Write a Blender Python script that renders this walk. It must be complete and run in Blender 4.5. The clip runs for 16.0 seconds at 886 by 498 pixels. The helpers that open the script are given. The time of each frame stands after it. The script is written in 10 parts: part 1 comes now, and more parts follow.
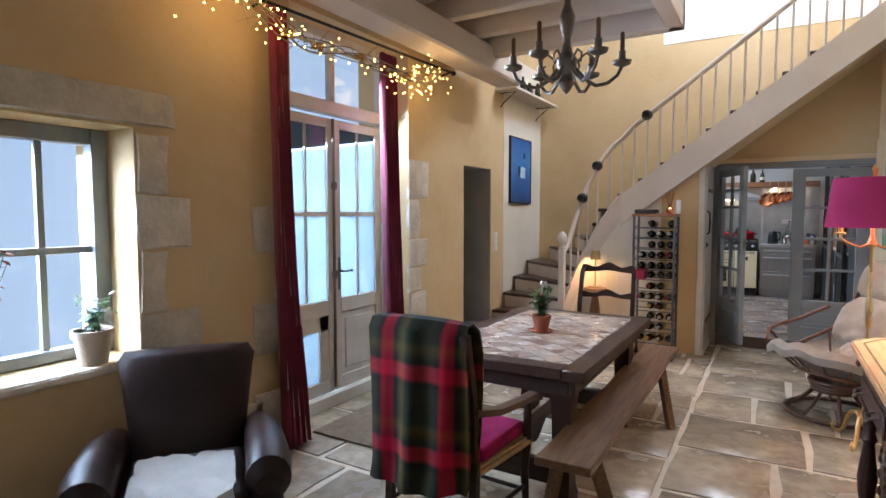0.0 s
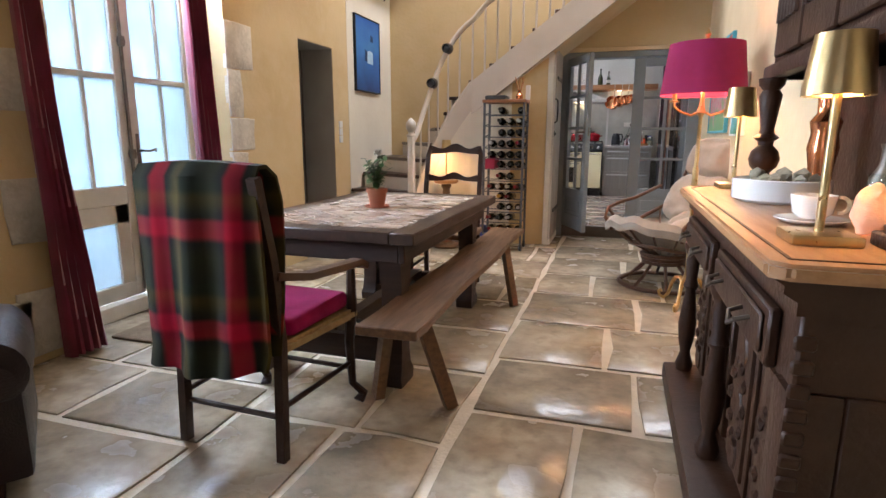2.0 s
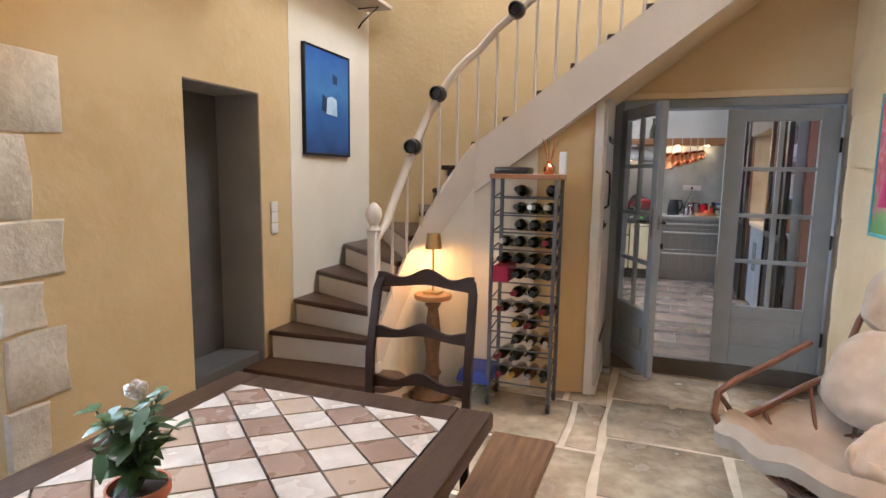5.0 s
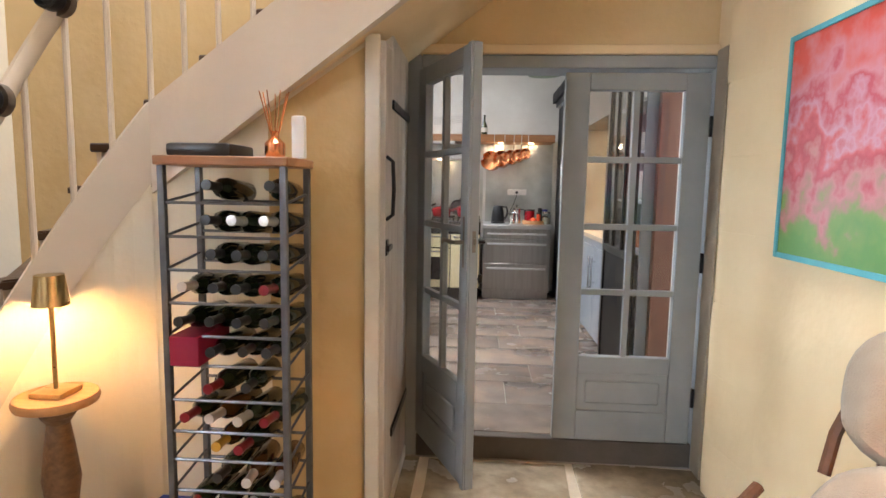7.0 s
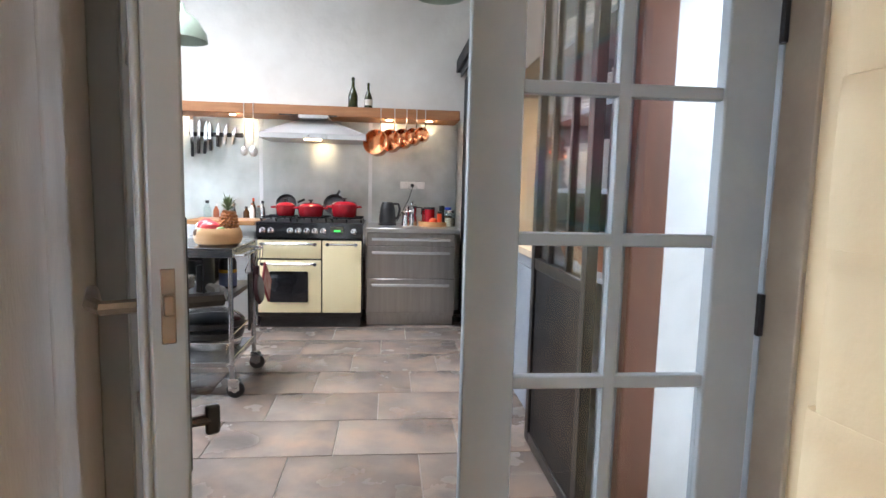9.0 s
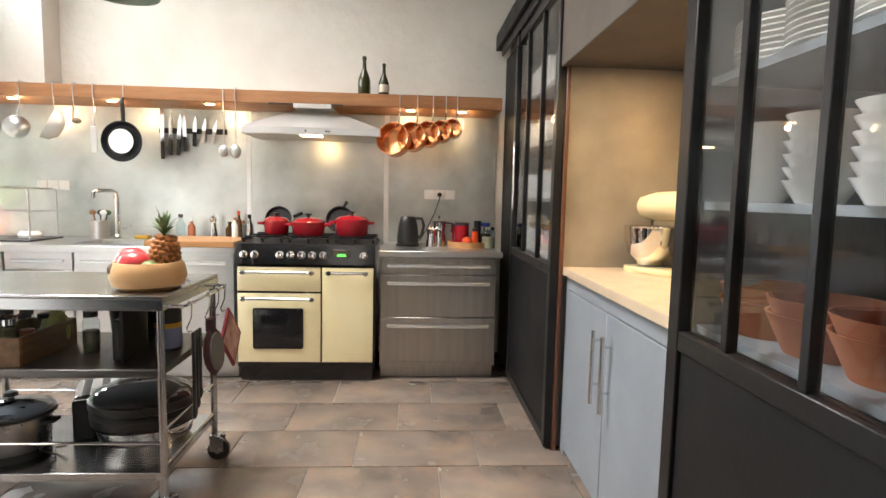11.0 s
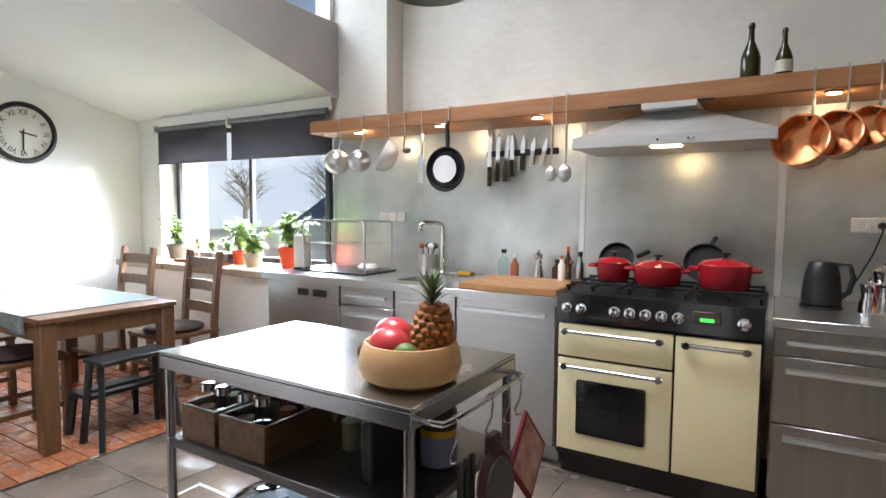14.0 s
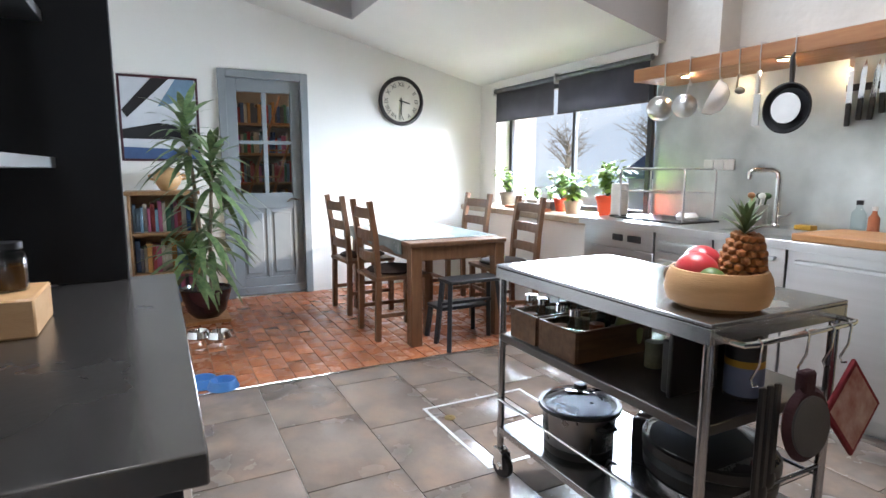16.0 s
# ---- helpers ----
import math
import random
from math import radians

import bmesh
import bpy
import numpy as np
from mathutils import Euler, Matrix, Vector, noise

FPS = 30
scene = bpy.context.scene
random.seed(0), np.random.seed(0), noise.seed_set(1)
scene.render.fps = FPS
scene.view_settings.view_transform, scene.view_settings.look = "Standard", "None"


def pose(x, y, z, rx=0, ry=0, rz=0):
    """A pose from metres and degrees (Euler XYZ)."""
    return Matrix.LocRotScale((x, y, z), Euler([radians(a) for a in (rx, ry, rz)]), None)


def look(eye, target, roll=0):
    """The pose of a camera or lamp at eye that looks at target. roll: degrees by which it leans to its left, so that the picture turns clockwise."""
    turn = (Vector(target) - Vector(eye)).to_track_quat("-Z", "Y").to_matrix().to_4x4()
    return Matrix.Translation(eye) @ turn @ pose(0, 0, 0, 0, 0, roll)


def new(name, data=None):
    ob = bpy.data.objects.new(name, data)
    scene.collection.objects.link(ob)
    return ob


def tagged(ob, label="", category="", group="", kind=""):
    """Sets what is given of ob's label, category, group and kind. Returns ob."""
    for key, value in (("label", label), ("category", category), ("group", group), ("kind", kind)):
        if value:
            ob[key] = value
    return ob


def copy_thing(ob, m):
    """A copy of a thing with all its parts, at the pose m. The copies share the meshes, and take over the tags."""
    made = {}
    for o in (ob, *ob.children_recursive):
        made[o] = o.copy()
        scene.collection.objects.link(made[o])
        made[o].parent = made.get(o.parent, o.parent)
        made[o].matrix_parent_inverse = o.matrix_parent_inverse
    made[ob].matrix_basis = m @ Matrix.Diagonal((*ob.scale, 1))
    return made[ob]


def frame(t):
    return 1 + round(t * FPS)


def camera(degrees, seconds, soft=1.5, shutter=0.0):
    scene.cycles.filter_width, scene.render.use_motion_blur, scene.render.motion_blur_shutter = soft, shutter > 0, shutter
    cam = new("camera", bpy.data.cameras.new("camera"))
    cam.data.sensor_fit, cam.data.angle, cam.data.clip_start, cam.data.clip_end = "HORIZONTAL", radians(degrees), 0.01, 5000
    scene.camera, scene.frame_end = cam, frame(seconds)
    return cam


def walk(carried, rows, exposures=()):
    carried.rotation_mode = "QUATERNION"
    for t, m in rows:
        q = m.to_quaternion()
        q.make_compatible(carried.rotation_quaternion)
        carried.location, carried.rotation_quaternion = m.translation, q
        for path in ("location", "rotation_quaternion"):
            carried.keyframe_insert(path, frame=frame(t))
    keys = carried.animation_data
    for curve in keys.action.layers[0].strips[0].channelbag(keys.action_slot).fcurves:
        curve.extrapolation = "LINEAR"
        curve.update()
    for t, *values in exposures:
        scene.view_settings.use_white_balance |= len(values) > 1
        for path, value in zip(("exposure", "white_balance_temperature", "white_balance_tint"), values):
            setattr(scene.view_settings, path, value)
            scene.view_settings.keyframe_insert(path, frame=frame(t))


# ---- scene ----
cam = camera(76.8, 16.0)
PATH = [
    (0, (0.073, -0.198, 1.53), (-0.946, 1.518, 1.404), -0.0),
    (0.5, (0.095, -0.171, 1.443), (-0.721, 1.644, 1.243), 0.1),
    (1, (0.127, -0.125, 1.328), (-0.536, 1.74, 1.041), 0.0),
    (1.5, (0.149, 0.031, 1.199), (-0.439, 1.909, 0.842), 0.3),
    (2, (0.121, 0.227, 1.173), (-0.46, 2.099, 0.776), 0.2),
    (2.5, (0.056, 0.497, 1.21), (-0.556, 2.357, 0.803), 0.3),
    (3, (0.005, 0.807, 1.291), (-0.657, 2.654, 0.904), 0.4),
    (3.5, (-0.051, 1.189, 1.371), (-0.758, 3.028, 1.028), 0.6),
    (3.7, (-0.086, 1.347, 1.388), (-0.809, 3.183, 1.064), 0.6),
    (5.8, (-0.293, 3.143, 1.549), (-0.865, 5.044, 1.308), 0.5),
    (6, (-0.269, 3.316, 1.53), (-0.787, 5.232, 1.287), 0.5),
    (6.5, (-0.217, 3.724, 1.479), (-0.56, 5.681, 1.246), 0.8),
    (7, (-0.183, 4.153, 1.446), (-0.31, 6.136, 1.224), 1.0),
    (7.5, (-0.072, 4.587, 1.397), (-0.038, 6.575, 1.18), 1.1),
    (8, (-0.027, 4.998, 1.345), (0.126, 6.981, 1.131), 1.3),
    (8.5, (0.004, 5.362, 1.359), (0.207, 7.340, 1.146), 1.5),
    (9, (0.054, 5.784, 1.366), (0.250, 7.762, 1.151), 1.4),
    (11.3, (0.058, 7.124, 1.387), (0.167, 9.114, 1.21), 1.3),
    (11.5, (0.042, 7.209, 1.399), (0.143, 9.199, 1.232), 1.3),
    (12, (-0.011, 7.397, 1.422), (0.031, 9.392, 1.284), 1.2),
    (12.5, (-0.031, 7.563, 1.427), (-0.151, 9.556, 1.306), 1.0),
    (13, (-0.047, 7.725, 1.471), (-0.424, 9.685, 1.351), 0.9),
    (13.5, (-0.054, 7.851, 1.478), (-0.742, 9.725, 1.347), 0.6),
    (14, (-0.12, 8.001, 1.448), (-1.156, 9.707, 1.31), 0.4),
    (14.5, (-0.119, 8.051, 1.443), (-1.453, 9.531, 1.275), 0.3),
    (15, (-0.075, 8.034, 1.41), (-1.632, 9.273, 1.209), 0.3),
    (15.5, (-0.018, 7.951, 1.384), (-1.715, 8.982, 1.14), 0.2),
    (16, (0.047, 7.855, 1.371), (-1.717, 8.752, 1.085), 0.1),
]
walk(cam, [(t, look(eye, target, roll)) for t, eye, target, roll in PATH],
     [(0, -0.15, 5600, 14), (1.5, 0.1, 6200, 16), (3.7, 0.05, 5750, 16), (5.8, 0.4, 6350, 14), (7, 0.6, 6600, 14), (8, 0.72, 6050, 14), (9.2, 0.75, 6200, 14), (11.3, 0.58, 7500, 15),
      (12.5, 0.5, 7400, 16), (14, -0.05, 6600, 14), (15, -0.2, 6500, 14), (16, -0.05, 6400, 15)])

# ---- world, sun, large lights ----
SUN_TO = Vector((1.0, 1.29, 0.53)).normalized()
world = bpy.data.worlds.new("world")
scene.world = world
world.use_nodes = True
_wn = world.node_tree.nodes
_sky = _wn.new("ShaderNodeTexSky")
_sky.sky_type = "NISHITA"
_sky.sun_disc = False
_sky.sun_elevation = math.asin(SUN_TO.z)
_sky.sun_rotation = math.atan2(SUN_TO.x, SUN_TO.y)
_sky.dust_density = 1.5
world.node_tree.links.new(_sky.outputs[0], _wn["Background"].inputs[0])
_wn["Background"].inputs[1].default_value = 0.15
sun = new("sun", bpy.data.lights.new("sun", "SUN"))
sun.data.energy, sun.data.angle, sun.data.color = 5.0, radians(0.5), (1.0, 0.9, 0.76)
sun.matrix_world = look(SUN_TO * 40, (0, 0, 0))


def area(name, eye, target, w, h, power, col):
    ob = new(name, bpy.data.lights.new(name, "AREA"))
    ob.data.shape, ob.data.size, ob.data.size_y = "RECTANGLE", w, h
    ob.data.energy, ob.data.color = power, col
    ob.matrix_world = look(eye, target)
    return ob


def bulb(name, at, power, col=(1.0, 0.54, 0.20), r=0.03):
    ob = new(name, bpy.data.lights.new(name, "POINT"))
    ob.data.energy, ob.data.color, ob.data.shadow_soft_size = power, col, r
    ob.location = at
    return ob


COOL = (0.72, 0.86, 1.0)
area("sky_french_door", (-3.32, 3.15, 1.5), (-1.0, 3.4, 0.0), 1.15, 2.5, 270, COOL).data.spread = radians(140)
area("sky_west_window", (-3.32, 0.95, 1.38), (-1.3, 2.0, 0.0), 0.9, 1.1, 110, COOL).data.spread = radians(110)
area("sky_stair_roof", (-0.3, 6.3, 5.25), (-0.3, 6.2, 0), 1.6, 0.8, 150, (0.92, 0.96, 1.0))
area("sky_kitchen_window", (-4.2, 11.75, 1.55), (-3.9, 9.6, 0.2), 1.9, 0.9, 320, COOL).data.spread = radians(130)
area("sky_kitchen_roof", (-1.95, 9.15, 4.45), (-1.2, 9.2, 0), 1.8, 1.4, 135, (0.90, 0.95, 1.0)).data.spread = radians(110)
area("sky_clerestory", (-3.5, 10.1, 3.5), (-1.8, 10.4, 2.2), 1.8, 0.6, 50, COOL)
area("sky_side_door", (1.56, 7.42, 1.2), (-1.0, 7.6, 0.8), 0.34, 1.9, 17, COOL)
# unseen fill lamp added behind the camera; no window is known there
area("fill_rear", (-1.2, -2.9, 1.7), (-1.2, 3, 0.8), 1.6, 1.4, 14, (0.95, 0.95, 1.0))

# ---- materials ----
def mat(name, c1, c2=None, rough=0.6, metal=0.0, scale=6.0, bump=0.1, bscale=60.0, rvar=0.1, c3=None, fine=40.0,
        coat=0.0, sheen=0.0, trans=0.0, rand=0.0, spec=0.5, stretch=(1, 1, 1), ior=1.45, emit=None, power=0.0, alpha=1.0):
    """A surface with colour varied at two scales, uneven gloss and fine relief."""
    m = bpy.data.materials.new(name)
    m.use_nodes = True
    n, l = m.node_tree.nodes, m.node_tree.links
    b = n["Principled BSDF"]
    c2 = c2 or tuple(0.8 * v for v in c1)
    c3 = c3 or tuple(0.5 * (u + v) for u, v in zip(c1, c2))
    co = n.new("ShaderNodeTexCoord")
    mp = n.new("ShaderNodeMapping")
    mp.inputs["Scale"].default_value = stretch
    l.new(co.outputs["Object"], mp.inputs[0])
    info = n.new("ShaderNodeObjectInfo")
    if rand:
        sc = n.new("ShaderNodeMath")
        sc.operation = "MULTIPLY"
        sc.inputs[1].default_value = 37.0
        l.new(info.outputs["Random"], sc.inputs[0])
        l.new(sc.outputs[0], mp.inputs["Location"])
    big = n.new("ShaderNodeTexNoise")
    big.inputs["Scale"].default_value, big.inputs["Detail"].default_value = scale, 5.0
    sm = n.new("ShaderNodeTexNoise")
    sm.inputs["Scale"].default_value, sm.inputs["Detail"].default_value = fine, 4.0
    for t in (big, sm):
        l.new(mp.outputs[0], t.inputs["Vector"])
    r1 = n.new("ShaderNodeValToRGB")
    r1.color_ramp.elements[0].position, r1.color_ramp.elements[1].position = 0.32, 0.68
    r1.color_ramp.elements[0].color, r1.color_ramp.elements[1].color = (*c1, 1), (*c2, 1)
    l.new(big.outputs["Fac"], r1.inputs[0])
    r2 = n.new("ShaderNodeMapRange")
    r2.inputs["From Min"].default_value, r2.inputs["From Max"].default_value = 0.45, 0.75
    r2.inputs["To Max"].default_value = 0.55
    l.new(sm.outputs["Fac"], r2.inputs["Value"])
    mx = n.new("ShaderNodeMix")
    mx.data_type = "RGBA"
    mx.inputs["B"].default_value = (*c3, 1)
    l.new(r2.outputs[0], mx.inputs["Factor"])
    l.new(r1.outputs[0], mx.inputs["A"])
    out = mx.outputs["Result"]
    if rand:
        hs = n.new("ShaderNodeHueSaturation")
        rr = n.new("ShaderNodeMapRange")
        rr.inputs["To Min"].default_value, rr.inputs["To Max"].default_value = 1 - rand, 1 + rand
        l.new(info.outputs["Random"], rr.inputs["Value"])
        l.new(rr.outputs[0], hs.inputs["Value"])
        l.new(out, hs.inputs["Color"])
        out = hs.outputs[0]
    l.new(out, b.inputs["Base Color"])
    ro = n.new("ShaderNodeMapRange")
    ro.inputs["To Min"].default_value, ro.inputs["To Max"].default_value = max(0.02, rough - rvar), min(1, rough + rvar)
    l.new(big.outputs["Fac"], ro.inputs["Value"])
    l.new(ro.outputs[0], b.inputs["Roughness"])
    b.inputs["Metallic"].default_value = metal
    b.inputs["Coat Weight"].default_value = coat
    b.inputs["Sheen Weight"].default_value = sheen
    b.inputs["Transmission Weight"].default_value = trans
    b.inputs["IOR"].default_value = ior
    b.inputs["Specular IOR Level"].default_value = spec
    b.inputs["Alpha"].default_value = alpha
    if emit:
        b.inputs["Emission Color"].default_value = (*emit, 1)
        b.inputs["Emission Strength"].default_value = power
    if bump:
        bt = n.new("ShaderNodeTexNoise")
        bt.inputs["Scale"].default_value, bt.inputs["Detail"].default_value = bscale, 6.0
        l.new(mp.outputs[0], bt.inputs["Vector"])
        bp = n.new("ShaderNodeBump")
        bp.inputs["Strength"].default_value, bp.inputs["Distance"].default_value = bump, 0.01
        l.new(bt.outputs["Fac"], bp.inputs["Height"])
        l.new(bp.outputs[0], b.inputs["Normal"])
    return m


def glass_mat(name, tint=(1, 1, 1), rough=0.0, base=0.04):
    m = bpy.data.materials.new(name)
    m.use_nodes = True
    n, l = m.node_tree.nodes, m.node_tree.links
    o = n["Material Output"]
    tr, gl, mx, lw, pw, mr = (n.new("ShaderNodeBsdfTransparent"), n.new("ShaderNodeBsdfGlossy"), n.new("ShaderNodeMixShader"), n.new("ShaderNodeLayerWeight"),
                              n.new("ShaderNodeMath"), n.new("ShaderNodeMapRange"))
    tr.inputs[0].default_value = (*tint, 1)
    gl.inputs["Roughness"].default_value = rough
    pw.operation = "POWER"
    pw.inputs[1].default_value = 4.0
    mr.inputs["To Min"].default_value, mr.inputs["To Max"].default_value = base, 0.7
    l.new(lw.outputs["Facing"], pw.inputs[0])
    l.new(pw.outputs[0], mr.inputs["Value"])
    l.new(mr.outputs[0], mx.inputs[0])
    l.new(tr.outputs[0], mx.inputs[1])
    l.new(gl.outputs[0], mx.inputs[2])
    l.new(mx.outputs[0], o.inputs[0])
    return m


def frost_mat(name):
    m = bpy.data.materials.new(name)
    m.use_nodes = True
    n, l = m.node_tree.nodes, m.node_tree.links
    o = n["Material Output"]
    tl, tp, gl, mx, mx2, no = (n.new("ShaderNodeBsdfTranslucent"), n.new("ShaderNodeBsdfTransparent"), n.new("ShaderNodeBsdfGlossy"),
                               n.new("ShaderNodeMixShader"), n.new("ShaderNodeMixShader"), n.new("ShaderNodeTexNoise"))
    no.inputs["Scale"].default_value = 3.0
    tl.inputs[0].default_value = (0.185, 0.215, 0.23, 1)
    gl.inputs["Roughness"].default_value = 0.1
    mr = n.new("ShaderNodeMapRange")
    mr.inputs["From Min"].default_value, mr.inputs["From Max"].default_value, mr.inputs["To Max"].default_value = 0.3, 0.8, 0.12
    l.new(no.outputs["Fac"], mr.inputs["Value"])
    l.new(mr.outputs[0], mx.inputs[0])
    l.new(tl.outputs[0], mx.inputs[1])
    l.new(tp.outputs[0], mx.inputs[2])
    mx2.inputs[0].default_value = 0.05
    l.new(mx.outputs[0], mx2.inputs[1])
    l.new(gl.outputs[0], mx2.inputs[2])
    l.new(mx2.outputs[0], o.inputs[0])
    return m


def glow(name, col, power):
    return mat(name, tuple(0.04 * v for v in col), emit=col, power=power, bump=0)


OCHRE = mat("ochre_limewash", (0.62, 0.47, 0.26), (0.53, 0.38, 0.19), 0.9, scale=1.3, bump=0.35, bscale=25, c3=(0.60, 0.46, 0.27), fine=9)
CREAM = mat("cream_limewash", (0.73, 0.585, 0.37), (0.62, 0.475, 0.28), 0.9, scale=1.6, bump=0.4, bscale=14, c3=(0.67, 0.53, 0.33), fine=7)
PALE = mat("pale_plaster", (0.76, 0.71, 0.60), (0.68, 0.62, 0.50), 0.9, scale=2.0, bump=0.25, bscale=25)
WHITE = mat("white_wall_paint", (0.80, 0.79, 0.75), (0.76, 0.75, 0.71), 0.85, scale=1.5, bump=0.08, bscale=40)
PLASTER = mat("rough_white_plaster", (0.70, 0.675, 0.62), (0.61, 0.58, 0.525), 0.9, scale=2.5, bump=0.7, bscale=14, fine=18)
STONE = mat("limestone_block", (0.64, 0.58, 0.48), (0.46, 0.41, 0.33), 0.9, scale=7, bump=0.7, bscale=40, rand=0.14, c3=(0.68, 0.63, 0.54))
MORTAR = mat("lime_mortar", (0.66, 0.57, 0.44), (0.55, 0.46, 0.34), 0.6, scale=9, bump=0.5, bscale=60)
FLAG = mat("worn_flagstone", (0.50, 0.42, 0.30), (0.24, 0.185, 0.125), 0.24, scale=4.5, bump=0.9, bscale=8, rvar=0.16, rand=0.16, c3=(0.20, 0.16, 0.115), fine=15)
SLATE = mat("grey_floor_tile", (0.21, 0.168, 0.140), (0.105, 0.088, 0.077), 0.25, scale=3.4, bump=0.22, bscale=20, rvar=0.12, rand=0.12, c3=(0.30, 0.20, 0.145), fine=6)
GROUT = mat("grey_grout", (0.33, 0.30, 0.27), rough=0.9, scale=20, bump=0.3)
TERRA = mat("terracotta_tile", (0.36, 0.135, 0.064), (0.25, 0.082, 0.038), 0.27, scale=9, bump=0.25, bscale=40, rand=0.25, c3=(0.44, 0.20, 0.105))
TERRA_GROUT = mat("terracotta_grout", (0.25, 0.16, 0.11), rough=0.9, scale=20)
GREY_PAINT = mat("blue_grey_paint", (0.245, 0.265, 0.275), (0.205, 0.225, 0.235), 0.45, scale=5, bump=0.06, bscale=50)
# recess grey darkened to hold the shade at its back
RECESS_SHADE_GREY = mat("grey_recess_shaded", (0.11, 0.105, 0.10), (0.085, 0.08, 0.075), 0.8, scale=3, bump=0.12, spec=0.2)
CHALK = mat("chalk_white_joinery", (0.66, 0.64, 0.58), (0.56, 0.54, 0.48), 0.55, scale=6, bump=0.1)
STAIRW = mat("stair_white_paint", (0.62, 0.55, 0.47), (0.55, 0.48, 0.40), 0.6, scale=2.5, bump=0.08)
DARKWOOD = mat("dark_oak", (0.038, 0.018, 0.010), (0.019, 0.009, 0.006), 0.45, scale=5, bump=0.25, bscale=50, stretch=(1, 1, 6), spec=0.25)
CARVED = mat("carved_walnut", (0.050, 0.021, 0.010), (0.025, 0.010, 0.005), 0.46, scale=7, bump=0.3, bscale=60, spec=0.3)
TABLETOP = mat("table_oak", (0.052, 0.026, 0.015), (0.028, 0.014, 0.008), 0.40, scale=6, bump=0.2, bscale=40, stretch=(4, 0.6, 4), spec=0.3)
BENCH = mat("bench_wood", (0.185, 0.096, 0.042), (0.105, 0.052, 0.023), 0.42, scale=6, bump=0.25, bscale=45, stretch=(8, 0.7, 8), c3=(0.075, 0.038, 0.018))
SIDETOP = mat("sideboard_top_wood", (0.40, 0.215, 0.095), (0.29, 0.145, 0.06), 0.35, scale=6, bump=0.12, bscale=60, stretch=(6, 0.7, 6))
TREAD = mat("stair_tread_wood", (0.075, 0.036, 0.019), (0.045, 0.020, 0.011), 0.35, scale=6, bump=0.2, stretch=(1, 6, 1))
LEATHER = mat("dark_brown_leather", (0.026, 0.013, 0.011), (0.015, 0.008, 0.007), 0.33, scale=8, bump=0.35, bscale=130, rvar=0.1, spec=0.3)
LINEN = mat("natural_linen", (0.33, 0.275, 0.215), (0.26, 0.215, 0.165), 0.95, scale=10, bump=0.4, bscale=220, sheen=0.1)
WHITECLOTH = mat("white_cloth", (0.62, 0.59, 0.54), (0.52, 0.49, 0.45), 0.95, scale=8, bump=0.35, bscale=160, sheen=0.3)
VELVET = mat("crimson_velvet", (0.22, 0.010, 0.045), (0.12, 0.005, 0.025), 0.8, scale=5, bump=0.2, bscale=120, sheen=0.5)
CUSHION = mat("magenta_cushion_cloth", (0.27, 0.008, 0.075), (0.18, 0.006, 0.052), 0.9, scale=9, bump=0.3, bscale=180, sheen=0.03, spec=0.1)
RATTAN = mat("rattan_cane", (0.115, 0.050, 0.024), (0.070, 0.030, 0.015), 0.4, scale=20, bump=0.3, bscale=80)
BRASS = mat("brushed_brass", (0.60, 0.44, 0.22), (0.48, 0.35, 0.16), 0.30, 1.0, scale=15, bump=0.05)
OLDGOLD = mat("old_gilt_metal", (0.62, 0.40, 0.16), (0.45, 0.27, 0.10), 0.35, 1.0, scale=20, bump=0.1)
PEWTER = mat("aged_pewter_metal", (0.22, 0.19, 0.16), (0.14, 0.12, 0.10), 0.4, 0.9, scale=15, bump=0.15)
BLACKMETAL = mat("black_steel", (0.018, 0.018, 0.020), (0.012, 0.012, 0.013), 0.35, 0.4, scale=10, bump=0.05)
RACKMETAL = mat("grey_steel_wire", (0.16, 0.165, 0.18), (0.11, 0.115, 0.125), 0.4, 0.9, scale=20, bump=0.05)
STEEL = mat("brushed_stainless", (0.60, 0.60, 0.595), (0.56, 0.56, 0.555), 0.31, 1.0, scale=3, bump=0.03, bscale=30, rvar=0.05, stretch=(0.6, 0.6, 14))
CABSTEEL = mat("cabinet_stainless", (0.44, 0.425, 0.40), (0.37, 0.355, 0.33), 0.33, 1.0, scale=2.5, bump=0.05, bscale=30, stretch=(12, 12, 0.6))
ZINC = mat("zinc_backsplash", (0.66, 0.685, 0.66), (0.38, 0.40, 0.385), 0.40, 0.85, scale=2.2, bump=0.05, bscale=12, fine=6)
CHROME = mat("polished_chrome", (0.75, 0.75, 0.75), (0.68, 0.68, 0.68), 0.10, 1.0, bump=0, rvar=0.04)
COPPER = mat("polished_copper", (0.85, 0.36, 0.17), (0.72, 0.27, 0.11), 0.20, 1.0, scale=9, bump=0.05)
SHELFWOOD = mat("shelf_beam_wood", (0.36, 0.165, 0.070), (0.25, 0.105, 0.042), 0.45, scale=5, bump=0.2, stretch=(0.7, 6, 6))
BUTCHER = mat("butcher_block_wood", (0.46, 0.235, 0.095), (0.36, 0.17, 0.065), 0.4, scale=6, bump=0.1, stretch=(0.8, 8, 8))
BOWLWOOD = mat("turned_bowl_wood", (0.52, 0.31, 0.145), (0.43, 0.245, 0.105), 0.45, scale=5, bump=0.12, stretch=(1, 1, 5))
CREAMENAMEL = mat("cream_enamel", (0.76, 0.67, 0.42), (0.73, 0.64, 0.39), 0.15, scale=3, bump=0, coat=0.4)
BLACKENAMEL = mat("black_enamel", (0.012, 0.012, 0.013), (0.009, 0.009, 0.010), 0.15, scale=5, bump=0, coat=0.4)
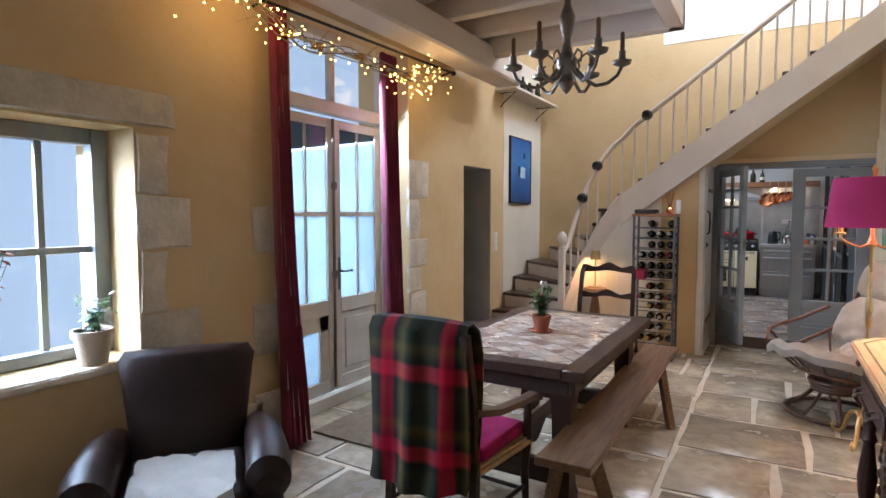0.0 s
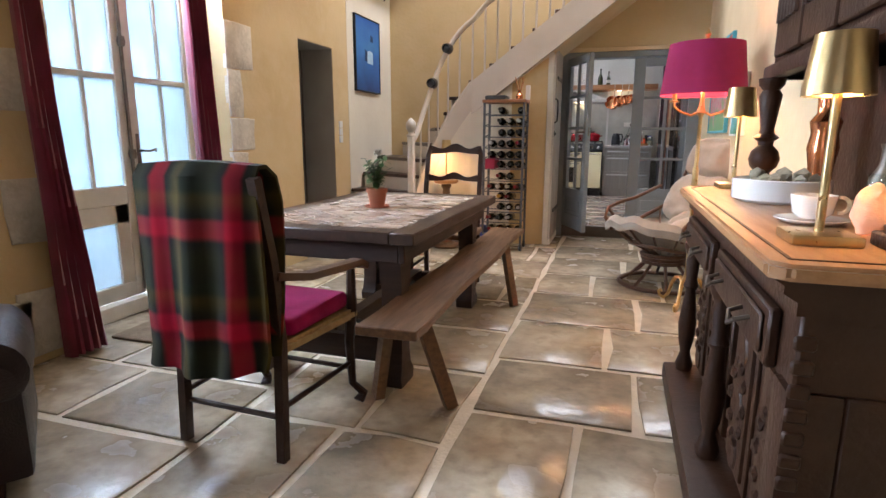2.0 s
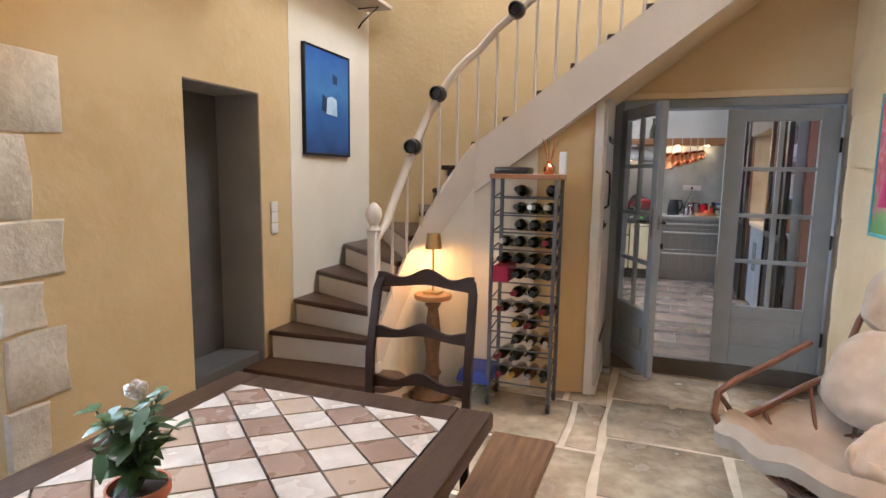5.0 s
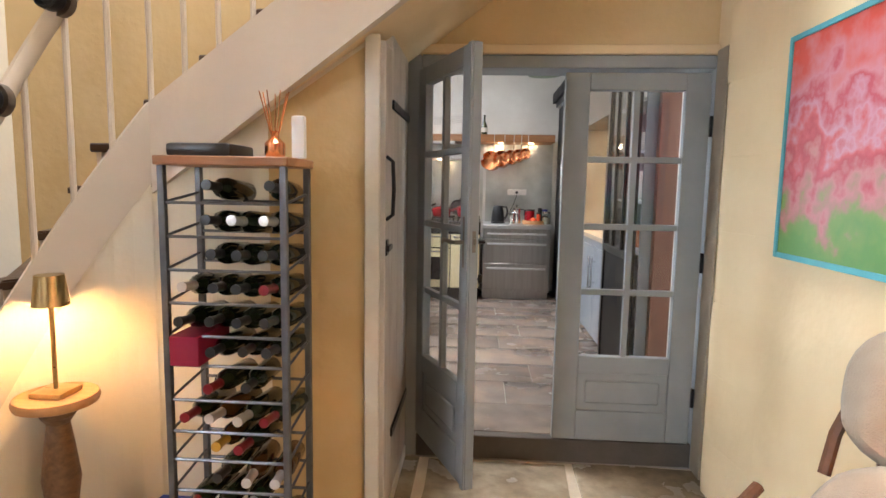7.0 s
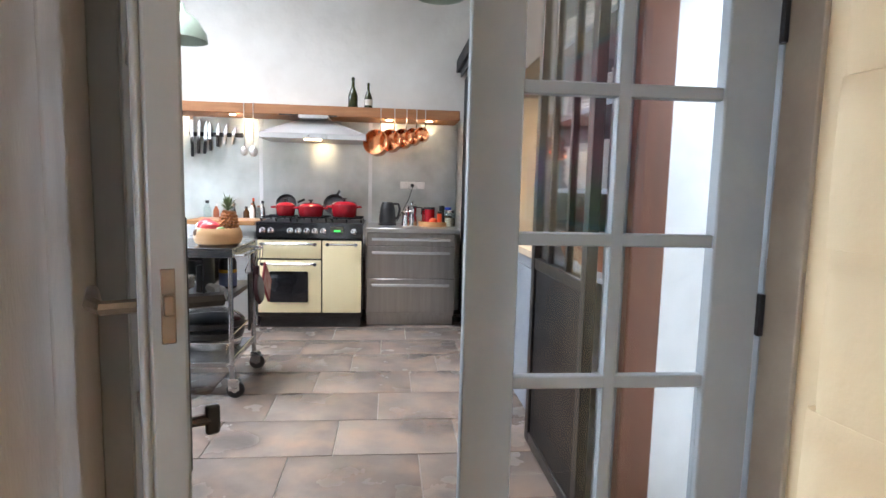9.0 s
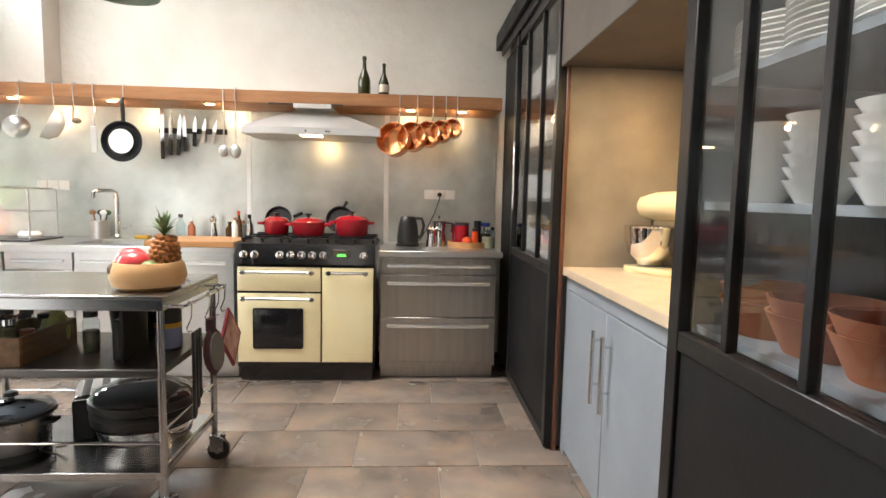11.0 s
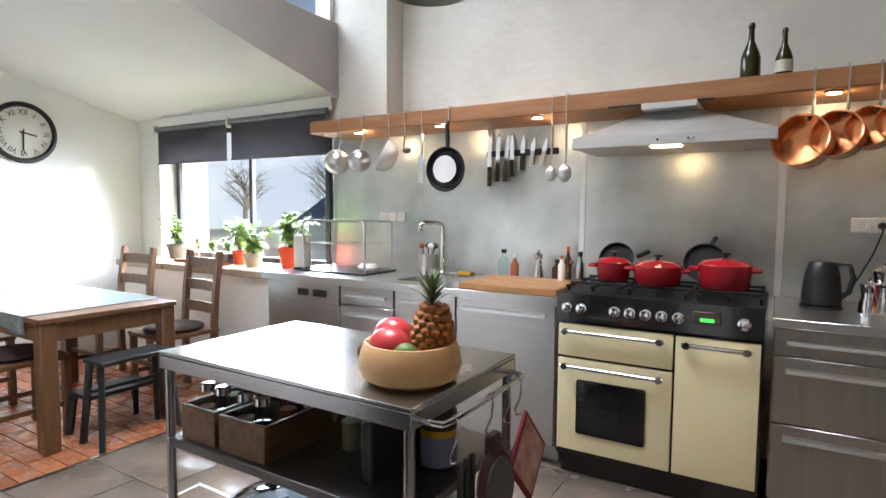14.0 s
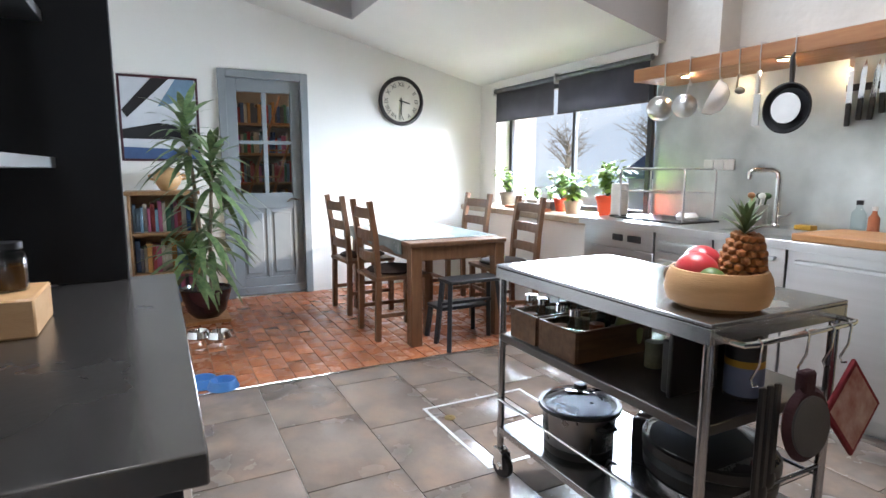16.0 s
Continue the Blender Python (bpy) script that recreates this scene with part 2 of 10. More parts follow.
REDENAMEL = mat("cherry_red_enamel", (0.36, 0.012, 0.022), (0.24, 0.008, 0.014), 0.14, scale=5, bump=0, coat=0.5)
OVENGLASS = mat("dark_oven_glass", (0.012, 0.012, 0.014), rough=0.05, bump=0, rvar=0.02)
CHARCOAL = mat("charcoal_panel_paint", (0.105, 0.088, 0.076), (0.085, 0.072, 0.062), 0.5, scale=4, bump=0.06)
BLACKPAINT = mat("black_cabinet_paint", (0.011, 0.011, 0.012), (0.008, 0.008, 0.009), 0.5, scale=4, bump=0.06, spec=0.22)
CABGREY = mat("slate_blue_cabinet_paint", (0.235, 0.262, 0.290), (0.205, 0.230, 0.258), 0.42, scale=4, bump=0.05)
QUARTZ = mat("pale_worktop", (0.66, 0.58, 0.47), (0.60, 0.52, 0.42), 0.3, scale=14, bump=0.03)
CONCRETE = mat("waxed_concrete", (0.42, 0.37, 0.30), (0.23, 0.205, 0.17), 0.42, scale=2.4, bump=0.12, bscale=15, fine=7)
PINE = mat("stained_pine", (0.26, 0.125, 0.060), (0.18, 0.082, 0.038), 0.42, scale=6, bump=0.2, stretch=(5, 5, 0.7))
CHAIRWOOD = mat("brown_chair_wood", (0.20, 0.100, 0.050), (0.13, 0.062, 0.030), 0.42, scale=6, bump=0.2, stretch=(5, 5, 0.7))
OAKSHELF = mat("bookcase_wood", (0.36, 0.205, 0.095), (0.28, 0.15, 0.065), 0.5, scale=6, bump=0.12, stretch=(5, 5, 0.7))
OILCLOTH = mat("teal_grey_tablecloth", (0.26, 0.32, 0.32), (0.21, 0.265, 0.27), 0.25, scale=5, bump=0.05)
BLIND = mat("grey_blind_fabric", (0.115, 0.110, 0.120), (0.095, 0.092, 0.100), 0.9, scale=6, bump=0.2, bscale=250)
ALU = mat("dark_window_aluminium", (0.045, 0.048, 0.055), rough=0.4, metal=0.3, bump=0.02)
POT = mat("terracotta_pot", (0.36, 0.120, 0.055), (0.28, 0.085, 0.04), 0.75, scale=10, bump=0.2)
POT_RED = mat("bright_orange_pot", (0.70, 0.075, 0.018), (0.62, 0.06, 0.015), 0.35, scale=8, bump=0.03)
POT_GLAZE = mat("dark_maroon_glaze", (0.042, 0.014, 0.016), (0.026, 0.010, 0.012), 0.18, scale=6, bump=0.04, coat=0.3)
STONEPOT = mat("pale_stone_pot", (0.52, 0.44, 0.35), (0.42, 0.35, 0.27), 0.85, scale=9, bump=0.3)
SOIL = mat("potting_soil", (0.030, 0.020, 0.014), rough=1.0, scale=30, bump=0.8)
LEAF = mat("green_leaf", (0.050, 0.105, 0.032), (0.030, 0.070, 0.022), 0.42, scale=20, bump=0.15, c3=(0.075, 0.13, 0.045))
LEAF_L = mat("light_green_leaf", (0.26, 0.40, 0.07), (0.17, 0.30, 0.045), 0.45, scale=20, bump=0.1)
DRACAENA = mat("striped_dracaena_leaf", (0.060, 0.120, 0.045), (0.19, 0.26, 0.11), 0.38, scale=30, bump=0.1)
BARK = mat("pale_plant_cane", (0.30, 0.26, 0.18), (0.20, 0.165, 0.11), 0.8, scale=30, bump=0.5)
BOTTLE = mat("dark_wine_bottle_glass", (0.010, 0.016, 0.010), (0.016, 0.024, 0.012), 0.07, bump=0, rvar=0.03)
BOTTLE_B = mat("amber_bottle_glass", (0.075, 0.032, 0.010), (0.05, 0.02, 0.006), 0.08, bump=0, rvar=0.03)
BOTTLE_R = mat("red_foil", (0.20, 0.012, 0.020), rough=0.35, metal=0.4, bump=0.05)
FOIL_Y = mat("yellow_foil", (0.58, 0.34, 0.05), rough=0.35, metal=0.4, bump=0.05)
FOIL_W = mat("silver_foil", (0.60, 0.58, 0.55), rough=0.35, metal=0.6, bump=0.05)
PORCELAIN = mat("white_porcelain", (0.80, 0.79, 0.76), (0.77, 0.76, 0.73), 0.15, bump=0, coat=0.3)
WHITEPLASTIC = mat("white_plastic", (0.76, 0.75, 0.72), rough=0.35, bump=0)
BLACKPLASTIC = mat("black_plastic", (0.016, 0.016, 0.017), rough=0.35, bump=0.02)
BLUEPLASTIC = mat("blue_plastic", (0.020, 0.045, 0.28), rough=0.4, bump=0.02)
GREENGLAZE = mat("olive_green_glaze", (0.35, 0.36, 0.13), (0.29, 0.30, 0.10), 0.3, scale=8, bump=0.05)
SHADE_PINK = mat("crimson_lamp_shade", (0.33, 0.012, 0.085), (0.27, 0.010, 0.065), 0.85, scale=6, bump=0.2, bscale=200)
PAPER = mat("book_paper", (0.62, 0.57, 0.47), rough=0.9, bump=0.2)
BOOKS = [mat("book_cloth", c, rough=0.6, scale=14, bump=0.1) for c in
         ((0.35, 0.05, 0.05), (0.05, 0.10, 0.22), (0.48, 0.43, 0.34), (0.06, 0.17, 0.10), (0.08, 0.08, 0.09), (0.42, 0.20, 0.05), (0.40, 0.10, 0.18), (0.16, 0.26, 0.36))]
GLASS = glass_mat("clear_glass")
SMOKE = glass_mat("cabinet_glass", (0.92, 0.93, 0.93), 0.02)
JAR = glass_mat("jar_glass", (0.85, 0.9, 0.9), 0.02)
FROST = frost_mat("dusty_door_glass")
SKYGLOW = glow("glowing_backdrop", (0.70, 0.85, 1.0), 0.85)
WARMGLOW = glow("lit_bulb", (1.0, 0.60, 0.22), 18)
FAIRY = glow("fairy_light", (1.0, 0.50, 0.10), 16)
LEDGLOW = glow("led_spot", (1.0, 0.72, 0.38), 22)
GREENLED = glow("green_display", (0.1, 1.0, 0.15), 1.2)


def ramp_mat(name, stops, axis="Z", warp=0.25, scale=3.0, rough=0.5, bump=0.15):
    """Brushed paint whose colour runs along one axis of the thing, broken up by noise."""
    m = bpy.data.materials.new(name)
    m.use_nodes = True
    n, l = m.node_tree.nodes, m.node_tree.links
    b = n["Principled BSDF"]
    co, sep, no, add, rp = (n.new("ShaderNodeTexCoord"), n.new("ShaderNodeSeparateXYZ"), n.new("ShaderNodeTexNoise"), n.new("ShaderNodeMath"), n.new("ShaderNodeValToRGB"))
    mul = n.new("ShaderNodeMath")
    mul.operation = "MULTIPLY_ADD"
    mul.inputs[1].default_value, mul.inputs[2].default_value = warp * 2, -warp
    no.inputs["Scale"].default_value, no.inputs["Detail"].default_value = scale, 8.0
    l.new(co.outputs["Generated"], sep.inputs[0])
    l.new(co.outputs["Object"], no.inputs["Vector"])
    l.new(no.outputs["Fac"], mul.inputs[0])
    l.new(sep.outputs[axis], add.inputs[0])
    l.new(mul.outputs[0], add.inputs[1])
    l.new(add.outputs[0], rp.inputs[0])
    e = rp.color_ramp.elements
    while len(e) < len(stops):
        e.new(0.5)
    for q, (f, c) in zip(e, stops):
        q.position, q.color = f, (*c, 1)
    l.new(rp.outputs[0], b.inputs["Base Color"])
    b.inputs["Roughness"].default_value = rough
    bp = n.new("ShaderNodeBump")
    bp.inputs["Strength"].default_value = bump
    l.new(no.outputs["Fac"], bp.inputs["Height"])
    l.new(bp.outputs[0], b.inputs["Normal"])
    return m


def plaid_mat(name):
    """Woven wool in crimson, bottle green and near black checks."""
    m = bpy.data.materials.new(name)
    m.use_nodes = True
    n, l = m.node_tree.nodes, m.node_tree.links
    b = n["Principled BSDF"]
    co, sep = n.new("ShaderNodeTexCoord"), n.new("ShaderNodeSeparateXYZ")
    l.new(co.outputs["Object"], sep.inputs[0])
    outs = []
    for axis, size in (("X", 0.30), ("Z", 0.34)):
        d, f, r = n.new("ShaderNodeMath"), n.new("ShaderNodeMath"), n.new("ShaderNodeValToRGB")
        d.operation, f.operation = "DIVIDE", "FRACT"
        d.inputs[1].default_value = size
        l.new(sep.outputs[axis], d.inputs[0])
        l.new(d.outputs[0], f.inputs[0])
        l.new(f.outputs[0], r.inputs[0])
        e = r.color_ramp.elements
        cols = [(0.0, (0.012, 0.013, 0.009)), (0.26, (0.020, 0.019, 0.008)), (0.40, (0.007, 0.007, 0.007)), (0.48, (0.34, 0.008, 0.024)), (0.60, (0.28, 0.008, 0.026)),
                (0.66, (0.008, 0.009, 0.008)), (0.84, (0.060, 0.043, 0.010)), (0.93, (0.012, 0.016, 0.010))]
        while len(e) < len(cols):
            e.new(0.5)
        for q, (p0, c) in zip(e, cols):
            q.position, q.color = p0, (*c, 1)
        r.color_ramp.interpolation = "EASE"
        outs.append(r.outputs[0])
    mx = n.new("ShaderNodeMix")
    mx.data_type = "RGBA"
    mx.inputs["Factor"].default_value = 0.45
    l.new(outs[0], mx.inputs["A"])
    l.new(outs[1], mx.inputs["B"])
    l.new(mx.outputs["Result"], b.inputs["Base Color"])
    b.inputs["Roughness"].default_value = 0.95
    b.inputs["Sheen Weight"].default_value = 0.03
    b.inputs["Specular IOR Level"].default_value = 0.08
    no, bp = n.new("ShaderNodeTexNoise"), n.new("ShaderNodeBump")
    no.inputs["Scale"].default_value = 260
    bp.inputs["Strength"].default_value = 0.5
    l.new(co.outputs["Object"], no.inputs["Vector"])
    l.new(no.outputs["Fac"], bp.inputs["Height"])
    l.new(bp.outputs[0], b.inputs["Normal"])
    return m


PLAID = plaid_mat("tartan_wool")
BLUEPIC = ramp_mat("blue_painted_canvas", [(0.0, (0.010, 0.045, 0.16)), (0.35, (0.025, 0.12, 0.36)), (0.6, (0.05, 0.20, 0.48)), (1.0, (0.015, 0.10, 0.38))], "Z", 0.3, 4)
REDPIC = ramp_mat("red_painted_canvas", [(0.0, (0.07, 0.20, 0.025)), (0.16, (0.12, 0.22, 0.03)), (0.25, (0.30, 0.14, 0.10)), (0.32, (0.42, 0.14, 0.14)), (0.42, (0.36, 0.025, 0.035)), (0.5, (0.46, 0.06, 0.07)), (0.58, (0.44, 0.19, 0.24)), (0.68, (0.40, 0.04, 0.06)), (0.78, (0.46, 0.17, 0.20)), (1.0, (0.50, 0.05, 0.025))], "Z", 0.45, 9)

# ---- building tools ----
def box(bm, x0, x1, y0, y1, z0, z1, bevel=0.0, m=None, seg=1):
    vs = bmesh.ops.create_cube(bm, size=1.0)["verts"]
    t = Matrix.Translation(((x0 + x1) / 2, (y0 + y1) / 2, (z0 + z1) / 2)) @ Matrix.Diagonal((abs(x1 - x0), abs(y1 - y0), abs(z1 - z0), 1))
    bmesh.ops.transform(bm, matrix=t, verts=vs)
    if bevel:
        es = list({e for v in vs for e in v.link_edges})
        r = bmesh.ops.bevel(bm, geom=es, offset=bevel, segments=seg, affect="EDGES", profile=0.6)
        vs = list({v for f in r["faces"] for v in f.verts} | {v for v in vs if v.is_valid})
    if m is not None:
        bmesh.ops.transform(bm, matrix=m, verts=vs)
    return vs


def loft(bm, rings, cap=True, closed=True):
    """Skin over rings of points (all of one length)."""
    vr = [[bm.verts.new(p) for p in r] for r in rings]
    n = len(vr[0])
    for a, b in zip(vr, vr[1:]):
        for i in range(n if closed else n - 1):
            bm.faces.new((a[i], a[(i + 1) % n], b[(i + 1) % n], b[i]))
    if cap and closed and n > 2:
        bm.faces.new(list(reversed(vr[0])))
        bm.faces.new(vr[-1])
    return [v for r in vr for v in r]


def lathe(bm, profile, at=(0, 0, 0), seg=20, cap=True, m=None):
    """Turn a profile of (radius, height) round z."""
    a = Vector(at)
    vs = loft(bm, [[a + Vector((max(r, 0.0004) * math.cos(2 * math.pi * i / seg), max(r, 0.0004) * math.sin(2 * math.pi * i / seg), z)) for i in range(seg)]
                   for r, z in profile], cap)
    if m is not None:
        bmesh.ops.transform(bm, matrix=m, verts=vs)
    return vs


def frames_along(pts):
    pts = [Vector(p) for p in pts]
    out, up = [], Vector((0, 0, 1))
    for i, p in enumerate(pts):
        d = (pts[min(i + 1, len(pts) - 1)] - pts[max(i - 1, 0)]).normalized()
        s = d.cross(up)
        if s.length < 0.05:
            s = d.cross(Vector((1, 0.01, 0)))
        s.normalize()
        up = s.cross(d).normalized()
        out.append((p, s, up))
    return out


def tube(bm, pts, r, seg=8, cap=True, flat=1.0):
    rs = r if isinstance(r, (list, tuple)) else [r] * len(pts)
    fr = frames_along(pts)
    return loft(bm, [[p + s * (q * math.cos(2 * math.pi * i / seg)) + u * (q * flat * math.sin(2 * math.pi * i / seg)) for i in range(seg)]
                     for (p, s, u), q in zip(fr, rs)], cap)


def bar(bm, pts, w, h):
    """A rectangular section carried along points."""
    fr = frames_along(pts)
    return loft(bm, [[p + s * a * w / 2 + u * b * h / 2 for a, b in ((-1, -1), (1, -1), (1, 1), (-1, 1))] for p, s, u in fr])


def arc(c, r, a0, a1, n, plane="xz"):
    out = []
    for i in range(n + 1):
        a = radians(a0 + (a1 - a0) * i / n)
        u, v = r * math.cos(a), r * math.sin(a)
        out.append((c[0] + u, c[1], c[2] + v) if plane == "xz" else (c[0], c[1] + u, c[2] + v) if plane == "yz" else (c[0] + u, c[1] + v, c[2]))
    return out


def prism(bm, outline, axis, a, b):
    """A flat outline of (u, v) pushed from a to b along an axis."""
    def put(u, v, w):
        return {"x": (w, u, v), "y": (u, w, v), "z": (u, v, w)}[axis]
    return loft(bm, [[put(u, v, w) for u, v in outline] for w in (a, b)])


def ball(bm, at, r, sub=2, squash=(1, 1, 1), wob=0.0):
    vs = bmesh.ops.create_icosphere(bm, subdivisions=sub, radius=1.0)["verts"]
    for v in vs:
        k = 1 + wob * noise.noise(v.co * 1.7 + Vector(at) * 3)
        v.co = Vector((at[0] + v.co.x * r * squash[0] * k, at[1] + v.co.y * r * squash[1] * k, at[2] + v.co.z * r * squash[2] * k))
    return vs


def mesh_of(name, bm, material, smooth=True):
    bmesh.ops.recalc_face_normals(bm, faces=bm.faces[:])
    me = bpy.data.meshes.new(name)
    bm.to_mesh(me)
    bm.free()
    for q in (material if isinstance(material, (list, tuple)) else [material]):
        me.materials.append(q)
    if smooth:
        me.shade_smooth()
        me.set_sharp_from_angle(angle=radians(38))
    return me


def thing(name, at=(0, 0, 0), label="", category="", group="", turn=0.0, kind=""):
    ob = new(name)
    ob.empty_display_size = 0.05
    ob.matrix_world = pose(at[0], at[1], at[2], 0, 0, turn)
    return tagged(ob, label, category, group, kind)


def part(name, bm, material, parent, label="", smooth=True, category=""):
    """One mesh under a thing or under a part, in the thing's own axes."""
    ob = new(name, mesh_of(name, bm, material, smooth))
    ob.parent = parent
    return tagged(ob, label, category)


def wpart(name, bm, material, parent, label="", smooth=True):
    """As part(), from world places, for an unturned thing."""
    root = parent
    while root.parent:
        root = root.parent
    bmesh.ops.translate(bm, vec=-root.matrix_basis.translation, verts=bm.verts[:])
    return part(name, bm, material, parent, label, smooth)


def solo(name, bm, material, label="", category="", group="", kind="", smooth=True, at=None, turn=0.0):
    """A thing of one mesh. With no place given, its origin goes to the middle of its foot."""
    if at is None:
        xs, ys, zs = zip(*[v.co for v in bm.verts])
        base = Vector(((min(xs) + max(xs)) / 2, (min(ys) + max(ys)) / 2, min(zs)))
        bmesh.ops.translate(bm, vec=-base, verts=bm.verts[:])
    ob = new(name, mesh_of(name, bm, material, smooth))
    ob.matrix_world = pose(*(at if at is not None else base), 0, 0, turn)
    return tagged(ob, label, category, group, kind)


def setting(name, bm, material, label="", category="", smooth=False):
    ob = new(name, mesh_of(name, bm, material, smooth))
    return tagged(ob, label, category or name.split("_")[0], kind="structure")


def B():
    return bmesh.new()


def wall_x(name, x0, x1, y0, y1, z0, z1, holes, material, label):
    """A wall along y with rectangular holes (ya, yb, za, zb)."""
    bm = B()
    ys = sorted({y0, y1, *[h[0] for h in holes], *[h[1] for h in holes]})
    for a, b in zip(ys, ys[1:]):
        cuts = sorted([(h[2], h[3]) for h in holes if h[0] <= a + 1e-6 and h[1] >= b - 1e-6])
        z = z0
        for c, d in cuts:
            if c > z + 1e-4:
                box(bm, x0, x1, a, b, z, c)
            z = d
        if z < z1 - 1e-4:
            box(bm, x0, x1, a, b, z, z1)
    bmesh.ops.remove_doubles(bm, verts=bm.verts[:], dist=1e-4)
    return setting(name, bm, material, label, "wall")


def wall_y(name, y0, y1, x0, x1, z0, z1, holes, material, label):
    bm = B()
    xs = sorted({x0, x1, *[h[0] for h in holes], *[h[1] for h in holes]})
    for a, b in zip(xs, xs[1:]):
        cuts = sorted([(h[2], h[3]) for h in holes if h[0] <= a + 1e-6 and h[1] >= b - 1e-6])
        z = z0
        for c, d in cuts:
            if c > z + 1e-4:
                box(bm, a, b, y0, y1, z, c)
            z = d
        if z < z1 - 1e-4:
            box(bm, a, b, y0, y1, z, z1)
    bmesh.ops.remove_doubles(bm, verts=bm.verts[:], dist=1e-4)
    return setting(name, bm, material, label, "wall")

# ---- the setting ----
KF = 0.12      # kitchen floor
WX, EX = -2.70, 0.96   # dining room side walls
DY = 7.05      # wall between dining room and kitchen
KW, KN = -5.58, 11.42  # kitchen clock wall, kitchen cooker wall

wall_x("wall_west", -3.25, WX, -3.0, DY, 0.0, 5.4, [(0.35, 1.44, 0.80, 1.96), (2.50, 3.88, 0.0, 2.92), (4.89, 5.53, 0.0, 2.03)], OCHRE,
       "ochre limewashed thick stone wall with window and glazed door")
bm = B()
box(bm, WX, WX + 0.004, 5.86, 7.05, 0.0, 3.4)
setting("wall_panel_pale", bm, PALE, "pale plastered stretch of wall beside the stairs", "wall")
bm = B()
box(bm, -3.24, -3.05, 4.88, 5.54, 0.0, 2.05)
setting("recess_back", bm, RECESS_SHADE_GREY, "grey back of the wall recess, shade put into the colour", "wall")
bm = B()
for y0, y1 in ((4.892, 4.896), (5.524, 5.528)):
    box(bm, -3.05, -2.705, y0, y1, 0.0, 2.026)
box(bm, -3.05, -2.705, 4.896, 5.524, 2.022, 2.026)
# lighter copy of the recess grey: light on the sides put into colour
setting("recess_side", bm, mat("grey_reveal_lit", (0.34, 0.325, 0.30), (0.29, 0.27, 0.25), 0.8, scale=3, bump=0.15), "grey sides of the wall recess, light put into the colour", "wall")
wall_x("wall_east", EX, 1.46, -3.0, DY, 0.0, 5.4, [], CREAM, "cream and ochre limewashed wall")
# the opening is added out of view, to go with the rear fill
wall_y("wall_south", -3.3, -3.0, -3.25, 1.46, 0.0, 5.4, [(-2.0, -0.4, 1.0, 2.4)], OCHRE, "ochre limewashed wall")
wall_y("wall_north", DY, DY + 0.16, KW - 0.3, 1.75, 0.0, 5.4, [(-0.50, 0.97, 0.0, 2.05)], OCHRE, "ochre wall with the double glazed doors")
bm = B()
box(bm, KW, -0.52, DY + 0.16, DY + 0.20, KF, 5.4)
box(bm, 1.02, 1.46, DY + 0.16, DY + 0.20, KF, 5.4)
box(bm, -0.52, 1.02, DY + 0.16, DY + 0.20, 2.06, 5.4)
setting("wall_kitchen_south", bm, WHITE, "white painted kitchen wall", "wall")

# dining floor: mortar bed, flagstones follow at the end of the file
bm = B()
box(bm, -3.3, 1.5, -3.3, DY - 0.02, -0.2, -0.012)
floor_dining = setting("floor_dining", bm, MORTAR, "worn limestone flagstone floor with pale mortar joints", "floor")
bm = B()
box(bm, -3.20, 1.46, DY - 0.02, KN, -0.1, KF - 0.008)
floor_kitchen = setting("floor_kitchen", bm, GROUT, "dark grey stone tiled kitchen floor", "floor")
bm = B()
box(bm, KW, -3.20, DY + 0.1, KN, -0.1, KF - 0.008)
floor_terracotta = setting("floor_terracotta", bm, TERRA_GROUT, "terracotta brick tiled floor of the dining end", "floor")
bm = B()
box(bm, -3.206, -3.194, DY + 0.2, 10.8, KF - 0.02, KF + 0.004, 0.001)
setting("trim_floor_strip", bm, CHROME, "thin bright metal strip between the two floors", "trim")
bm = B()
box(bm, -0.50, 0.97, DY - 0.03, DY + 0.03, 0.0, KF + 0.006, 0.004)
setting("door_step", bm, mat("dark_step_stone", (0.085, 0.072, 0.060), rough=0.6, scale=10, bump=0.3), "dark worn stone door step", "step")

# dining ceiling with joists and wall beam
bm = B()
box(bm, -3.25, -0.62, -3.3, 4.70, 3.26, 3.42)
box(bm, -0.62, 1.46, -3.3, 3.05, 3.26, 3.42)
setting("ceiling_dining", bm, STAIRW, "pale painted boarded ceiling", "ceiling")
bm = B()
for i in range(15):
    y = -2.7 + i * 0.5
    box(bm, WX, EX if y < 2.9 else -.70, y, y + 0.10, 3.10, 3.262, 0.008)
setting("ceiling_joist", bm, STAIRW, "pale painted ceiling joists", "ceiling")
bm = B()
box(bm, -2.52, -2.24, -3.0, 5.3, 2.86, 3.10, 0.02)
box(bm, -.72, -.60, 3.0, 4.72, 3.0, 3.30, 0.01)
box(bm, WX, -.60, 4.62, 4.74, 3.0, 3.42, 0.01)
setting("ceiling_beam", bm, STAIRW, "heavy pale painted ceiling beam", "ceiling")
bm = B()
box(bm, -3.25, -1.15, 5.0, DY + 0.2, 5.0, 5.2)
box(bm, 0.6, 1.46, 5.0, DY + 0.2, 5.0, 5.2)
box(bm, -1.15, 0.6, 5.0, 5.7, 5.0, 5.2)
box(bm, -3.25, -.62, 4.60, 4.72, 3.42, 5.2)
box(bm, -.74, -.62, 2.9, 4.6, 3.42, 5.2)
box(bm, -.62, 1.46, 2.9, 3.05, 3.42, 5.2)
box(bm, -.74, 1.46, 2.9, 5.0, 5.0, 5.2)
box(bm, -3.25, -.74, 4.6, 5.0, 5.0, 5.2)
setting("ceiling_stairwell", bm, WHITE, "white ceiling over the stairwell", "ceiling")
bm = B()
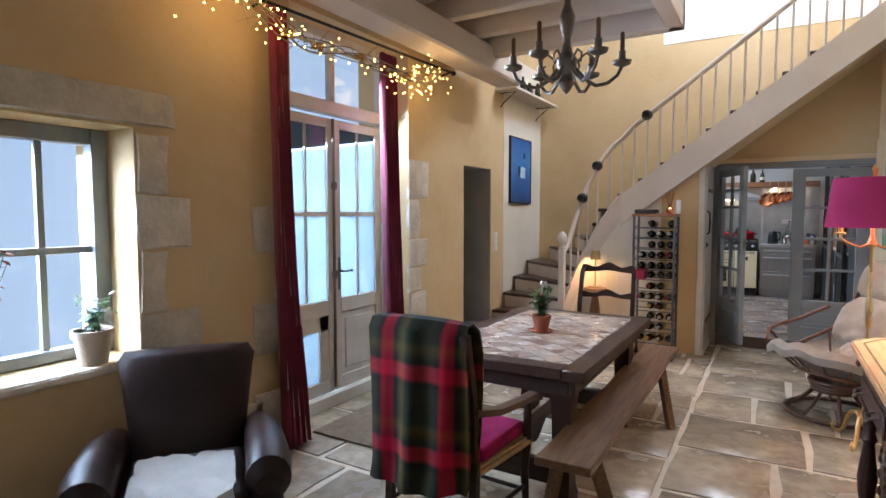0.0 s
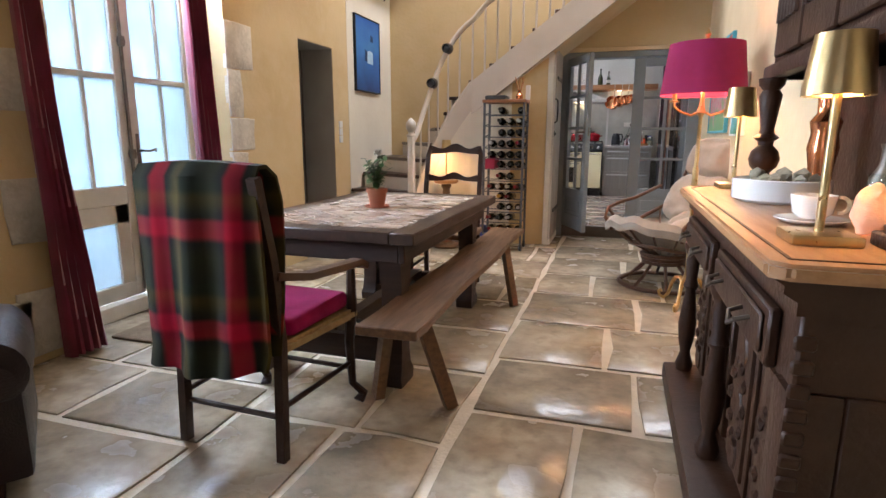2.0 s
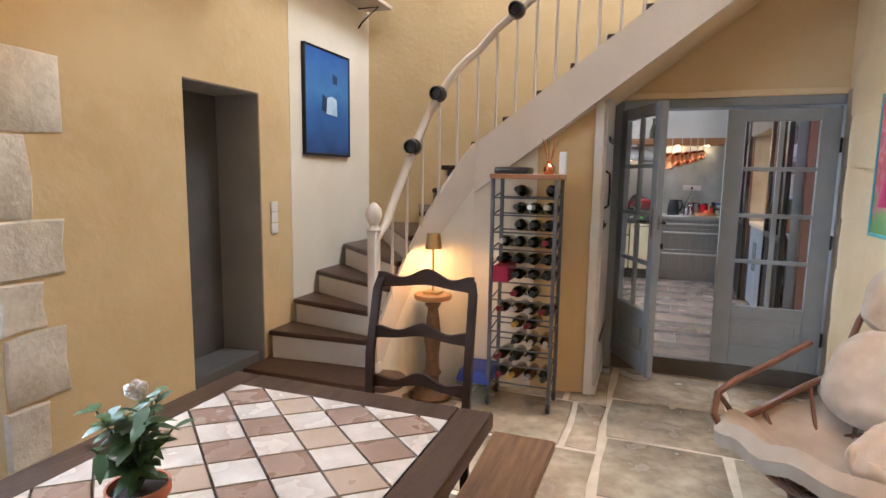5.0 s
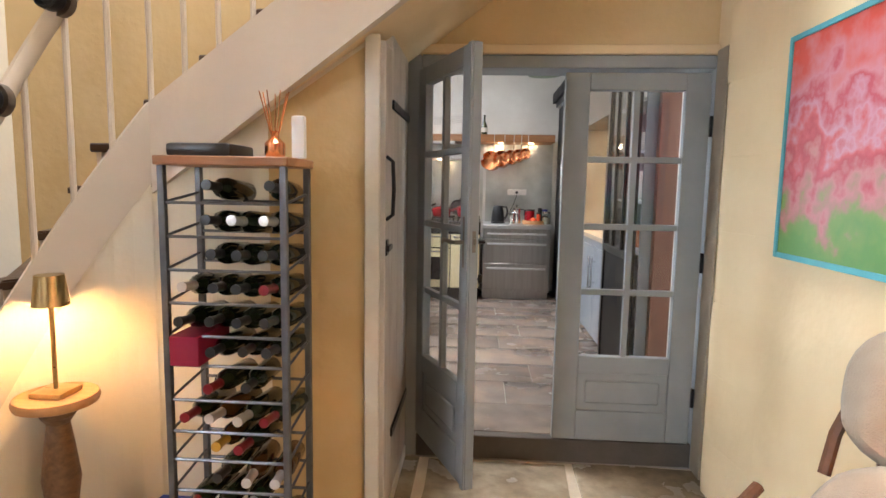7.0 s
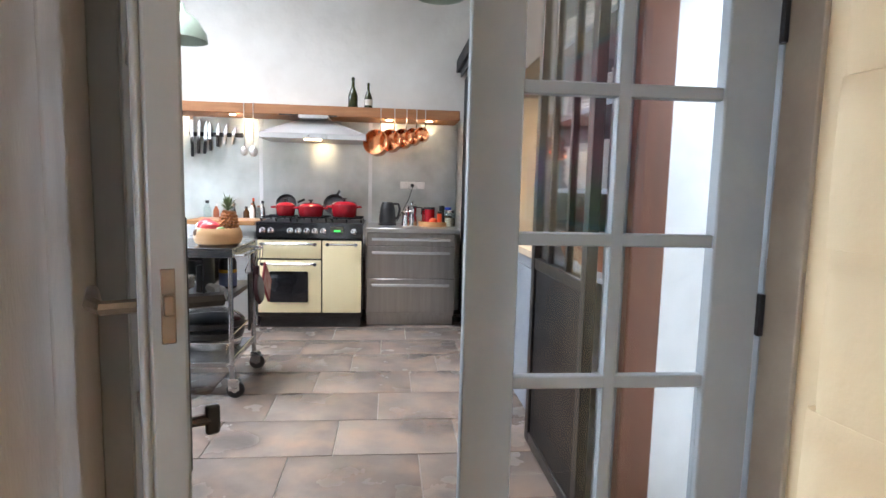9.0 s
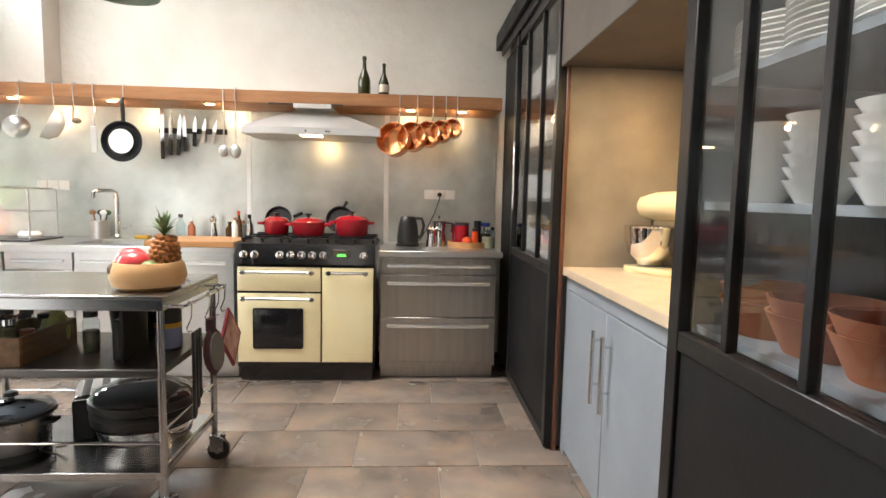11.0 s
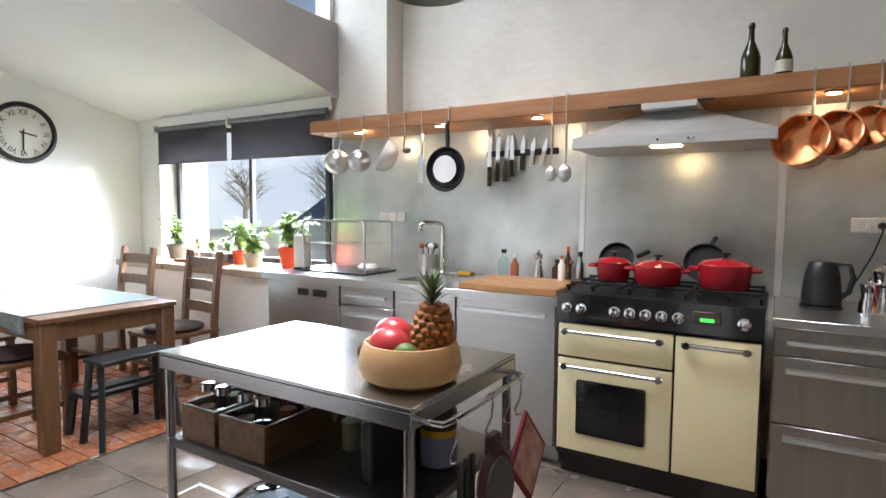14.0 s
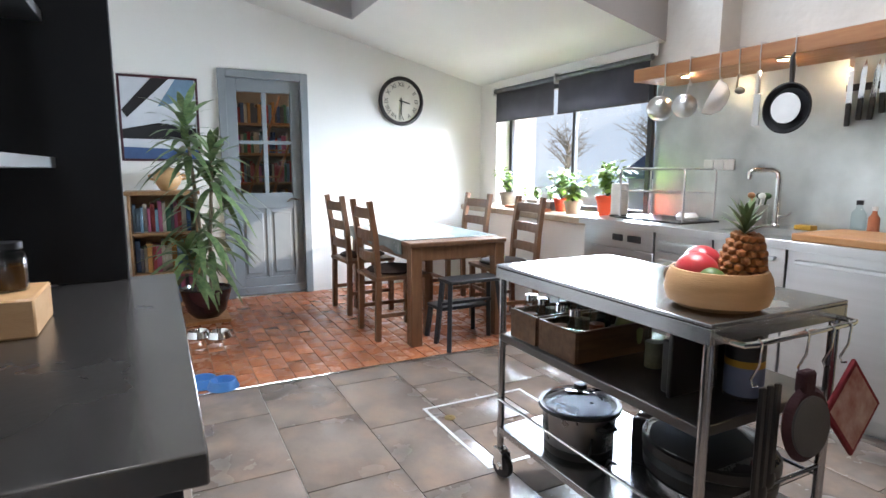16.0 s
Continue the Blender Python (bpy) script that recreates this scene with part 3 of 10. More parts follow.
box(bm, -1.15, EX, DY - 0.004, DY, 3.55, 5.0)
setting("wall_upper_white", bm, WHITE, "bright white upper wall of the stairwell", "wall")

# kitchen walls and ceilings
wall_x("wall_clock", KW - 0.3, KW, DY + 0.2, KN + 0.3, 0.0, 4.4, [(8.40, 9.22, KF, 2.27)], WHITE, "white painted wall with clock and grey door")
wall_y("wall_cooker", KN, KN + 0.3, -3.22, 1.75, 0.0, 4.6, [], PLASTER, "rough white plastered wall above the cooker")
wall_y("wall_window", 11.20, KN + 0.3, KW, -3.22, 0.0, 2.80, [(-5.24, -3.22, 0.94, 2.20)], WHITE, "white wall round the wide kitchen window")
wall_x("wall_kitchen_east", 1.46, 1.75, DY + 0.2, KN, 0.0, 4.6, [(7.25, 7.60, KF, 2.15)], CONCRETE, "waxed concrete wall behind the cupboards")
bm = B()
box(bm, -5.3, -3.05, 10.86, 11.20, KF - 0.01, 0.93)
setting("wall_sill_low", bm, WHITE, "low white wall below the window ledge", "wall")
bm = B()
for i, (a, b) in enumerate(((-5.32, -4.62), (-4.615, -3.93), (-3.925, -3.23))):
    box(bm, a, b, 10.80 + 0.01 * i, 11.62, 0.93, 0.985, 0.008)
setting("window_sill", bm, mat("stone_ledge", (0.46, 0.38, 0.28), (0.36, 0.29, 0.21), 0.7, scale=7, bump=0.4), "rough pale stone window ledge", "sill")
# sloping ceiling of the dining end
VX0, VX1, VY0, VY1 = -5.02, -3.92, 8.55, 9.51
CX = -3.0


def slope(y):
    return 2.29 + 0.235 * (11.20 - y)


def sp(x, y, up=0.0):
    return (x, y, slope(y) + up)


def slab(bm, x0, x1, y0, y1, lo, hi):
    loft(bm, [[sp(x0, y0, lo), sp(x1, y0, lo), sp(x1, y1, lo), sp(x0, y1, lo)], [sp(x0, y0, hi), sp(x1, y0, hi), sp(x1, y1, hi), sp(x0, y1, hi)]])


bm = B()
slab(bm, KW - .1, CX, DY + .1, VY0, 0, .16)
slab(bm, KW - .1, VX0, VY0, VY1, 0, .16)
slab(bm, VX1, CX, VY0, VY1, 0, .16)
slab(bm, KW - .1, CX, VY1, 11.24, 0, .16)
setting("ceiling_slope", bm, WHITE, "white sloping ceiling over the dining end", "ceiling")
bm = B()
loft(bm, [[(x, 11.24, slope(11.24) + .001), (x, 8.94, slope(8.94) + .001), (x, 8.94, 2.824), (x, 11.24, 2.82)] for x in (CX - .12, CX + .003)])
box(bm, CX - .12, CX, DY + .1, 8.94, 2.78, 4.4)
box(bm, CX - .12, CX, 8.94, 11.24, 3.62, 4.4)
# taupe holds the shade of this backlit face; its own paint is unknown
setting("wall_bulkhead", bm, mat("bulkhead_shade_taupe", (0.44, 0.41, 0.39), (0.40, 0.37, 0.35), rough=0.9, scale=2, bump=0.1), "vertical face above the sloping ceiling, its shade in the taupe", "wall")
cw = thing("window_clerestory", (CX - .06, 10.1, 2.82), "white framed clerestory window above the slope", "window", kind="structure")
for y in (8.96, 9.70, 10.45, 11.20):
    bm = B()
    box(bm, CX - .09, CX - .04, y - .02, y + .02, 2.84, 3.60, .003)
    wpart("mullion", bm, WHITE, cw)
for y in (8.98, 9.72, 10.47):
    bm = B()
    box(bm, CX - .068, CX - .062, y, y + .71, 2.84, 3.60)
    wpart("pane", bm, GLASS, cw).visible_shadow = False
bm = B()
box(bm, -3.22, -2.55, 11.22, KN, 2.05, 4.6)
setting("wall_pier", bm, PLASTER, "white plastered pier lit from the roof window", "wall")
bm = B()
box(bm, -1.0, 1.75, DY + 0.1, KN + 0.3, 4.4, 4.6)
box(bm, -2.9, -1.0, DY + 0.1, 8.4, 4.4, 4.6)
box(bm, -2.9, -1.0, 9.9, KN + 0.3, 4.4, 4.6)
setting("ceiling_kitchen", bm, WHITE, "high white kitchen ceiling with a roof window", "ceiling")
# roof window in the slope: reveal, wooden frame and lowered blind
bm = B()
for x0, x1, y0, y1 in ((VX0 - .016, VX0 + .004, VY0 + .004, VY1 - .004), (VX1 - .004, VX1 + .016, VY0 + .004, VY1 - .004), (VX0 - .016, VX1 + .016, VY0 - .016, VY0 + .004), (VX0 - .016, VX1 + .016, VY1 - .004, VY1 + .016)):
    slab(bm, x0, x1, y0, y1, .003, .34)
setting("window_roof_lining", bm, mat("grey_white_lining", (0.50, 0.49, 0.50), rough=0.85, scale=3), "grey-white lining of the roof window", "window")
bm = B()
for x0, x1, y0, y1 in ((VX0, VX0 + .07, VY0, VY1), (VX1 - .07, VX1, VY0, VY1), (VX0 + .07, VX1 - .07, VY0, VY0 + .07), (VX0 + .07, VX1 - .07, VY1 - .07, VY1)):
    slab(bm, x0, x1, y0, y1, .17, .24)
setting("window_roof_frame", bm, SHELFWOOD, "varnished wooden roof window frame", "window")
bm = B()
slab(bm, VX0 + .006, VX1 - .006, VY0 + .006, VY1 - .006, .25, .27)
setting("window_roof_blind", bm, mat("tan_roof_blind", (0.42, 0.30, 0.21), (0.36, 0.25, 0.17), 0.9, scale=3), "lowered tan blind in the roof window", "blind")

# outdoors: ground, glowing backdrop sheets, roofs and trees
bm = B()
box(bm, -400, 400, -400, 400, -1.4, -1.0)
setting("ground", bm, mat("pale_gravel", (0.46, 0.44, 0.40), (0.36, 0.34, 0.31), 0.95, scale=0.6, bump=0.6, bscale=20), "pale gravel yard", "ground")
# emissive sheets far off, their glow stands for bright distance
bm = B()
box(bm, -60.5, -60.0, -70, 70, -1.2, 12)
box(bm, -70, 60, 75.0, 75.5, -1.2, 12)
setting("backdrop", bm, SKYGLOW, "glowing backdrop sheets in place of the hazy distance", "backdrop")

# glowing sheet added close outside so west window and garden door look bright
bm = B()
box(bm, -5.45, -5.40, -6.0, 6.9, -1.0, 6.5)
setting("backdrop_yard", bm, glow("yard_sheet_glow", (0.66, 0.83, 1.0), 0.8), "glowing pale blue sheet in place of the sunlit yard", "backdrop")

# ---- doors and windows ----
def glazed_leaf(root, w, h, cols, rows, z_glass, thick, paint, glass, handle_x=None, kick=None, stile=0.085, top=0.10, mid=0.03):
    """A door leaf in its own axes: hinge at x=0, runs to x=w, faces -y."""
    bm = B()
    t = thick / 2
    for a, b in ((0, stile), (w - stile, w)):
        box(bm, a, b, -t, t, 0, h, 0.004)
    box(bm, stile - .001, w - stile + .001, -t, t, h - top, h, 0.004)
    box(bm, stile - .001, w - stile + .001, -t, t, 0, 0.16, 0.004)
    box(bm, stile - .001, w - stile + .001, -t, t, z_glass - 0.09, z_glass, 0.004)
    part("leaf_frame", bm, paint, root)
    bm = B()
    gw, gh = w - 2 * stile, h - top - z_glass
    for i in range(1, cols):
        x = stile + gw * i / cols
        box(bm, x - mid / 2, x + mid / 2, -t * .7, t * .7, z_glass - .001, h - top + .001, 0.003)
    for j in range(1, rows):
        z = z_glass + gh * j / rows
        box(bm, stile - .001, w - stile + .001, -t * .66, t * .66, z - mid / 2, z + mid / 2, 0.003)
    part("glazing_bar", bm, paint, root)
    for i in range(cols):
        for j in range(rows):
            bm = B()
            xa, xb = stile + gw * i / cols + mid / 2 * (i > 0), stile + gw * (i + 1) / cols - mid / 2 * (i < cols - 1)
            za, zb = z_glass + gh * j / rows + mid / 2 * (j > 0), z_glass + gh * (j + 1) / rows - mid / 2 * (j < rows - 1)
            box(bm, xa, xb, -0.003, 0.003, za, zb)
            ob = part("pane", bm, glass, root)
            ob.visible_shadow = False
    bm = B()
    box(bm, stile, w - stile, -t * .45, t * .45, 0.16, z_glass - 0.09)
    for s in (-1, 1):
        box(bm, stile + .04, w - stile - .04, *sorted((s * t * .45, s * t * .8)), 0.20, z_glass - 0.13, 0.008)
    part("lower_panel", bm, paint, root)


def lever(root, x, z, y=-0.03, side=1, m=PEWTER):
    bm = B()
    box(bm, x - .018, x + .018, y - .004, y + .008, z - .11, z + .11, 0.003)
    part("handle_plate", bm, m, root)
    bm = B()
    tube(bm, [(x, y, z), (x, y - .045, z), (x + side * .03, y - .055, z), (x + side * .10, y - .055, z + .005), (x + side * .125, y - .05, z - .012)], [.009, .009, .010, .008, .006], 8)
    part("handle", bm, m, root, "dark metal lever handle")


# double glazed doors to the kitchen
d = thing("door_right", (0.925, DY - 0.025, KF + 0.018), "closed blue-grey painted glazed door with eight panes", "door", kind="structure", turn=180)
glazed_leaf(d, 0.70, 1.875, 2, 4, 0.45, 0.042, GREY_PAINT, GLASS, stile=0.12, top=0.085)
bm = B()
for z in (0.25, 0.95, 1.62):
    box(bm, -0.010, 0.004, 0.012, 0.034, z - .05, z + .05, 0.002)
part("hinge", bm, BLACKMETAL, d)
d = thing("door_left", (-0.485, DY - 0.012, KF + 0.015), "open blue-grey painted glazed door with small panes", "door", kind="structure", turn=-64)
glazed_leaf(d, 0.645, 1.89, 2, 4, 0.45, 0.042, GREY_PAINT, GLASS, stile=0.10, top=0.085)
lever(d, 0.60, 1.08, -0.022, -1)
bm = B()
box(bm, 0.582, 0.618, 0.014, 0.026, 0.86, 1.19, 0.003)
tube(bm, [(0.60, 0.02, 1.08), (0.60, 0.065, 1.08), (0.56, 0.072, 1.082), (0.48, 0.072, 1.075)], [.010, .010, .010, .007], 8)
tube(bm, [(0.60, 0.02, 0.92), (0.60, 0.05, 0.92)], .007, 8)
box(bm, 0.594, 0.606, 0.044, 0.062, 0.90, 0.94, .003)
part("back_handle", bm, BLACKMETAL, d, "dark iron lever with keyhole plate")
bm = B()
box(bm, 0.642, 0.6465, -.008, .008, 1.04, 1.13, .001)
box(bm, 0.645, 0.658, -.006, .006, 1.075, 1.10, .002)
part("latch_plate", bm, PEWTER, d)
bm = B()
box(bm, 0.612, 0.645, -.031, -.0212, 0.0, 1.89, .004)
part("meeting_strip", bm, GREY_PAINT, d)
bm = B()
box(bm, -0.565, -0.487, DY - 0.03, DY + 0.16, 0.0, 2.10, 0.006)
box(bm, 0.945, 0.958, DY - 0.035, DY + 0.16, 0.0, 2.10, 0.004)
box(bm, -0.487, 0.945, DY - 0.033, DY + 0.16, 2.035, 2.10, 0.006)
setting("door_frame_kitchen", bm, GREY_PAINT, "blue-grey painted door frame", "door")
bm = B()
box(bm, -0.62, 0.958, DY - 0.04, DY, 2.102, 2.15, 0.006)
setting("trim_lintel", bm, CREAM, "cream painted lintel strip over the doors", "trim")

# glazed double door to the garden
FX = -2.96
d = thing("french_door", (FX, 3.18, 0.06), "tall chalk-white double glazed garden door with fanlight", "door", kind="structure")
for name, y0, w, turn in (("leaf_left", 2.58, 0.595, 90), ("leaf_right", 3.78, 0.595, -90)):
    bm = B()
    root = new(name)
    root.parent = d
    bm.free()
    root.matrix_basis = pose(0, y0 - 3.18, 0.05, 0, 0, turn) if turn == 90 else pose(0, y0 - 3.18, 0.05, 0, 0, -90)
    tagged(root)
    s = 0.07
    bm = B()
    h = 2.16
    for a, b in ((0, s), (w - s, w)):
        box(bm, a, b, -.024, .024, 0, h, .004)
    for z0, z1 in ((0, .10), (.62, .74), (h - .07, h), (1.40, 1.435)):
        box(bm, s - .001, w - s + .001, -.024, .024, z0, z1, .004)
    box(bm, w / 2 - .012, w / 2 + .012, -.018, .018, .74, h - .07, .003)
    if turn == 90:
        box(bm, s, s + .07, -.02, .02, .10, .62, .004)
        box(bm, w - s - .1, w - s, -.02, .02, .10, .62, .004)
        box(bm, s, w - s, -.02, .02, .50, .62, .004)
    else:
        box(bm, s, w - s, -.01, .01, .10, .62)
        box(bm, s + .05, w - s - .05, -.02, .02, .15, .57, .008)
    part("leaf_frame", bm, CHALK, root)
    for x0, x1 in ((s, w / 2 - .012), (w / 2 + .012, w - s)):
        for z0, z1 in ((.74, 1.40), (1.435, h - .07)):
            bm = B()
            box(bm, x0, x1, -.003, .003, z0, z1)
            part("pane", bm, FROST, root).visible_shadow = False
    if turn == 90:
        bm = B()
        box(bm, s + .07, w - s - .1, -.003, .003, .10, .50)
        part("pane", bm, FROST, root).visible_shadow = False
bm = B()
for y0, y1 in ((2.50, 2.575), (3.785, 3.88)):
    box(bm, FX - .04, FX + .04, y0, y1, 0.0, 2.92, .005)
for z0, z1 in ((2.30, 2.40), (2.85, 2.92)):
    box(bm, FX - .038, FX + .05, 2.575, 3.785, z0, z1, .006)
box(bm, FX - .03, FX + .03, 3.15, 3.20, 2.40, 2.85, .004)
box(bm, FX - .1, FX + .07, 2.575, 3.785, 0.0, 0.10, .006)
wpart("door_casing", bm, CHALK, d)
for y0, y1 in ((2.575, 3.15), (3.20, 3.785)):
    bm = B()
    box(bm, FX - .003, FX + .003, y0, y1, 2.40, 2.85)
    wpart("fanlight_pane", bm, GLASS, d).visible_shadow = False
bm = B()
tube(bm, [(FX + .035, 3.165, 0.14), (FX + .035, 3.165, 2.27)], .011, 8)
lathe(bm, [(.02, -.03), (.026, 0), (.02, .03)], (FX + .04, 3.165, 1.05), 10)
lathe(bm, [(.02, -.03), (.026, 0), (.02, .03)], (FX + .04, 3.165, 1.75), 10)
wpart("locking_rod", bm, PEWTER, d, "dark iron locking rod")
bm = B()
tube(bm, [(FX + .03, 3.23, 1.07), (FX + .07, 3.23, 1.07), (FX + .075, 3.28, 1.065), (FX + .07, 3.335, 1.08), (FX + .06, 3.345, 1.062)], .008, 8)
box(bm, FX + .024, FX + .03, 3.215, 3.245, .92, 1.18, .002)
wpart("door_handle", bm, PEWTER, d, "wrought iron lever handle")

# small casement window
wd = thing("window_west", (-2.98, 0.9, 0.80), "grey painted casement window with six panes", "window", kind="structure")
bm = B()
for a, b in ((0.35, .43), (1.36, 1.44)):
    box(bm, -3.02, -2.94, a, b, .80, 1.96, .005)
for a, b in ((.80, .86), (1.88, 1.96)):
    box(bm, -3.018, -2.942, .43, 1.36, a, b, .005)
wpart("window_frame", bm, GREY_PAINT, wd)
bm = B()
for y in (0.66, 1.13):
    box(bm, -2.995, -2.965, y - .016, y + .016, .86, 1.88, .003)
box(bm, -3.0, -2.96, .865, .925, .86, 1.88, .004)
box(bm, -2.998, -2.962, .43, 1.36, 1.33, 1.365, .003)
wpart("glazing_bar", bm, GREY_PAINT, wd)
for y0, y1 in ((.43, .645), (.675, .865), (.925, 1.115), (1.145, 1.36)):
    for z0, z1 in ((.86, 1.33), (1.365, 1.88)):
        bm = B()
        box(bm, -2.983, -2.977, y0, y1, z0, z1)
        wpart("pane", bm, GLASS, wd).visible_shadow = False
bm = B()
box(bm, -2.95, -2.665, .33, 1.46, .755, .80, .012)
setting("sill_west", bm, STONE, "worn pale stone window sill", "sill")

# kitchen window
kw = thing("window_kitchen", (-4.2, 11.60, 0.985), "wide dark aluminium kitchen window", "window", kind="structure")
bm = B()
for a, b in ((-5.23, -5.18), (-4.175, -4.135), (-3.27, -3.22)):
    box(bm, a, b, 11.36, 11.40, .985, 2.20, .004)
for a, b in ((.985, 1.03), (2.14, 2.20)):
    box(bm, -5.18, -3.27, 11.362, 11.398, a, b, .004)
wpart("window_frame", bm, ALU, kw)
for a, b in ((-5.18, -4.175), (-4.135, -3.27)):
    bm = B()
    box(bm, a, b, 11.378, 11.384, 1.03, 2.14)
    wpart("pane", bm, GLASS, kw).visible_shadow = False
for a, b, n in ((-5.16, -4.18, 0), (-4.12, -3.06, 1)):
    bl = thing("roller_blind", ((a + b) / 2, 11.12, 1.86), "half lowered dark grey roller blind", "blind", "window blinds")
    bm = B()
    nx = 24
    vs = [[(a + (b - a) * i / nx, 11.14 + .004 * math.sin(i * .9), z) for i in range(nx + 1)] for z in (1.87, 2.0, 2.165)]
    loft(bm, vs, cap=False, closed=False)
    bmesh.ops.solidify(bm, geom=bm.faces[:], thickness=.003)
    wpart("fabric", bm, BLIND, bl)
    bm = B()
    tube(bm, [(a - .02, 11.14, 2.18), (b + .02, 11.14, 2.18)], .024, 12)
    wpart("tube", bm, RACKMETAL, bl)
    bm = B()
    tube(bm, [(a, 11.14, 1.865), (b, 11.14, 1.865)], .009, 8)
    wpart("bottom_bar", bm, BLIND, bl)
    bm = B()
    box(bm, a - .035, a - .02, 11.11, 11.20, 2.13, 2.22, .003)
    wpart("bracket", bm, WHITEPLASTIC, bl)

bm = B()
box(bm, -5.20, -3.02, 11.155, 11.175, 2.19, 2.287, .003)
setting("window_head_trim", bm, WHITE, "white painted head board above the blinds", "trim")

# grey panelled door with four panes, books behind it
d = thing("door_library", (KW - 0.05, 8.81, KF), "grey painted panelled door with four panes", "door", kind="structure")
bm = B()
for a, b in ((8.40, 8.47), (9.15, 9.22)):
    box(bm, KW - .12, KW + .025, a, b, KF, 2.27, .004)
box(bm, KW - .12, KW + .025, 8.47, 9.15, 2.20, 2.27, .004)
wpart("door_frame", bm, GREY_PAINT, d)
bm = B()
X0, X1 = KW - .07, KW - .03
for a, b in ((8.47, 8.565), (9.055, 9.15)):
    box(bm, X0, X1, a, b, KF + .01, 2.20, .003)
for z0, z1 in ((KF + .01, .30), (.98, 1.13), (2.08, 2.20), (1.595, 1.63)):
    box(bm, X0, X1, 8.565, 9.055, z0, z1, .003)
for z0, z1 in ((.30, .98), (1.13, 2.08)):
    box(bm, X0 + .002, X1 - .002, 8.79, 8.83, z0, z1, .003)
box(bm, X1 - .002, X1 + .02, 8.46, 9.16, KF + .012, KF + .09, .006)
wpart("leaf_frame", bm, GREY_PAINT, d)
for a, b in ((8.565, 8.79), (8.83, 9.055)):
    bm = B()
    box(bm, X0 + .012, X1 - .012, a, b, .30, .98)
    box(bm, X1 - .014, X1 - .002, a + .03, b - .03, .34, .94, .006)
    wpart("panel", bm, GREY_PAINT, d)
    for z0, z1 in ((1.13, 1.595), (1.63, 2.08)):
        bm = B()
        box(bm, KW - .053, KW - .047, a, b, z0, z1)
        wpart("pane", bm, GLASS, d).visible_shadow = False
bm = B()
tube(bm, [(X1, 9.10, 1.06), (X1 + .05, 9.10, 1.06), (X1 + .05, 9.02, 1.075), (X1 + .045, 8.99, 1.05)], .009, 8)
wpart("door_handle", bm, CHROME, d, "chrome lever handle")
# library behind the door
bm = B()
box(bm, -7.4, -7.3, 7.2, 10.6, 0, 2.8)
box(bm, -7.3, KW - .3, 7.1, 7.2, 0, 2.8)
box(bm, -7.3, KW - .3, 10.5, 10.6, 0, 2.8)
box(bm, -7.4, KW - .3, 7.1, 10.6, 2.8, 2.9)
box(bm, -7.4, KW - .3, 7.1, 10.6, -.05, KF)
setting("wall_library", bm, mat("dim_room_paint", (0.30, 0.24, 0.18), rough=0.9, scale=2), "dim library room behind the glazed door", "wall")

# glazed side door of the kitchen
d = thing("side_door", (1.50, 7.425, KF), "glazed side door with red-brown wooden frame", "door", kind="structure")
REDWOOD = mat("red_brown_wood", (0.15, 0.052, 0.028), (0.10, 0.034, 0.019), 0.4, scale=6, bump=0.15, stretch=(5, 5, 0.7))
bm = B()
for a, b in ((7.25, 7.29), (7.56, 7.60)):
    box(bm, 1.47, 1.53, a, b, KF, 2.15, .004)
for a, b in ((KF, .22), (2.08, 2.15)):
    box(bm, 1.472, 1.528, 7.29, 7.56, a, b, .004)
wpart("door_frame", bm, REDWOOD, d)
bm = B()
box(bm, 1.497, 1.503, 7.29, 7.56, .22, 2.08)
wpart("pane", bm, FROST, d).visible_shadow = False
bm = B()
box(bm, .87, .99, 7.59, 7.64, KF, 2.6, .006)
wpart("side_lining", bm, REDWOOD, d)
# white panel added to show bright glass, lit by the side door lamp
bm = B()
box(bm, .99, 1.40, 7.60, 7.64, KF, 2.6, .003)
wpart("daylight_panel", bm, WHITEPLASTIC, d, "white panel beside the door, in place of bright glass")

# ---- staircase ----
SY = 6.20   # front plane of the stair
UY = 6.36   # wall and cupboard under it
def zb(x):
    return 1.993 + 0.74 * (x + 0.62)
st = thing("staircase", (-1.6, 6.2, 0), "cream painted winding wooden staircase with dark treads", "staircase", kind="structure")
NX, NY = -1.86, 5.53   # newel post
# front edge line of each of the lower steps, fanning round the newel
fan = [((-2.69, 5.28), (-1.62, 5.50), .25), ((-2.69, 5.55), (-1.90, 5.60), .435), ((-2.69, 5.84), (-1.88, 5.68), .60), ((-2.69, 6.15), (-1.87, 5.76), .765),
       ((-2.69, 6.56), (-1.85, 5.84), .93), ((-2.55, 7.04), (-1.83, 5.95), 1.095), ((-2.20, 7.04), (-1.78, 6.06), 1.26), ((-1.92, 7.04), (-1.72, 6.15), 1.425)]
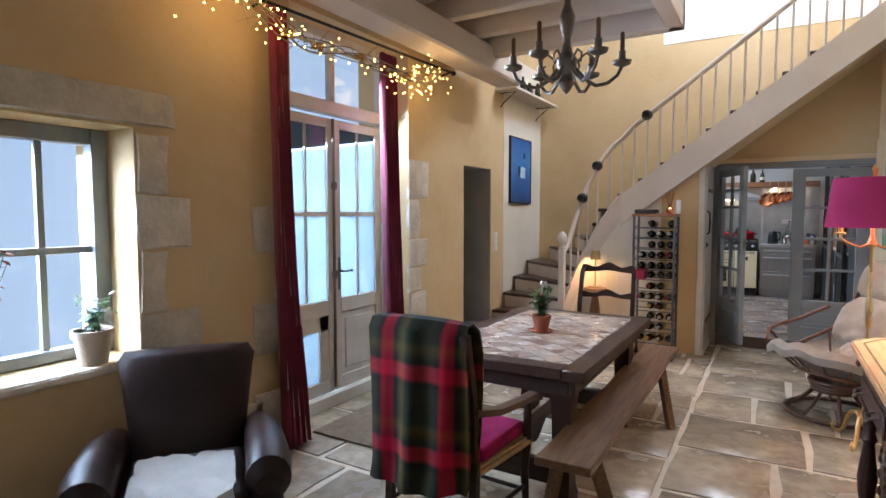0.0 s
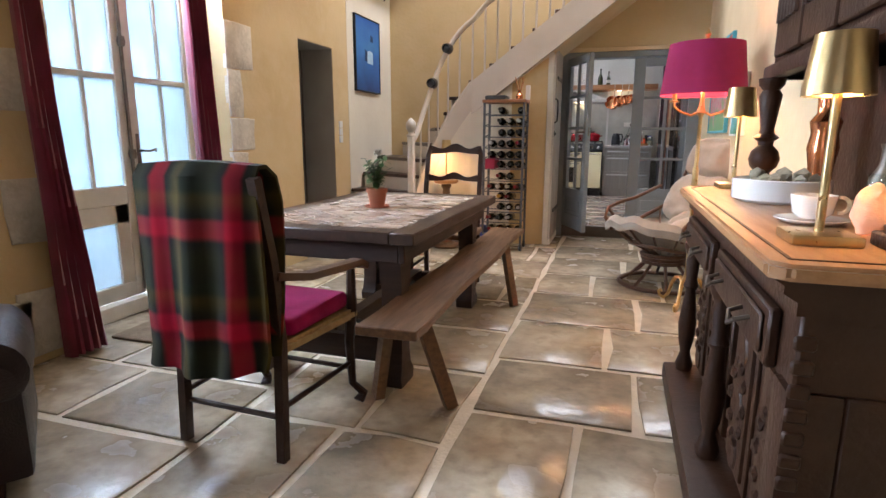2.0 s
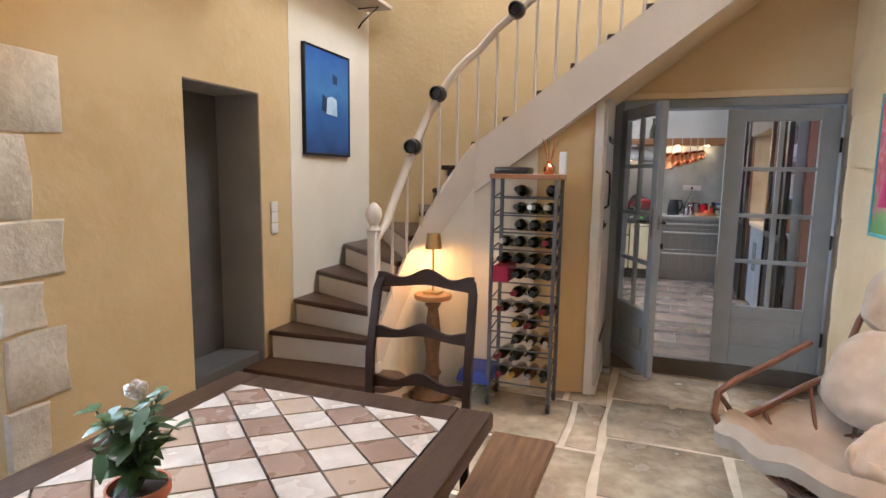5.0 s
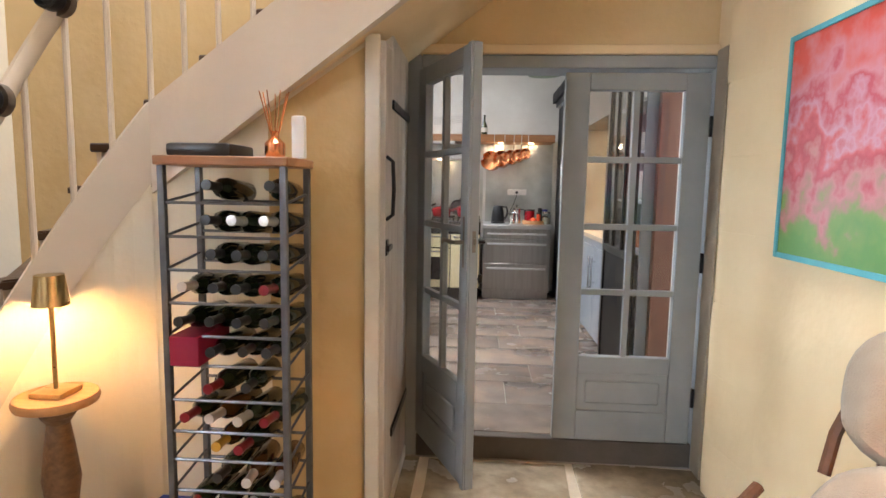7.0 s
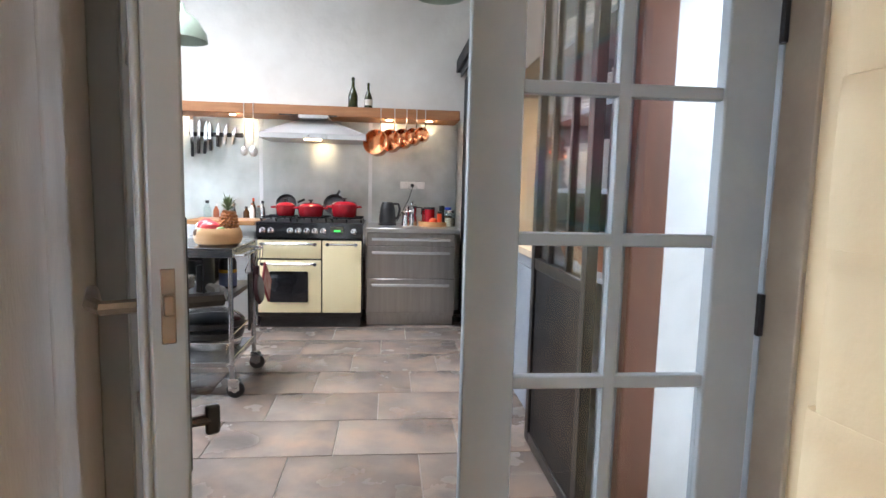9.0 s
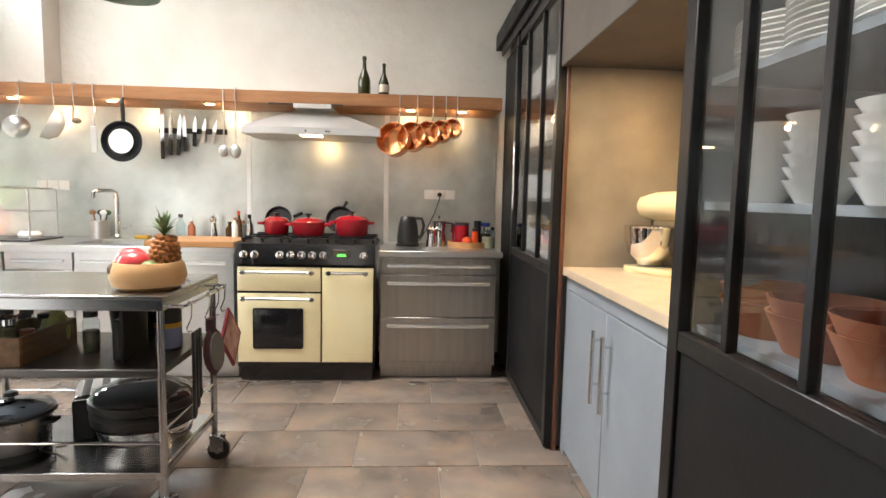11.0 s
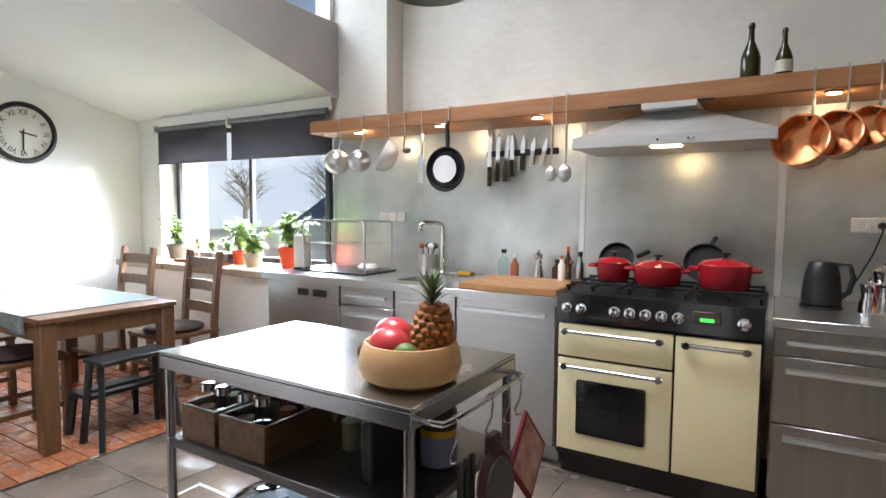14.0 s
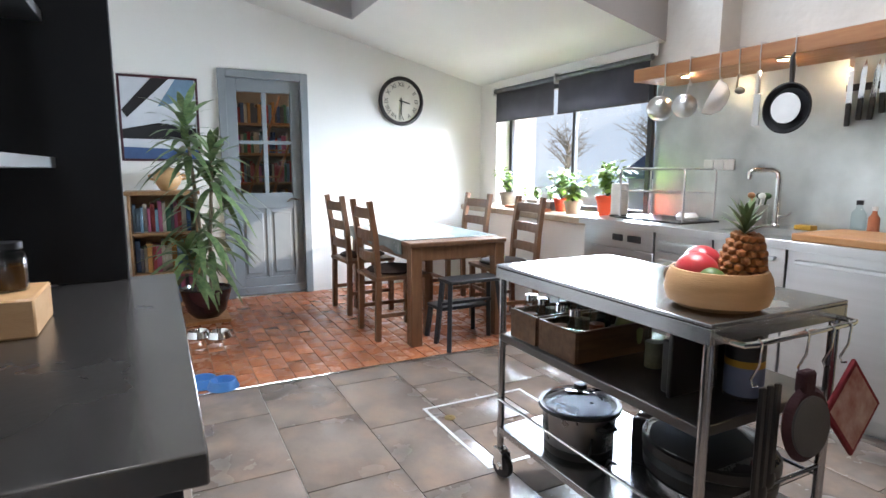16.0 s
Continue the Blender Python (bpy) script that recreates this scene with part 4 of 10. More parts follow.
for i, (a, b, z) in enumerate(fan):
    nxt = fan[i + 1] if i + 1 < len(fan) else ((-1.70, 7.04), (-1.66, 6.24), 0)
    back_a, back_b = nxt[0], nxt[1]
    pts = [a, b]
    if i == 0:
        pts = [a, (-1.90, 5.29)] + [(-1.80 + .18 * math.sin(q * .314), 5.47 - .18 * math.cos(q * .314)) for q in range(2, 10)]
    if i == 4:
        pts_back = [back_b, back_a, (-2.69, 7.04)]
    else:
        pts_back = [back_b, back_a]
    o = [Vector((*p, 0)) for p in pts + pts_back]
    bm = B()
    loft(bm, [[(p.x, p.y, z - .035) for p in o], [(p.x, p.y, z) for p in o]])
    bmesh.ops.bevel(bm, geom=[e for e in bm.edges], offset=.007, segments=2, affect="EDGES")
    wpart("tread", bm, TREAD, st, "dark polished wooden tread")
    bm = B()
    c = sum((p for p in o), Vector()) / len(o)
    q = [p + (c - p).normalized() * .03 for p in o]
    q2 = [Vector(q[0]) + Vector((-.02, 0, 0))] + q[1:]
    loft(bm, [[(p.x, p.y, 0.0 if i < 5 else z - .40) for p in q], [(p.x, p.y, z - .036) for p in q]])
    wpart("riser", bm, STAIRW, st, "cream painted riser")
# straight flight along the back wall
RUN, RISE = 0.222, 0.165
for k in range(10):
    x = -1.66 + k * RUN
    z = 1.59 + k * RISE
    bm = B()
    box(bm, x - .03, x + RUN, SY + .04, DY - .01, z - .035, z, .006)
    wpart("tread", bm, TREAD, st)
    bm = B()
    box(bm, x, x + .02, SY + .04, DY - .01, z - RISE, z - .036)
    wpart("riser", bm, STAIRW, st)
# front stringer
bm = B()
xs = [-1.42 + i * (EX + 1.41) / 18 for i in range(19)]
loft(bm, [[(x, SY, zb(x)), (x, SY + .05, zb(x)), (x, SY + .05, zb(x) + .34), (x, SY, zb(x) + .34)] for x in xs])
wpart("stringer", bm, STAIRW, st, "cream painted sloping stringer")
bm = B()
loft(bm, [[(x, SY + .06, zb(x) + .02), (x, DY - .005, zb(x) + .02), (x, DY - .005, zb(x) + .05), (x, SY + .06, zb(x) + .05)] for x in xs])
wpart("soffit", bm, CREAM, st, "cream underside of the stairs")
# curved lower stringer to the newel
bm = B()
cur = []
for i in range(13):
    f = i / 12
    x = -1.85 * (1 - f) ** 2 + 2 * f * (1 - f) * -1.83 + f * f * -1.42
    y = 5.55 * (1 - f) ** 2 + 2 * f * (1 - f) * 6.08 + f * f * SY
    cur.append((x, y, .50 + 1.38 * f - .14 * f * f))
loft(bm, [[(x, y, z - .30), (x - .03, y + .03, z - .30), (x - .03, y + .03, z), (x, y, z)] for i, (x, y, z) in enumerate(cur)])
wpart("curved_stringer", bm, STAIRW, st)
# newel
bm = B()
box(bm, NX - .032, NX + .032, NY - .032, NY + .032, .25, 1.17, .006)
lathe(bm, [(.04, 1.16), (.046, 1.175), (.03, 1.19), (.026, 1.205), (.042, 1.23), (.052, 1.265), (.045, 1.305), (.02, 1.335), (.004, 1.345)], (NX, NY, 0), 16)
lathe(bm, [(.05, .27), (.05, .31), (.042, .33)], (NX, NY, 0), 16)
wpart("newel_post", bm, STAIRW, st, "cream painted newel with turned knob")
# handrail: up from the newel, round the curve and along the flight
rail = [(NX, NY, 1.10)]
for i, (x, y, z) in enumerate(cur[1:]):
    f = (i + 1) / 12
    rail.append((x, y + .02, 1.10 + 1.26 * f + .22 * math.sin(math.pi * f) * f - .02 * (1 - f)))
for x in xs[1:]:
    rail.append((x, SY + .025, zb(x) + 1.0))
bm = B()
tube(bm, rail, .024, 10, flat=1.3)
wpart("handrail", bm, STAIRW, st, "cream painted curved handrail")
for i in range(2, len(rail), 1):
    x, y, z = rail[i]
    if i < 13 and i % 2:
        continue
    foot = cur[i][2] - .03 if i < 13 else zb(x) + .33
    bm = B()
    tube(bm, [(x, y, foot), (x, y, z - .01)], .011, 8)
    wpart("baluster", bm, STAIRW, st)
# wall under the stairs
bm = B()
def under(x, back=0.0):
    return SY + .012 + (UY - SY) * (x + 1.42) / .82 + back
ww = [(-1.44, 0.0), (-0.60, 0.0), (-0.60, zb(-.60) + .03), (-1.44, zb(-1.44) + .03)]
loft(bm, [[(x, under(x, k), z) for x, z in ww] for k in (0, .04)])
setting("wall_understair", bm, PALE, "pale plastered wall under the stairs", "wall")
bm = B()
loft(bm, [[(x - .004, y + .004, 0.0), (x - .03, y + .03, 0.0), (x - .03, y + .03, z - .295), (x - .004, y + .004, z - .295)] for x, y, z in cur])
setting("wall_understair_curve", bm, PALE, "curved pale plaster below the stair turn", "wall")
bm = B()
loft(bm, [[(x, under(x, k), z) for x, z in ((-1.0, 0.0), (-.636, 0.0), (-.636, zb(-.636) - .002), (-1.0, zb(-1.0) - .002))] for k in (-.008, -.002)])
setting("wall_understair_ochre", bm, OCHRE, "ochre painted panel beside the cupboard", "wall")
bm = B()
box(bm, -.635, -.575, UY - .03, UY - .012, 0, 2.02, .004)
box(bm, -.632, -.60, UY - .012, UY + .05, 0, 2.02)
setting("trim_cupboard_post", bm, CHALK, "chalk-white cupboard corner post", "trim")
# cupboard door under the stairs
GREYCHALK = mat("greyed_chalk_paint", (0.50, 0.48, 0.455), (0.41, 0.39, 0.37), 0.75, scale=5, bump=0.2, stretch=(3, 3, 0.6))
d = thing("cupboard_door", (-.56, 6.70, 0), "closed chalk-white plank cupboard door with iron strap hinges", "door", kind="structure")
for i in range(4):
    bm = B()
    y = UY - .008 + i * .166
    box(bm, -.585, -.555, y, y + .162, .06, 2.0 + .08 * i, .004)
    wpart("plank", bm, GREYCHALK, d)
bm = B()
box(bm, -.555, -.545, UY + .14, DY - .04, 1.76, 1.80, .003)
box(bm, -.555, -.545, UY + .14, DY - .04, .34, .38, .003)
wpart("strap_hinge", bm, BLACKMETAL, d, "black iron strap hinge")
bm = B()
tube(bm, [(-.555, UY + .005, 1.31), (-.528, UY + .005, 1.33), (-.524, UY + .005, 1.43), (-.528, UY + .005, 1.54), (-.555, UY + .005, 1.56)], .008, 8)
wpart("handle", bm, BLACKMETAL, d, "black iron pull handle")
bm = B()
tube(bm, [(-.555, UY + .015, 1.20), (-.535, UY + .015, 1.20)], .010, 8)
box(bm, -.545, -.535, UY - .035, UY + .06, 1.185, 1.21, .003)
box(bm, -.556, -.549, UY - .004, UY + .05, 1.165, 1.23, .003)
wpart("latch", bm, BLACKMETAL, d)
bm = B()
box(bm, -.60, -.55, UY - .008, DY - .04, 0.0, .06, .003)
box(bm, -.60, -.55, UY - .008, DY - .04, 2.30, 2.44, .003)
setting("trim_cupboard_frame", bm, CHALK, "chalk-white cupboard frame", "trim")


# ---- large dining furniture ----
def scallop(bm, x0, x1, y0, y1, ztop, depth, axis="y", n=3):
    """An apron board with a wavy lower edge."""
    L = (y1 - y0) if axis == "y" else (x1 - x0)
    o = [(0, ztop), (L, ztop)]
    m = 10 * n
    low = [(L * i / m, ztop - depth * (0.62 + 0.38 * math.cos(2 * math.pi * n * i / m))) for i in range(m, -1, -1)]
    if axis == "y":
        prism(bm, [(y0 + u, v) for u, v in o + low], "x", x0, x1)
    else:
        prism(bm, [(x0 + u, v) for u, v in o + low], "y", y0, y1)


TX0, TX1, TY0, TY1, TZ = -1.715, -0.695, 2.43, 4.11, 0.76
tb = thing("dining_table", (-1.2, 3.27, 0), "dark oak refectory table with a tiled diamond pattern top", "table")
bm = B()
b = .115
box(bm, TX0, TX0 + b, TY0, TY1, TZ - .055, TZ, .006)
box(bm, TX1 - b, TX1, TY0, TY1, TZ - .055, TZ, .006)
box(bm, TX0 + b - .001, TX1 - b + .001, TY0, TY0 + b, TZ - .055, TZ, .006)
box(bm, TX0 + b - .001, TX1 - b + .001, TY1 - b, TY1, TZ - .055, TZ, .006)
box(bm, TX0 + b - .002, TX1 - b + .002, TY0 + b - .002, TY1 - b + .002, TZ - .05, TZ - .008)
wpart("tabletop", bm, TABLETOP, tb)
bm = B()
box(bm, TX1 - .10, TX1 - .07, TY0 + .07, TY1 - .07, TZ - .15, TZ - .055, .004)
box(bm, TX0 + .07, TX0 + .10, TY0 + .07, TY1 - .07, TZ - .15, TZ - .055, .004)
box(bm, TX0 + .10, TX1 - .10, TY0 + .07, TY0 + .10, TZ - .15, TZ - .055, .004)
box(bm, TX0 + .10, TX1 - .10, TY1 - .10, TY1 - .07, TZ - .15, TZ - .055, .004)
wpart("apron", bm, DARKWOOD, tb, "plain dark oak apron")
for x in (TX0 + .15, TX1 - .15):
    for y in (TY0 + .16, TY1 - .20):
        bm = B()
        loft(bm, [[(x + s * w, y + t * v, z) for s, t in ((-1, -1), (1, -1), (1, 1), (-1, 1))] for w, v, z in
                  ((.055, .075, 0), (.055, .085, .05), (.05, .06, .09), (.048, .05, .16), (.048, .045, .34), (.05, .055, .5), (.055, .075, .60), (.055, .08, TZ - .055))])
        wpart("leg", bm, DARKWOOD, tb)
bm = B()
for y in (TY0 + .16, TY1 - .20):
    box(bm, TX0 + .2, TX1 - .2, y - .03, y + .03, .10, .22, .006)
scallop(bm, -1.24, -1.17, TY0 + .18, TY1 - .22, .24, .13)
wpart("stretcher", bm, DARKWOOD, tb)
# ceramic tiles of the top, laid as diamonds
CT = [mat("ivory_ceramic", (0.50, 0.43, 0.36), (0.36, 0.29, 0.235), 0.26, scale=9, bump=0.05), mat("brown_ceramic", (0.235, 0.150, 0.108), (0.17, 0.105, 0.072), 0.28, scale=9, bump=0.05),
      mat("sand_ceramic", (0.33, 0.24, 0.17), (0.28, 0.19, 0.13), 0.3, scale=9, bump=0.05)]
ix0, ix1, iy0, iy1 = TX0 + b, TX1 - b, TY0 + b, TY1 - b
cw, ch = (ix1 - ix0) / 4, (iy1 - iy0) / 9
for i in range(-1, 12):
    for j in range(-1, 20):
        if (i + j) % 2:
            continue
        cx, cy = ix0 + cw * i / 2, iy0 + ch * j / 2
        bm = B()
        g = .94
        o = [(cx - cw / 2 * g, cy), (cx, cy - ch / 2 * g), (cx + cw / 2 * g, cy), (cx, cy + ch / 2 * g)]
        prism(bm, o, "z", TZ - .009, TZ + .001)
        for co, no in (((ix0, 0, 0), (-1, 0, 0)), ((ix1, 0, 0), (1, 0, 0)), ((0, iy0, 0), (0, -1, 0)), ((0, iy1, 0), (0, 1, 0))):
            bmesh.ops.bisect_plane(bm, geom=bm.verts[:] + bm.edges[:] + bm.faces[:], plane_co=co, plane_no=no, clear_outer=True)
        if len(bm.faces) < 4:
            bm.free()
            continue
        wpart("tile", bm, CT[0] if j % 2 == 0 else CT[1 if (i // 2 + j // 2) % 3 else 2], tb, smooth=False)

bn = thing("bench", (-.69, 3.36, 0), "long plain brown wooden plank bench beside the table", "bench")
bm = B()
n = 24
loft(bm, [[(-.82 + .006 * math.sin(i * .7), 2.10 + 2.52 * i / n, z) if s < 0 else (-.57 + .007 * math.sin(i * .5 + 1), 2.10 + 2.52 * i / n, z)
           for s, z in ((-1, .41), (1, .41), (1, .45), (-1, .45))] for i in range(n + 1)])
bmesh.ops.bevel(bm, geom=bm.edges[:], offset=.004, segments=1, affect="EDGES")
wpart("seat", bm, BENCH, bn)
for y, s in ((2.32, -1), (4.10, 1)):
    for x, k in ((-.77, -1), (-.62, 1)):
        bm = B()
        bar(bm, [(x, y, .42), (x + k * .10, y + s * -.10 * 1.0 if s < 0 else y - .12, 0.0)], .045, .055)
        wpart("leg", bm, BENCH, bn)
for y in (2.32, 4.10):
    bm = B()
    box(bm, -.80, -.59, y - .03, y + .03, .375, .412, .004)
    wpart("batten", bm, BENCH, bn)

# ---- dining room things ----
ARMWOOD = mat("dark_polished_arm_wood", (0.105, 0.052, 0.025), (0.060, 0.028, 0.014), 0.38, scale=6, bump=0.15, stretch=(3, 0.7, 3))


def carver_chair():
    """A rush-seat armchair; origin on the floor, back towards -y."""
    c = thing("armchair", (-1.21, 1.86, 0), "dark turned-wood armchair with rush seat and magenta cushion", "chair", turn=-3)
    for x in (-.225, .225):
        bm = B()
        bar(bm, [(x, -.02, 0), (x * 1.0, .0, .45), (x * 1.02, -.03, .75), (x * 1.04, -.10, 1.04)], .036, .034)
        part("back_post", bm, DARKWOOD, c)
        bm = B()
        tube(bm, [(x * 1.12, .50, 0), (x * 1.16, .53, .03), (x * 1.07, .47, .10), (x * 1.05, .46, .30), (x * 1.1, .47, .44), (x * 1.1, .47, .62)], [.026, .02, .017, .022, .024, .018], 8)
        part("front_leg", bm, DARKWOOD, c)
        bm = B()
        bar(bm, [(x * 1.02, -.02, .70), (x * 1.12, .14, .665), (x * 1.2, .34, .655), (x * 1.18, .50, .645), (x * 1.16, .56, .615)], .05, .028)
        part("armrest", bm, ARMWOOD, c, "curved brown wooden armrest")
    bm = B()
    for z, w in ((.92, .05), (.72, .045), (.56, .04)):
        bar(bm, [(-.22, -.06, z), (-.1, -.085, z + .015), (0, -.09, z + .03), (.1, -.085, z + .015), (.22, -.06, z)], .016, w)
    part("back_slat", bm, DARKWOOD, c)
    bm = B()
    loft(bm, [[(-.235, .0, z), (.235, .0, z), (.27, .49, z), (-.27, .49, z)] for z in (.40, .445)])
    bmesh.ops.bevel(bm, geom=bm.edges[:], offset=.012, segments=2, affect="EDGES")
    part("seat", bm, mat("rush_weave", (0.34, 0.24, 0.12), (0.26, 0.175, 0.08), 0.8, scale=30, bump=0.6, bscale=110), c, "woven rush seat")
    for a, b_, z in (((-.22, 0), (-.24, .47), .20), ((.22, 0), (.24, .47), .20), ((-.24, .47), (.24, .47), .17), ((-.22, .0), (.22, .0), .16)):
        bm = B()
        tube(bm, [(a[0], a[1], z), (b_[0], b_[1], z)], .011, 8)
        part("stretcher", bm, DARKWOOD, c)
    cu = B()
    vs = box(cu, -.225, .235, .06, .47, .448, .52, .03, seg=3)
    for v in cu.verts:
        v.co.z += .012 * noise.noise(v.co * 9)
    solo("seat_cushion", cu, CUSHION, "magenta cushion on the rush seat", "cushion", at=(-1.21, 1.86, 0), turn=-3)


def drape(name, rows, label, category, material, thick=.006, at=None):
    bm = B()
    loft(bm, rows, cap=False, closed=False)
    bmesh.ops.recalc_face_normals(bm, faces=bm.faces[:])
    bmesh.ops.solidify(bm, geom=bm.faces[:], thickness=thick)
    return solo(name, bm, material, label, category)


carver_chair()
# tartan throw hung over the chair back
rows = []
prof = [(-.10, .40), (-.075, .60), (-.06, .80), (-.05, .95), (-.06, 1.04), (-.10, 1.078), (-.15, 1.075), (-.19, 1.03), (-.20, .90), (-.205, .70), (-.21, .54), (-.20, .44), (-.205, .37)]
for j, (y, z) in enumerate(prof):
    row = []
    for i in range(25):
        f = i / 24
        k = min(1.0, abs(j - 5) / 5)
        x = -1.455 + .485 * f + .012 * math.sin(j * .8)
        yy = y + k * (.018 * math.sin(f * 19 + j * .25) + .02 * math.sin(f * 7 + 1)) * (1 if j > 5 else .6)
        zz = z + (.02 * math.sin(f * 5 + 2) if j in (0, len(prof) - 1) else 0) + .012 * math.sin(f * 3.1) + (-.03 * (1 - f) if j == len(prof) - 1 else 0)
        row.append((x, 1.92 + yy, zz))
    rows.append(row)
drape("throw_blanket", rows, "tartan wool throw in red and dark green over the chair", "blanket", PLAID, .012)

# slat-back chair at the far end of the table
def ladder_chair():
    c = thing("dining_chair", (-1.13, 4.34, 0), "dark wooden ladder-back chair with wavy rails", "chair", turn=183)
    for x in (-.215, .215):
        bm = B()
        bar(bm, [(x, -.20, 0), (x, -.18, .45), (x * 1.02, -.20, .75), (x * 1.0, -.27, 1.02), (x * .94, -.29, 1.07)], .028, .034)
        part("back_post", bm, DARKWOOD, c)
        bm = B()
        tube(bm, [(x * 1.05, .22, 0), (x * 1.05, .22, .25), (x * 1.03, .21, .44)], [.018, .024, .02], 8)
        part("front_leg", bm, DARKWOOD, c)
    for z, y, h in ((1.05, -.28, .075), (.83, -.225, .06), (.62, -.195, .06)):
        bm = B()
        n = 20
        loft(bm, [[(-.215 + .43 * i / n, y - .03 * math.sin(math.pi * i / n) + s, z + .010 * math.cos(4 * math.pi * (i / n - .5)) + .018 * math.sin(math.pi * i / n) + t * h * (.36 + .10 * math.cos(4 * math.pi * (i / n - .5))))
                   for s, t in ((-.009, -1), (.009, -1), (.009, 1), (-.009, 1))] for i in range(n + 1)])
        part("back_rail", bm, DARKWOOD, c)
    bm = B()
    box(bm, -.25, .25, -.20, .24, .42, .46, .012, seg=2)
    part("seat", bm, BENCH, c)
    for a, b_, z in (((-.235, -.19), (-.245, .22), .18), ((.235, -.19), (.245, .22), .18), ((-.245, .22), (.245, .22), .15)):
        bm = B()
        tube(bm, [(*a, z), (*b_, z)], .011, 8)
        part("stretcher", bm, DARKWOOD, c)


ladder_chair()


# leather club armchair below the window
def club_chair():
    c = thing("leather_armchair", (-2.13, 1.29, 0), "dark brown worn leather club armchair below the window", "armchair", turn=52)
    c.scale = (.80, .80, .92)
    bm = B()
    n = 18
    rings = []
    for j in range(9):
        f = j / 8
        z = .28 + .64 * f
        w = .29 + .10 * f
        th = .11 - .03 * f
        y = .30 + .16 * f
        o = []
        for i in range(n):
            a = 2 * math.pi * i / n
            o.append((w * (abs(math.cos(a)) ** .6) * (1 if math.cos(a) > 0 else -1), y + th * math.sin(a), z + (.03 * math.cos(a) ** 2 * -1 if j == 8 else 0)))
        rings.append(o)
    rings.append([(.9 * p[0], .46 + .5 * (p[1] - .46), .945) for p in rings[-1]])
    loft(bm, rings)
    part("backrest", bm, LEATHER, c)
    for s in (-1, 1):
        bm = B()
        tube(bm, [(s * .40, .42, .46), (s * .42, .1, .50), (s * .42, -.25, .50), (s * .41, -.38, .48), (s * .41, -.42, .46)], [.09, .11, .12, .115, .07], 16, flat=1.05)
        vs = box(bm, s * .40 - .09, s * .40 + .09, -.36, .40, .06, .46, .03, seg=2)
        part("armrest", bm, LEATHER, c, "rounded leather arm")
    bm = B()
    box(bm, -.33, .33, -.38, .30, .10, .30, .03, seg=2)
    box(bm, -.31, .31, -.40, .28, .30, .43, .05, seg=4)
    part("seat", bm, LEATHER, c)
    for x in (-.36, .36):
        for y in (-.32, .36):
            bm = B()
            lathe(bm, [(.02, 0), (.028, .06), (.03, .10)], (x, y, 0), 10)
            part("foot", bm, DARKWOOD, c)
    bm = B()
    g = []
    for j in range(11):
        row = []
        for i in range(13):
            x = -.25 + .50 * i / 12
            t = j / 10
            y = .12 - .62 * min(t * 1.35, 1)
            z = .465 + .04 * noise.noise((x * 6, t * 6, 1)) + .03 * noise.noise((x * 15, t * 13, 4)) - max(0, t - .74) * 1.1
            row.append((x + .02 * noise.noise((t * 5, x * 4, 2)), y, z))
        g.append(row)
    loft(bm, g, cap=False, closed=False)
    bmesh.ops.solidify(bm, geom=bm.faces[:], thickness=.02)
    bmesh.ops.scale(bm, vec=(.80, .80, .93), verts=bm.verts[:])
    solo("white_throw", bm, WHITECLOTH, "crumpled white cotton throw on the leather seat", "blanket", at=(-2.13, 1.29, 0), turn=52)


club_chair()


# carved sideboard with upper hutch
SX, SY0, SY1, SZ = 0.40, 1.31, 3.05, 0.955
sb = thing("sideboard", (0.66, 2.18, 0), "heavy carved dark walnut sideboard with light wooden top", "sideboard")
bm = B()
box(bm, SX + .15, EX - .015, SY0 + .05, SY1 - .06, .09, .70, .006)
box(bm, SX + .06, EX - .015, SY0 + .05, SY1 - .06, .70, SZ - .10, .006)
box(bm, SX + .05, SX + .151, SY0 + .05, SY0 + .15, .09, .70, .012, seg=2)
for k in range(14):
    box(bm, SX + .05, SX + .09, SY0 + .04, SY0 + .052, .16 + k * .048, .19 + k * .048, .005)
wpart("body", bm, CARVED, sb)
bm = B()
box(bm, SX - .01, EX - .012, SY0 - .01, SY1 - .02, 0, .09, .015, seg=2)
wpart("plinth", bm, CARVED, sb)
bm = B()
inl = [(SX + .03, SY0 + .05), (EX - .03, SY0 + .05), (EX - .03, SY1 - .05), (SX + .11, SY1 - .05), (SX + .03, SY1 - .18), (SX + .03, SY0 + .05)]
for a, b_ in zip(inl, inl[1:]):
    bar(bm, [(*a, SZ + .0005), (*b_, SZ + .0005)], .007, .003)
wpart("inlay", bm, CARVED, sb, "thin dark inlaid line round the top")
bm = B()
prism(bm, [(SX + .045, SZ - .10), (SX + .045, SZ - .075), (SX + .02, SZ - .06), (SX + .02, SZ - .045), (SX, SZ - .032), (EX - .012, SZ - .032), (EX - .012, SZ - .10)], "y", SY0 + .03, SY1 - .03)
wpart("cornice", bm, CARVED, sb)
bm = B()
prism(bm, [(SX - .015, SY0 + .03), (SX + .02, SY0), (EX - .012, SY0), (EX - .012, SY1), (SX + .09, SY1), (SX - .015, SY1 - .16)], "z", SZ - .032, SZ)
bmesh.ops.bevel(bm, geom=bm.edges[:], offset=.008, segments=2, affect="EDGES")
wpart("top", bm, SIDETOP, sb, "warm light brown polished wooden top")
